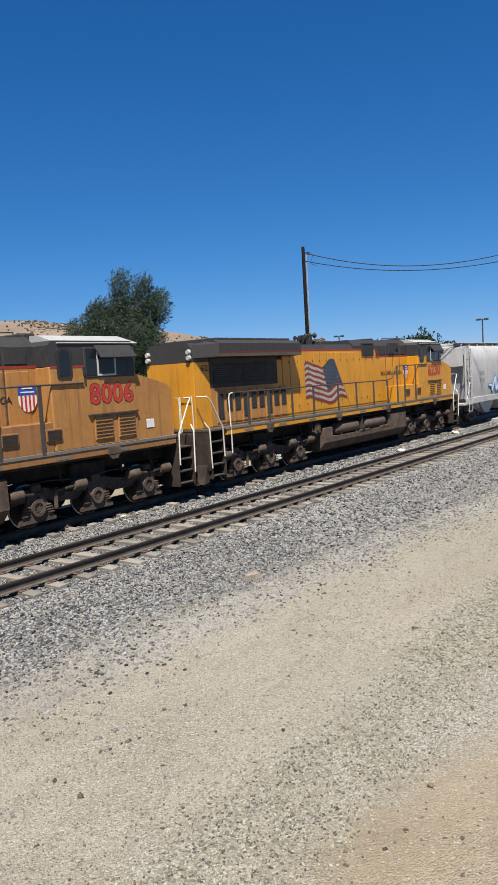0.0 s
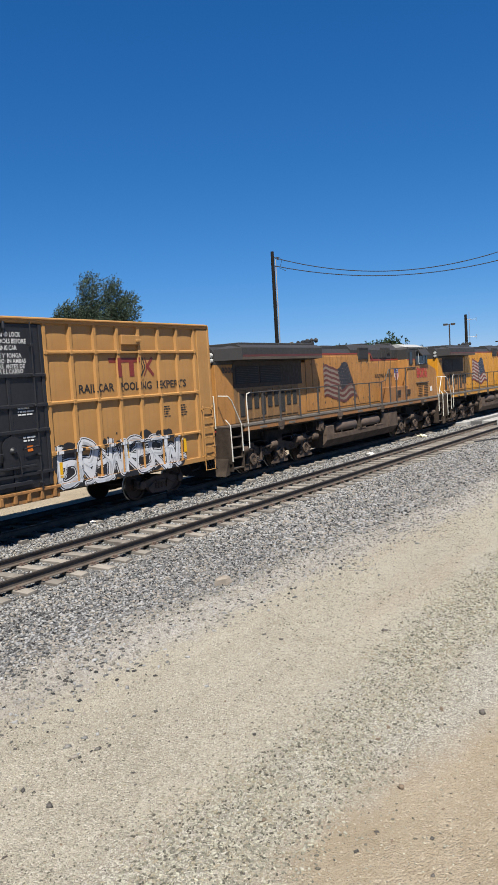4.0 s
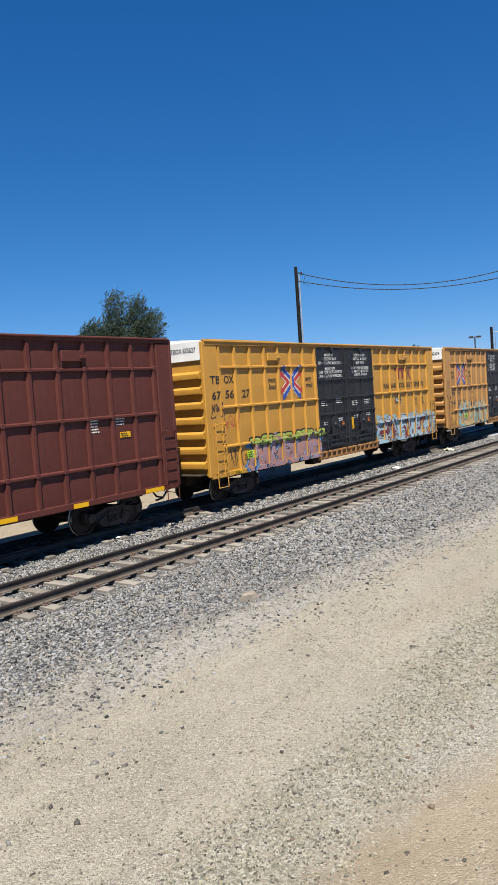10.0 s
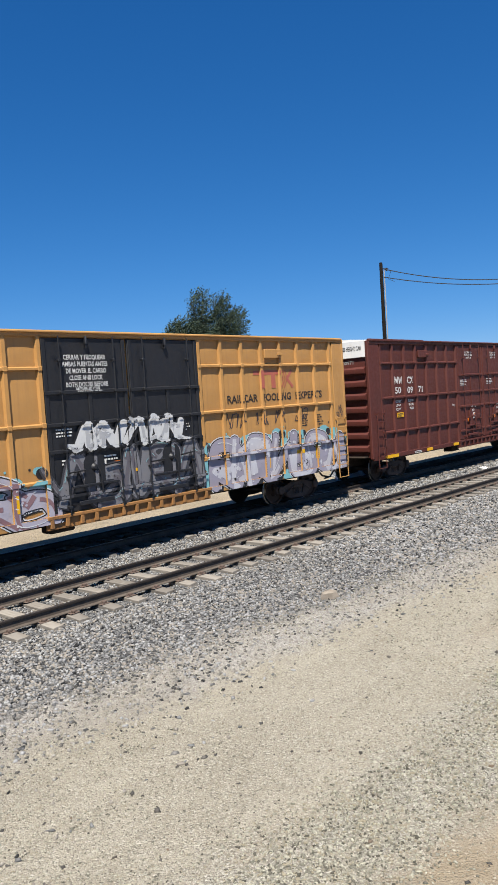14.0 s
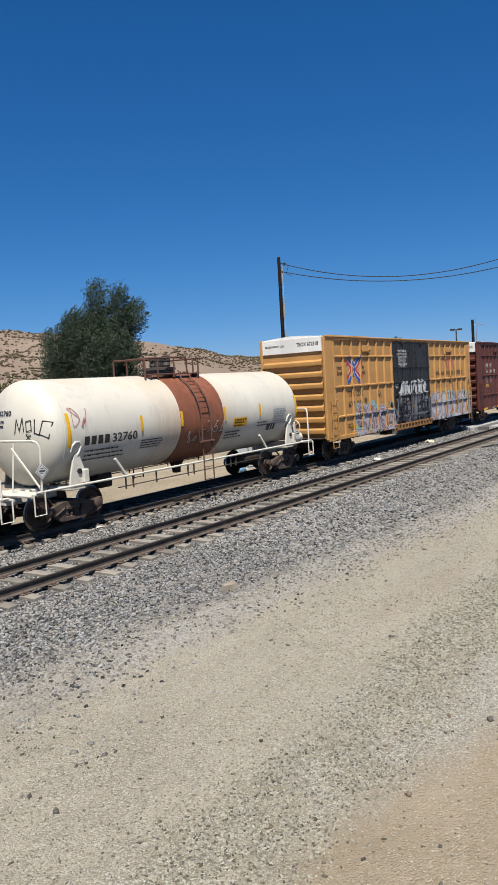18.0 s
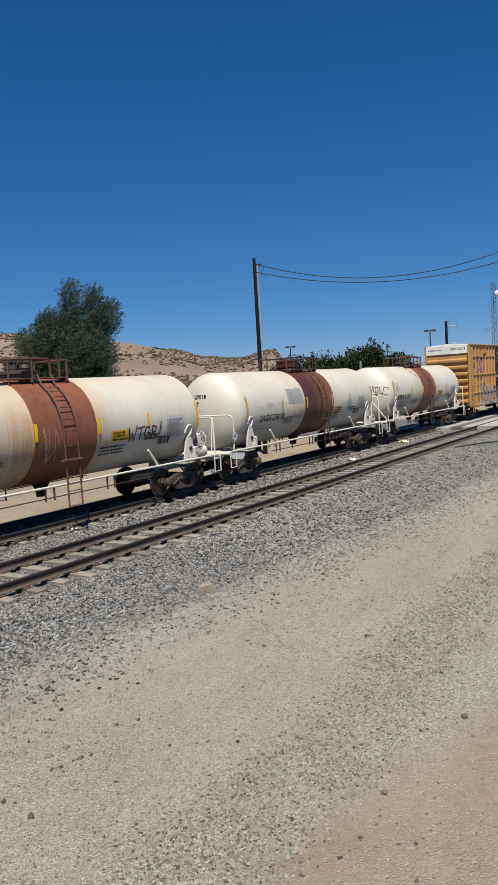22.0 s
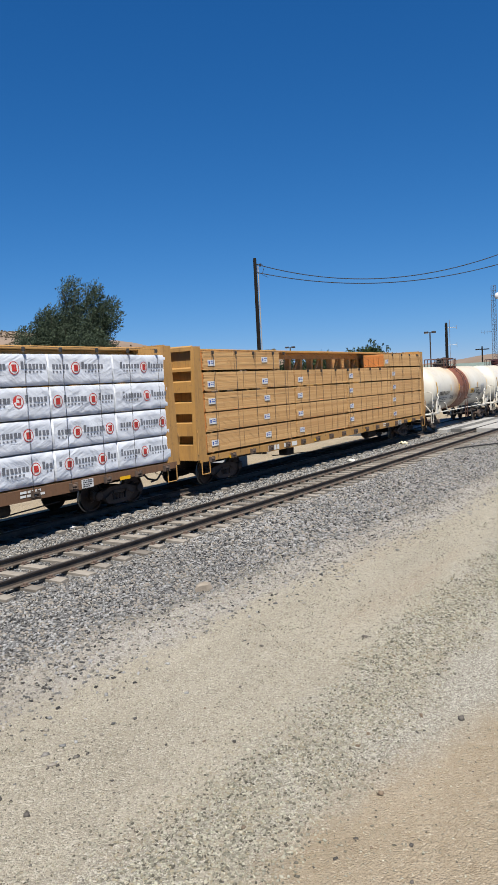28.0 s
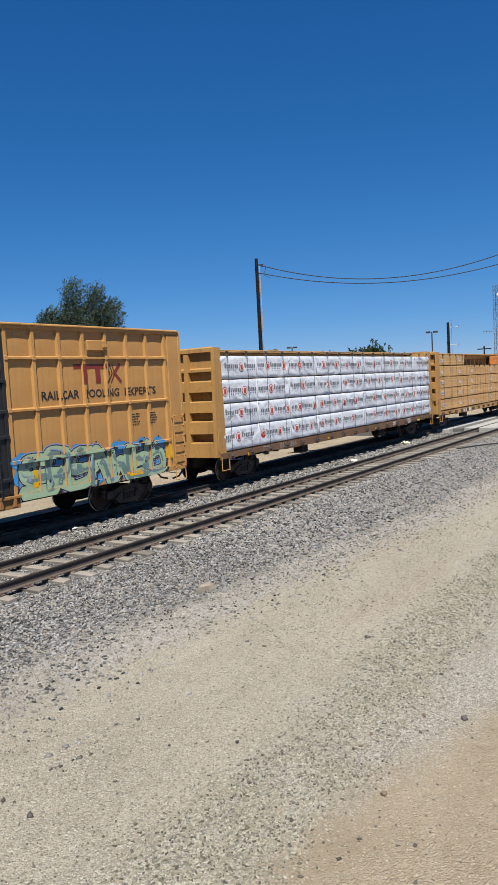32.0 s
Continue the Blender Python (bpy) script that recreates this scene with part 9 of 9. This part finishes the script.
    # control compartment: doors and vents
    for u, w in ((2.15, 3.0), (3.05, 3.75), (3.8, 4.5), (4.55, 5.25)):
        part("door_seam", Geo().box(u - 0.035, u + 0.005, -1.004, -0.99, 1.95, 4.48), M["rail_dark"], loco)
        part("compartment_door", Geo().box(u + 0.02, w - 0.02, -1.022, -0.995, 1.97, 3.9, 0.01), yel, loco)
        part("compartment_door", Geo().box(u + 0.02, w - 0.02, -1.018, -0.995, 4.08, 4.5, 0.008), grey, loco)
    for u, w, za, zb in ((0.65, 1.75, 4.04, 4.62), (3.3, 3.9, 4.1, 4.62), (4.02, 4.38, 4.30, 4.62)):
        g = Geo()
        g.box(u, w, -1.06, -0.99, za, zb, 0.012, 1)
        g.box(u + 0.05, w - 0.05, -1.068, -1.05, za + 0.05, zb - 0.05, 0, 0)
        k = u + 0.08
        if w - u > 0.9:
            g.box(u + 0.03, w - 0.03, -1.085, -1.06, zb - 0.06, zb - 0.03, 0, 1)
            k = w
        while k < w - 0.1:
            g.box(k, k + 0.025, -1.08, -1.06, za + 0.05, zb - 0.05, 0, 1)
            k += 0.075
        part("vent", g, [dark, grey], loco)
    for u in (3.90, 5.20):
        g = Geo()
        g.box(u, u + 0.50, -1.56, -1.50, 2.15, 2.45, 0.008, 1)
        for k in range(5):
            g.box(u + 0.04, u + 0.46, -1.575, -1.555, 2.18 + k * 0.053, 2.205 + k * 0.053, 0, 0)
        part("vent", g, [dark, M[lower]], loco)
    # lower cabinet beside the walkway, up to the cab
    part("battery_box", Geo().box(2.98, 5.46, -1.525, 1.525, 1.87, 2.62, 0.02), M[lower], loco)
    # exhaust, horns, roof clutter
    part("exhaust_stack", Geo().box(-1.9, -1.0, -0.5, 0.5, 4.5, 4.74, 0.04), grey, loco)
    part("roof_box", Geo().box(2.4, 3.1, -0.4, 0.4, 4.74, 4.86, 0.03), grey, loco)
    part("roof_box", Geo().box(5.55, 5.95, -0.5, 0.5, 4.6, 4.88, 0.03), grey, loco)
    part("roof_rail", Geo().tube([(3.6, -0.6, 4.74), (3.6, -0.6, 4.86), (5.2, -0.6, 4.88), (5.2, -0.6, 4.74)], 0.02, 6), grey, loco)
    g = Geo()
    for k in range(3):
        g.lathe([(0, 0.03), (0.28, 0.045), (0.40, 0.11), (0.41, 0.0)], "x", (-2.35, -0.25 + 0.22 * k, 4.98), 12)
        g.lathe([(0, 0.03), (-0.20, 0.045), (-0.30, 0.10), (-0.31, 0.0)], "x", (-2.3, -0.14 + 0.22 * k, 4.90), 12)
    g.box(-2.45, -2.25, -0.32, 0.32, 4.5, 4.92, 0.02)
    part("air_horn", g, M["rubber"], loco)
    # cab
    part("cab", Geo().box(5.47, 8.42, -1.53, 1.53, 1.87, 3.98, 0.03), yel, loco)
    flat("stripe", [([(5.48, -1.536, 3.93), (8.4, -1.536, 3.93), (8.4, -1.536, 3.99), (5.48, -1.536, 3.99)], 0)], [M["red_stripe"]], loco)
    g = Geo()
    g.prism([(5.48, 3.98), (8.44, 3.98), (8.44, 4.50), (8.30, 4.62), (5.6, 4.62), (5.48, 4.50)], -1.52, 1.52, "y")
    part("cab_upper", g, grey, loco)
    g = Geo()
    g.prism([(-1.56, 4.56), (-0.8, 4.80), (0.8, 4.80), (1.56, 4.56), (1.5, 4.52), (-1.5, 4.52)], 5.75, 8.55, "x")
    part("cab_roof", g, M["loco_roof"], loco)
    # side door window and side windows
    g = Geo()
    g.prism([(5.72, 3.66), (6.12, 3.66), (6.18, 3.75), (6.18, 4.34), (6.08, 4.44), (5.80, 4.44), (5.70, 4.34), (5.70, 3.75)], -1.55, -1.515)
    fr = part("door_window", g, M["dark"], loco)
    part("pane", Geo().prism([(5.78, 3.74), (6.06, 3.74), (6.10, 3.80), (6.10, 4.30), (6.02, 4.37), (5.86, 4.37), (5.78, 4.30)], -1.556, -1.548), M["glass"], fr)
    win = part("side_window", Geo().box(6.58, 8.36, -1.555, -1.515, 3.66, 4.46, 0.02), M["loco_grey"], loco)
    for u, w in ((6.64, 7.00), (7.06, 7.62), (7.66, 8.02), (8.08, 8.32)):
        part("pane", Geo().box(u, w, -1.562, -1.55, 3.72, 4.40, 0.01), M["glass"], win)
    for u in (7.03, 7.64):
        part("sash", Geo().box(u - 0.025, u + 0.025, -1.575, -1.55, 3.70, 4.42, 0.006), M["panel_ink"], win, "pale sash bar")
    part("sash", Geo().box(7.0, 7.66, -1.574, -1.55, 3.70, 3.75, 0.006), M["panel_ink"], win, "pale sash bar")
    g = Geo()
    g.prism([(-1.55, 4.50), (-1.80, 4.18), (-1.78, 4.15), (-1.53, 4.46)], 6.95, 8.25, "x")
    part("sun_visor", g, grey, loco)
    g = Geo()
    g.box(6.46, 6.53, -1.63, -1.60, 3.70, 3.96, 0.008)
    g.tube([(6.5, -1.55, 3.9), (6.5, -1.61, 3.88)], 0.012, 5)
    part("mirror", g, M["dark"], loco)
    # nose
    g = Geo()
    g.prism([(8.42, 1.87), (9.86, 1.87), (9.86, 3.20), (9.70, 3.38), (8.42, 3.72)], -1.50, 1.50)
    part("nose", g, yel, loco)
    for u in (6.78, 7.62):
        g = Geo()
        g.box(u, u + 0.66, -1.56, -1.52, 2.02, 2.64, 0.015, 1)
        for k in range(12):
            g.box(u + 0.04, u + 0.62, -1.578, -1.555, 2.06 + k * 0.046, 2.085 + k * 0.046, 0, 0 if k % 2 else 1)
        part("louvre_panel", g, [M["under"], yel], loco)
    part("ledge", Geo().box(6.6, 8.4, -1.60, -1.52, 2.68, 2.72, 0.008), M["rail_dark"], loco)
    part("plate", Geo().box(8.75, 9.05, -1.515, -1.495, 2.18, 2.42, 0.006), M["white_paint"], loco, "small white plate")
    # rails
    g = Geo()
    for s in (-1,):
        g.tube([(-9.6, s * 1.52, 1.0), (-9.62, s * 1.54, 1.6), (-9.66, s * 1.54, 2.80), (-9.62, s * 1.54, 2.93), (-9.45, s * 1.54, 2.96)], 0.022, 8)
    part("handrail", g, M["rail_white"], loco, "white painted grab rail")
    for s in (-1, 1):
        g = Geo()
        g.tube([(-9.45, s * 1.54, 2.96), (2.0, s * 1.54, 2.92), (2.5, s * 1.54, 2.98), (2.98, s * 1.54, 3.52), (6.5, s * 1.56, 3.54)], 0.024, 8)
        part("handrail", g, M["rail_dark"], loco)
    st = Geo().box(-0.06, 0.06, -0.012, 0.012, 0, 1.12, 0.006)
    st.box(-0.05, 0.05, -0.02, 0.02, 0, 0.16, 0.006)
    post = st.mesh("stanchion", M["rail_dark"])
    tall = Geo().box(-0.06, 0.06, -0.012, 0.012, 0, 1.72, 0.006).mesh("stanchion", M["rail_dark"])
    for u in (-8.6, -7.4, -5.9, -4.4, -2.5, -0.95, 0.64, 2.02):
        for s in (-1, 1):
            put("stanchion", post, loco, (u, s * 1.54, 1.82))
    for u in (3.04, 3.86, 5.1):
        for s in (-1, 1):
            put("stanchion", tall, loco, (u, s * 1.55, 1.82))
    # steps at both ends
    for e in (-1, 1):
        xa = e * 10.0
        for k in range(4):
            g = Geo()
            z = 0.36 + k * 0.36
            part("step", Geo().box(min(xa, xa + e * 0.62), max(xa, xa + e * 0.62), 0.95, 1.50, z, z + 0.04, 0.006, 0), M["under"], loco, "dusty steel step tread")
            g.box(min(xa, xa + e * 0.62), max(xa, xa + e * 0.62), -1.50, -0.95, z, z + 0.04, 0.006, 0)
            g.box(min(xa + e * 0.01, xa + e * 0.61), max(xa + e * 0.01, xa + e * 0.61), -1.49, -0.97, z + 0.038, z + 0.048, 0, 1)
            part("step", g, [M["under"], M["under_tan"]], loco, "dusty steel step tread")
        for y0, y1 in ((-1.52, -0.9), (0.9, 1.52)):
            for u in (xa - e * 0.03, xa + e * 0.66):
                g = Geo()
                g.prism([(y0, 0.3), (y1, 0.3), (y1, 1.8), (y0, 1.8)], u - 0.02, u + 0.02, "x")
                part("step_plate", g, M["under"], loco)
        g = Geo()
        g.box(min(e * 10.66, e * 10.74), max(e * 10.66, e * 10.74), -1.5, 1.5, 0.55, 1.82, 0.02)
        g.prism([(e * 10.72, 0.2), (e * 11.0, 0.16), (e * 10.76, 0.75), (e * 10.70, 0.75)], -1.4, 1.4)
        part("pilot_plate", g, M["under"], loco)
        g = Geo()
        for y in (-1.53, 1.53):
            g.tube([(e * 10.02, y, 0.95), (e * 10.05, y, 1.9), (e * 10.55, y * 0.99, 2.75), (e * 10.70, y * 0.97, 2.90), (e * 10.80, y * 0.75, 2.92)], 0.022, 8)
            g.tube([(e * 10.68, y, 0.65), (e * 10.72, y, 1.9), (e * 10.78, y * 0.9, 2.1)], 0.022, 8)
            g.tube([(e * 10.78, y * 0.62, 1.8), (e * 10.80, y * 0.62, 2.92), (e * 10.80, y * 0.3, 2.92), (e * 10.80, y * 0.3, 1.8)], 0.02, 8)
        part("grab_rail", g, M["rail_white"], loco, "white painted grab rails")
        g = Geo()
        for k in range(5):
            y = -0.9 + k * 0.12
            g.tube([(e * 10.76, y, 1.25), (e * 10.95, y, 1.1), (e * 11.0, y - 0.05, 0.7), (e * 10.9, y - 0.1, 0.45)], 0.022, 6)
        g.tube([(e * 10.8, -0.3, 1.5), (e * 11.15, -0.25, 1.1), (e * 11.2, 0.1, 1.15)], 0.025, 6)
        part("hose", g, M["rubber"], loco)
        g = Geo()
        g.tube([(e * 10.78, -0.95, 1.70), (e * 10.9, -0.6, 1.55), (e * 10.9, 0.6, 1.55)], 0.02, 6)
        g.box(min(e * 10.74, e * 10.9), max(e * 10.74, e * 10.9), -0.7, -0.5, 1.45, 1.6, 0.02)
        part("coupling_lever", g, M["red_ink"], loco)
    # fuel tank, air reservoirs
    g = Geo()
    flank = [(-1.46, 0.88), (-1.46, 0.68), (-1.16, 0.34), (1.16, 0.34), (1.46, 0.68), (1.46, 0.88)]
    g.prism(flank, -3.62, 4.05, "x")
    for ua, ub, zt in ((2.15, 4.05, 1.44), (-3.62, -2.92, 1.30)):
        g.prism([(-1.46, 0.87), (-1.44, zt - 0.06), (-1.36, zt), (1.36, zt), (1.44, zt - 0.06), (1.46, 0.87)], ua, ub, "x")
    for ua in (-0.62, 1.30):
        g.box(ua, ua + 0.85, -1.475, -1.40, 0.86, 0.93, 0.01)
    g.tube([(2.9, -1.47, 0.75), (2.9, -1.47, 1.38)], 0.03, 6)
    part("fuel_tank", g, M["truck_dust"], loco)
    for u, w in ((-2.55, -0.55), (-0.12, 1.95)):
        for s in (-1, 1):
            g = Geo()
            g.lathe([(u, 0.0), (u + 0.06, 0.16), (u + 0.16, 0.225), (w - 0.16, 0.225), (w - 0.06, 0.16), (w, 0.0)], "x", (0, s * 1.26, 1.14), 18)
            part("air_reservoir", g, M["reservoir"], loco)
            for q in (u + 0.35, w - 0.35):
                part("strap", Geo().box(q - 0.05, q + 0.05, s * 1.3 - 0.15, s * 1.3 + 0.15, 0.86, 0.96, 0.01), und, loco)
    g = Geo()
    g.box(-4.4, -3.7, -1.3, 1.3, 0.9, 1.6, 0.05)
    g.tube([(-3.2, -1.4, 1.3), (-1.0, -1.42, 1.5), (2.0, -1.42, 1.48)], 0.02, 6)
    g.lathe([(0.9, 0.10), (1.55, 0.10)], "z", (-0.33, -1.35, 0), 10)
    g.box(-0.42, -0.22, -1.5, -1.3, 0.9, 1.05, 0.02)
    g.tube([(2.3, -1.45, 1.5), (3.9, -1.45, 1.52)], 0.03, 6)
    for k in range(5):
        g.lathe([(1.42, 0.05), (1.52, 0.05), (1.54, 0.0)], "z", (2.5 + 0.32 * k, -1.3, 0), 8)
    part("piping", g, und, loco)
    g = Geo()
    g.lathe([(1.42, 0.09), (1.54, 0.09), (1.58, 0.04), (1.60, 0.0)], "z", (3.3, -1.22, 0), 12)
    g.tube([(3.15, -1.25, 1.46), (3.4, -1.3, 1.56), (3.6, -1.3, 1.5)], 0.035, 6)
    part("fuel_filler", g, M["red_ink"], loco, "red fuel filler cap")
    g = Geo()
    g.box(-4.25, -3.85, -1.46, -1.34, 1.10, 1.50, 0.02)
    g.lathe([(-1.52, 0.09), (-1.46, 0.09)], "y", (-4.05, 0, 1.24), 12)
    g.tube([(-4.4, -1.4, 1.5), (-4.4, -1.4, 1.2), (-4.1, -1.42, 1.15)], 0.03, 6)
    part("valve_box", g, M["truck_dust"], loco)
    loco_truck(loco, -7.0)
    loco_truck(loco, 7.0)
    couplers(loco, 10.66)
    # paint
    cabside, hoodside = Side(1.53), Side(1.022)
    p = []
    for q in words(number, 6.70, 2.98, 0.53, 1.58, 1, 0):
        p.append(q)
    for dx, dz in ((-0.011, -0.011), (0.011, 0.011), (0.011, -0.011), (-0.011, 0.011)):
        p += [([(a_ + dx, b_ + dz) for a_, b_ in pts], 0, 1) for pts, _, _ in words(number, 6.70, 2.98, 0.53, 1.58)]
    flat("road_number", cabside.lay(p), [M["red_ink"], M["black_ink"]], loco, "large red number with a black edge")
    p = bars(8.6, 3.18, 2, 0.5, 0.10, 0.15, rng, 1, 1)[:2]
    p += words("BUILDING AMERICA", 2.46, 3.14, 0.17, 2.23, 1, 1)
    p += words(number, -10.35, 3.70, 0.20, 0.72, 1, 1)
    flat("lettering", hoodside.lay(p), [M["red_ink"], M["black_ink"]], loco, "dark stencilled lettering")
    flat("shield", hoodside.lay(shield_polys(4.87, 2.90, 0.54, 0.66)), [M["red_ink"], M["white_ink"], M["blue_ink"]], loco, "red, white and blue shield emblem")
    flat("flag", hoodside.lay(flag_polys(wing[1] + 0.98, 2.34, 3.72)), [painted("flag_red", flag[0], (0.04, 0.028, 0.022), 0.75, 0.55, 0.6), painted("flag_white", flag[1], (0.05, 0.036, 0.028), 0.85, 0.55, 0.7), painted("flag_blue", flag[2], (0.03, 0.024, 0.02), 0.6, 0.55, 0.4), M[lower]], loco, "faded waving striped flag")
    return loco


def locomotives():
    rng = random.Random(51)
    locomotive("clean yellow and grey diesel freight locomotive", 28.70, "loco_yellow_clean", "loco_yellow_clean", "loco_yellow_dirty", ((0.15, 0.024, 0.02), (0.31, 0.28, 0.24), (0.012, 0.024, 0.045)), "6230", (-10.0, -5.1), rng)
    rng = random.Random(52)
    locomotive("soot-stained yellow and grey diesel freight locomotive", 6.50, "loco_yellow_dirty", "loco_rusty", "loco_sooty", ((0.085, 0.022, 0.018), (0.17, 0.135, 0.105), (0.013, 0.014, 0.02)), "8006", (-9.75, -3.85), rng)


# ---- covered hopper ahead of the locomotives ----
def hopper_car():
    rng = random.Random(61)
    car = thing("hopper_car", "pale grey covered hopper car with a little graffiti", "hopper car", 48.95, "freight cars")
    grey = M["hopper_grey"]
    prof = [(-1.52, 1.45), (-1.60, 2.2), (-1.61, 2.9), (-1.57, 3.6), (-1.45, 4.15), (-1.1, 4.45), (0, 4.52), (1.1, 4.45), (1.45, 4.15), (1.57, 3.6), (1.61, 2.9), (1.60, 2.2), (1.52, 1.45)]
    part("body", Geo().prism(prof, -7.3, 7.3, "x"), grey, car, "", None, 50)
    for u in (-4.4, -1.5, 1.5, 4.4):
        g = Geo()
        g.prism([(y * 1.006, z + (0.004 if z > 4 else 0)) for y, z in prof], u - 0.04, u + 0.04, "x")
        part("weld_seam", g, grey, car)
    for s in (-1, 1):
        g = Geo()
        g.prism([(s * 7.3, 4.45), (s * 7.9, 4.40), (s * 7.9, 4.25), (s * 7.3, 1.5), (s * 5.8, 0.75)] if s > 0 else [(-7.3, 4.45), (-7.9, 4.40), (-7.9, 4.25), (-7.3, 1.5), (-5.8, 0.75)], -1.40, 1.40)
        part("slope_sheet", g, grey, car)
        for y in (-1.45, 1.45):
            g = Geo()
            g.tube([(s * 8.1, y, 1.2), (s * 8.05, y, 4.3)], 0.05, 6)
            g.tube([(s * 8.1, y, 1.2), (s * 7.4, y, 2.4), (s * 8.05, y, 3.4)], 0.03, 6)
            part("end_post", g, grey, car)
        g = Geo()
        g.box(min(s * 7.2, s * 8.3), max(s * 7.2, s * 8.3), -1.5, 1.5, 1.1, 1.22, 0.02)
        part("end_platform", g, grey, car)
        lad = ladder_geo(-1.35, -0.95, 0, 1.2, 4.3, 9)
        ob = part("end_ladder", lad, grey, car)
        ob.matrix_basis = pose(s * 8.05, 0, 0, 0, 0, -90 if s < 0 else 90)
        lad = ladder_geo(-0.25, 0.25, 0, 0.7, 4.3, 10)
        ob = part("ladder", lad, grey, car)
        ob.matrix_basis = pose(s * 7.75, -1.52, 0)
        part("side_sill", Geo().box(-8.2, 8.2, min(s * 1.46, s * 1.58), max(s * 1.46, s * 1.58), 1.15, 1.50, 0.02), grey, car)
        g = Geo()
        for u in (-3.6, 0, 3.6):
            g.prism([(u - 1.6, 1.3), (u + 1.6, 1.3), (u + 0.4, 0.42), (u - 0.4, 0.42)], -1.1, 1.1)
        if s > 0:
            part("hopper_bay", g, grey, car)
            part("outlet_gate", Geo().box(-4.1, -3.1, -0.9, 0.9, 0.32, 0.44, 0.02).box(-0.5, 0.5, -0.9, 0.9, 0.32, 0.44, 0.02).box(3.1, 4.1, -0.9, 0.9, 0.32, 0.44, 0.02), M["under"], car)
    for y in (-0.85, 0.85):
        g = Geo()
        g.box(-8.0, 8.0, y - 0.25, y + 0.25, 4.60, 4.64, 0.01)
        for i in range(12):
            u = -7.6 + i * 1.38
            g.box(u - 0.03, u + 0.03, y - 0.22, y + 0.22, 4.42, 4.60, 0.008)
        part("roof_walk", g, M["loco_roof"], car)
    part("hatch", Geo().box(-7.0, 7.0, -0.35, 0.35, 4.52, 4.66, 0.03), grey, car)
    side = Side(1.61)
    p = bars(-6.2, 2.75, 1, 0.9, 0.22, 0.3, rng, 1) + bars(-6.2, 2.35, 1, 1.0, 0.22, 0.3, rng, 1)
    flat("stencils", side.lay(p), [M["grey_ink"]], car)
    flat("graffiti", side.lay(graffiti(-4.2, 1.0, 1.7, 2.6, 4, 91, False)), [ink((0.3, 0.5, 0.8)), ink((0.10, 0.25, 0.55)), ink((0.55, 0.70, 0.85)), ink((0.75, 0.78, 0.82)), ink((0.8, 0.8, 0.8))], car, "pale blue spray-painted lettering")
    pts = [([(-7.93, -u, z) for u, z in q], 0) for q, _, _ in bars(-0.9, 4.10, 1, 1.3, 0.16, 0.2, rng)]
    part("end_panel", Geo().box(-7.92, -7.86, -1.3, 1.3, 3.3, 4.35, 0.01), grey, car)
    flat("end_stencils", pts, [M["black_ink"]], car)
    couplers(car, 8.35)
    truck(car, -6.2)
    truck(car, 6.2)


# ---- build ----
build_ground()
build_far()
build_hills()
build_trees()
build_poles()
build_litter()
locomotives()
box_cars()
tank_cars()
flat_cars()
hopper_car()
build_crossing()
build_stones()
build_tracks()


def motions():
    for ob, x in TRAIN + LOADS:
        walk(ob, [(t, pose(x + rolled(t), TRACK_Y, TRACK_Z)) for t in range(0, 33)])
    for w, at, r in SPIN:
        rows = []
        for i in range(0, 321):
            t = i * 0.1
            rows.append((t, pose(at[0], at[1], at[2], 0, math.degrees(rolled(t) / r) % 360, 0)))
        walk(w, rows)


motions()
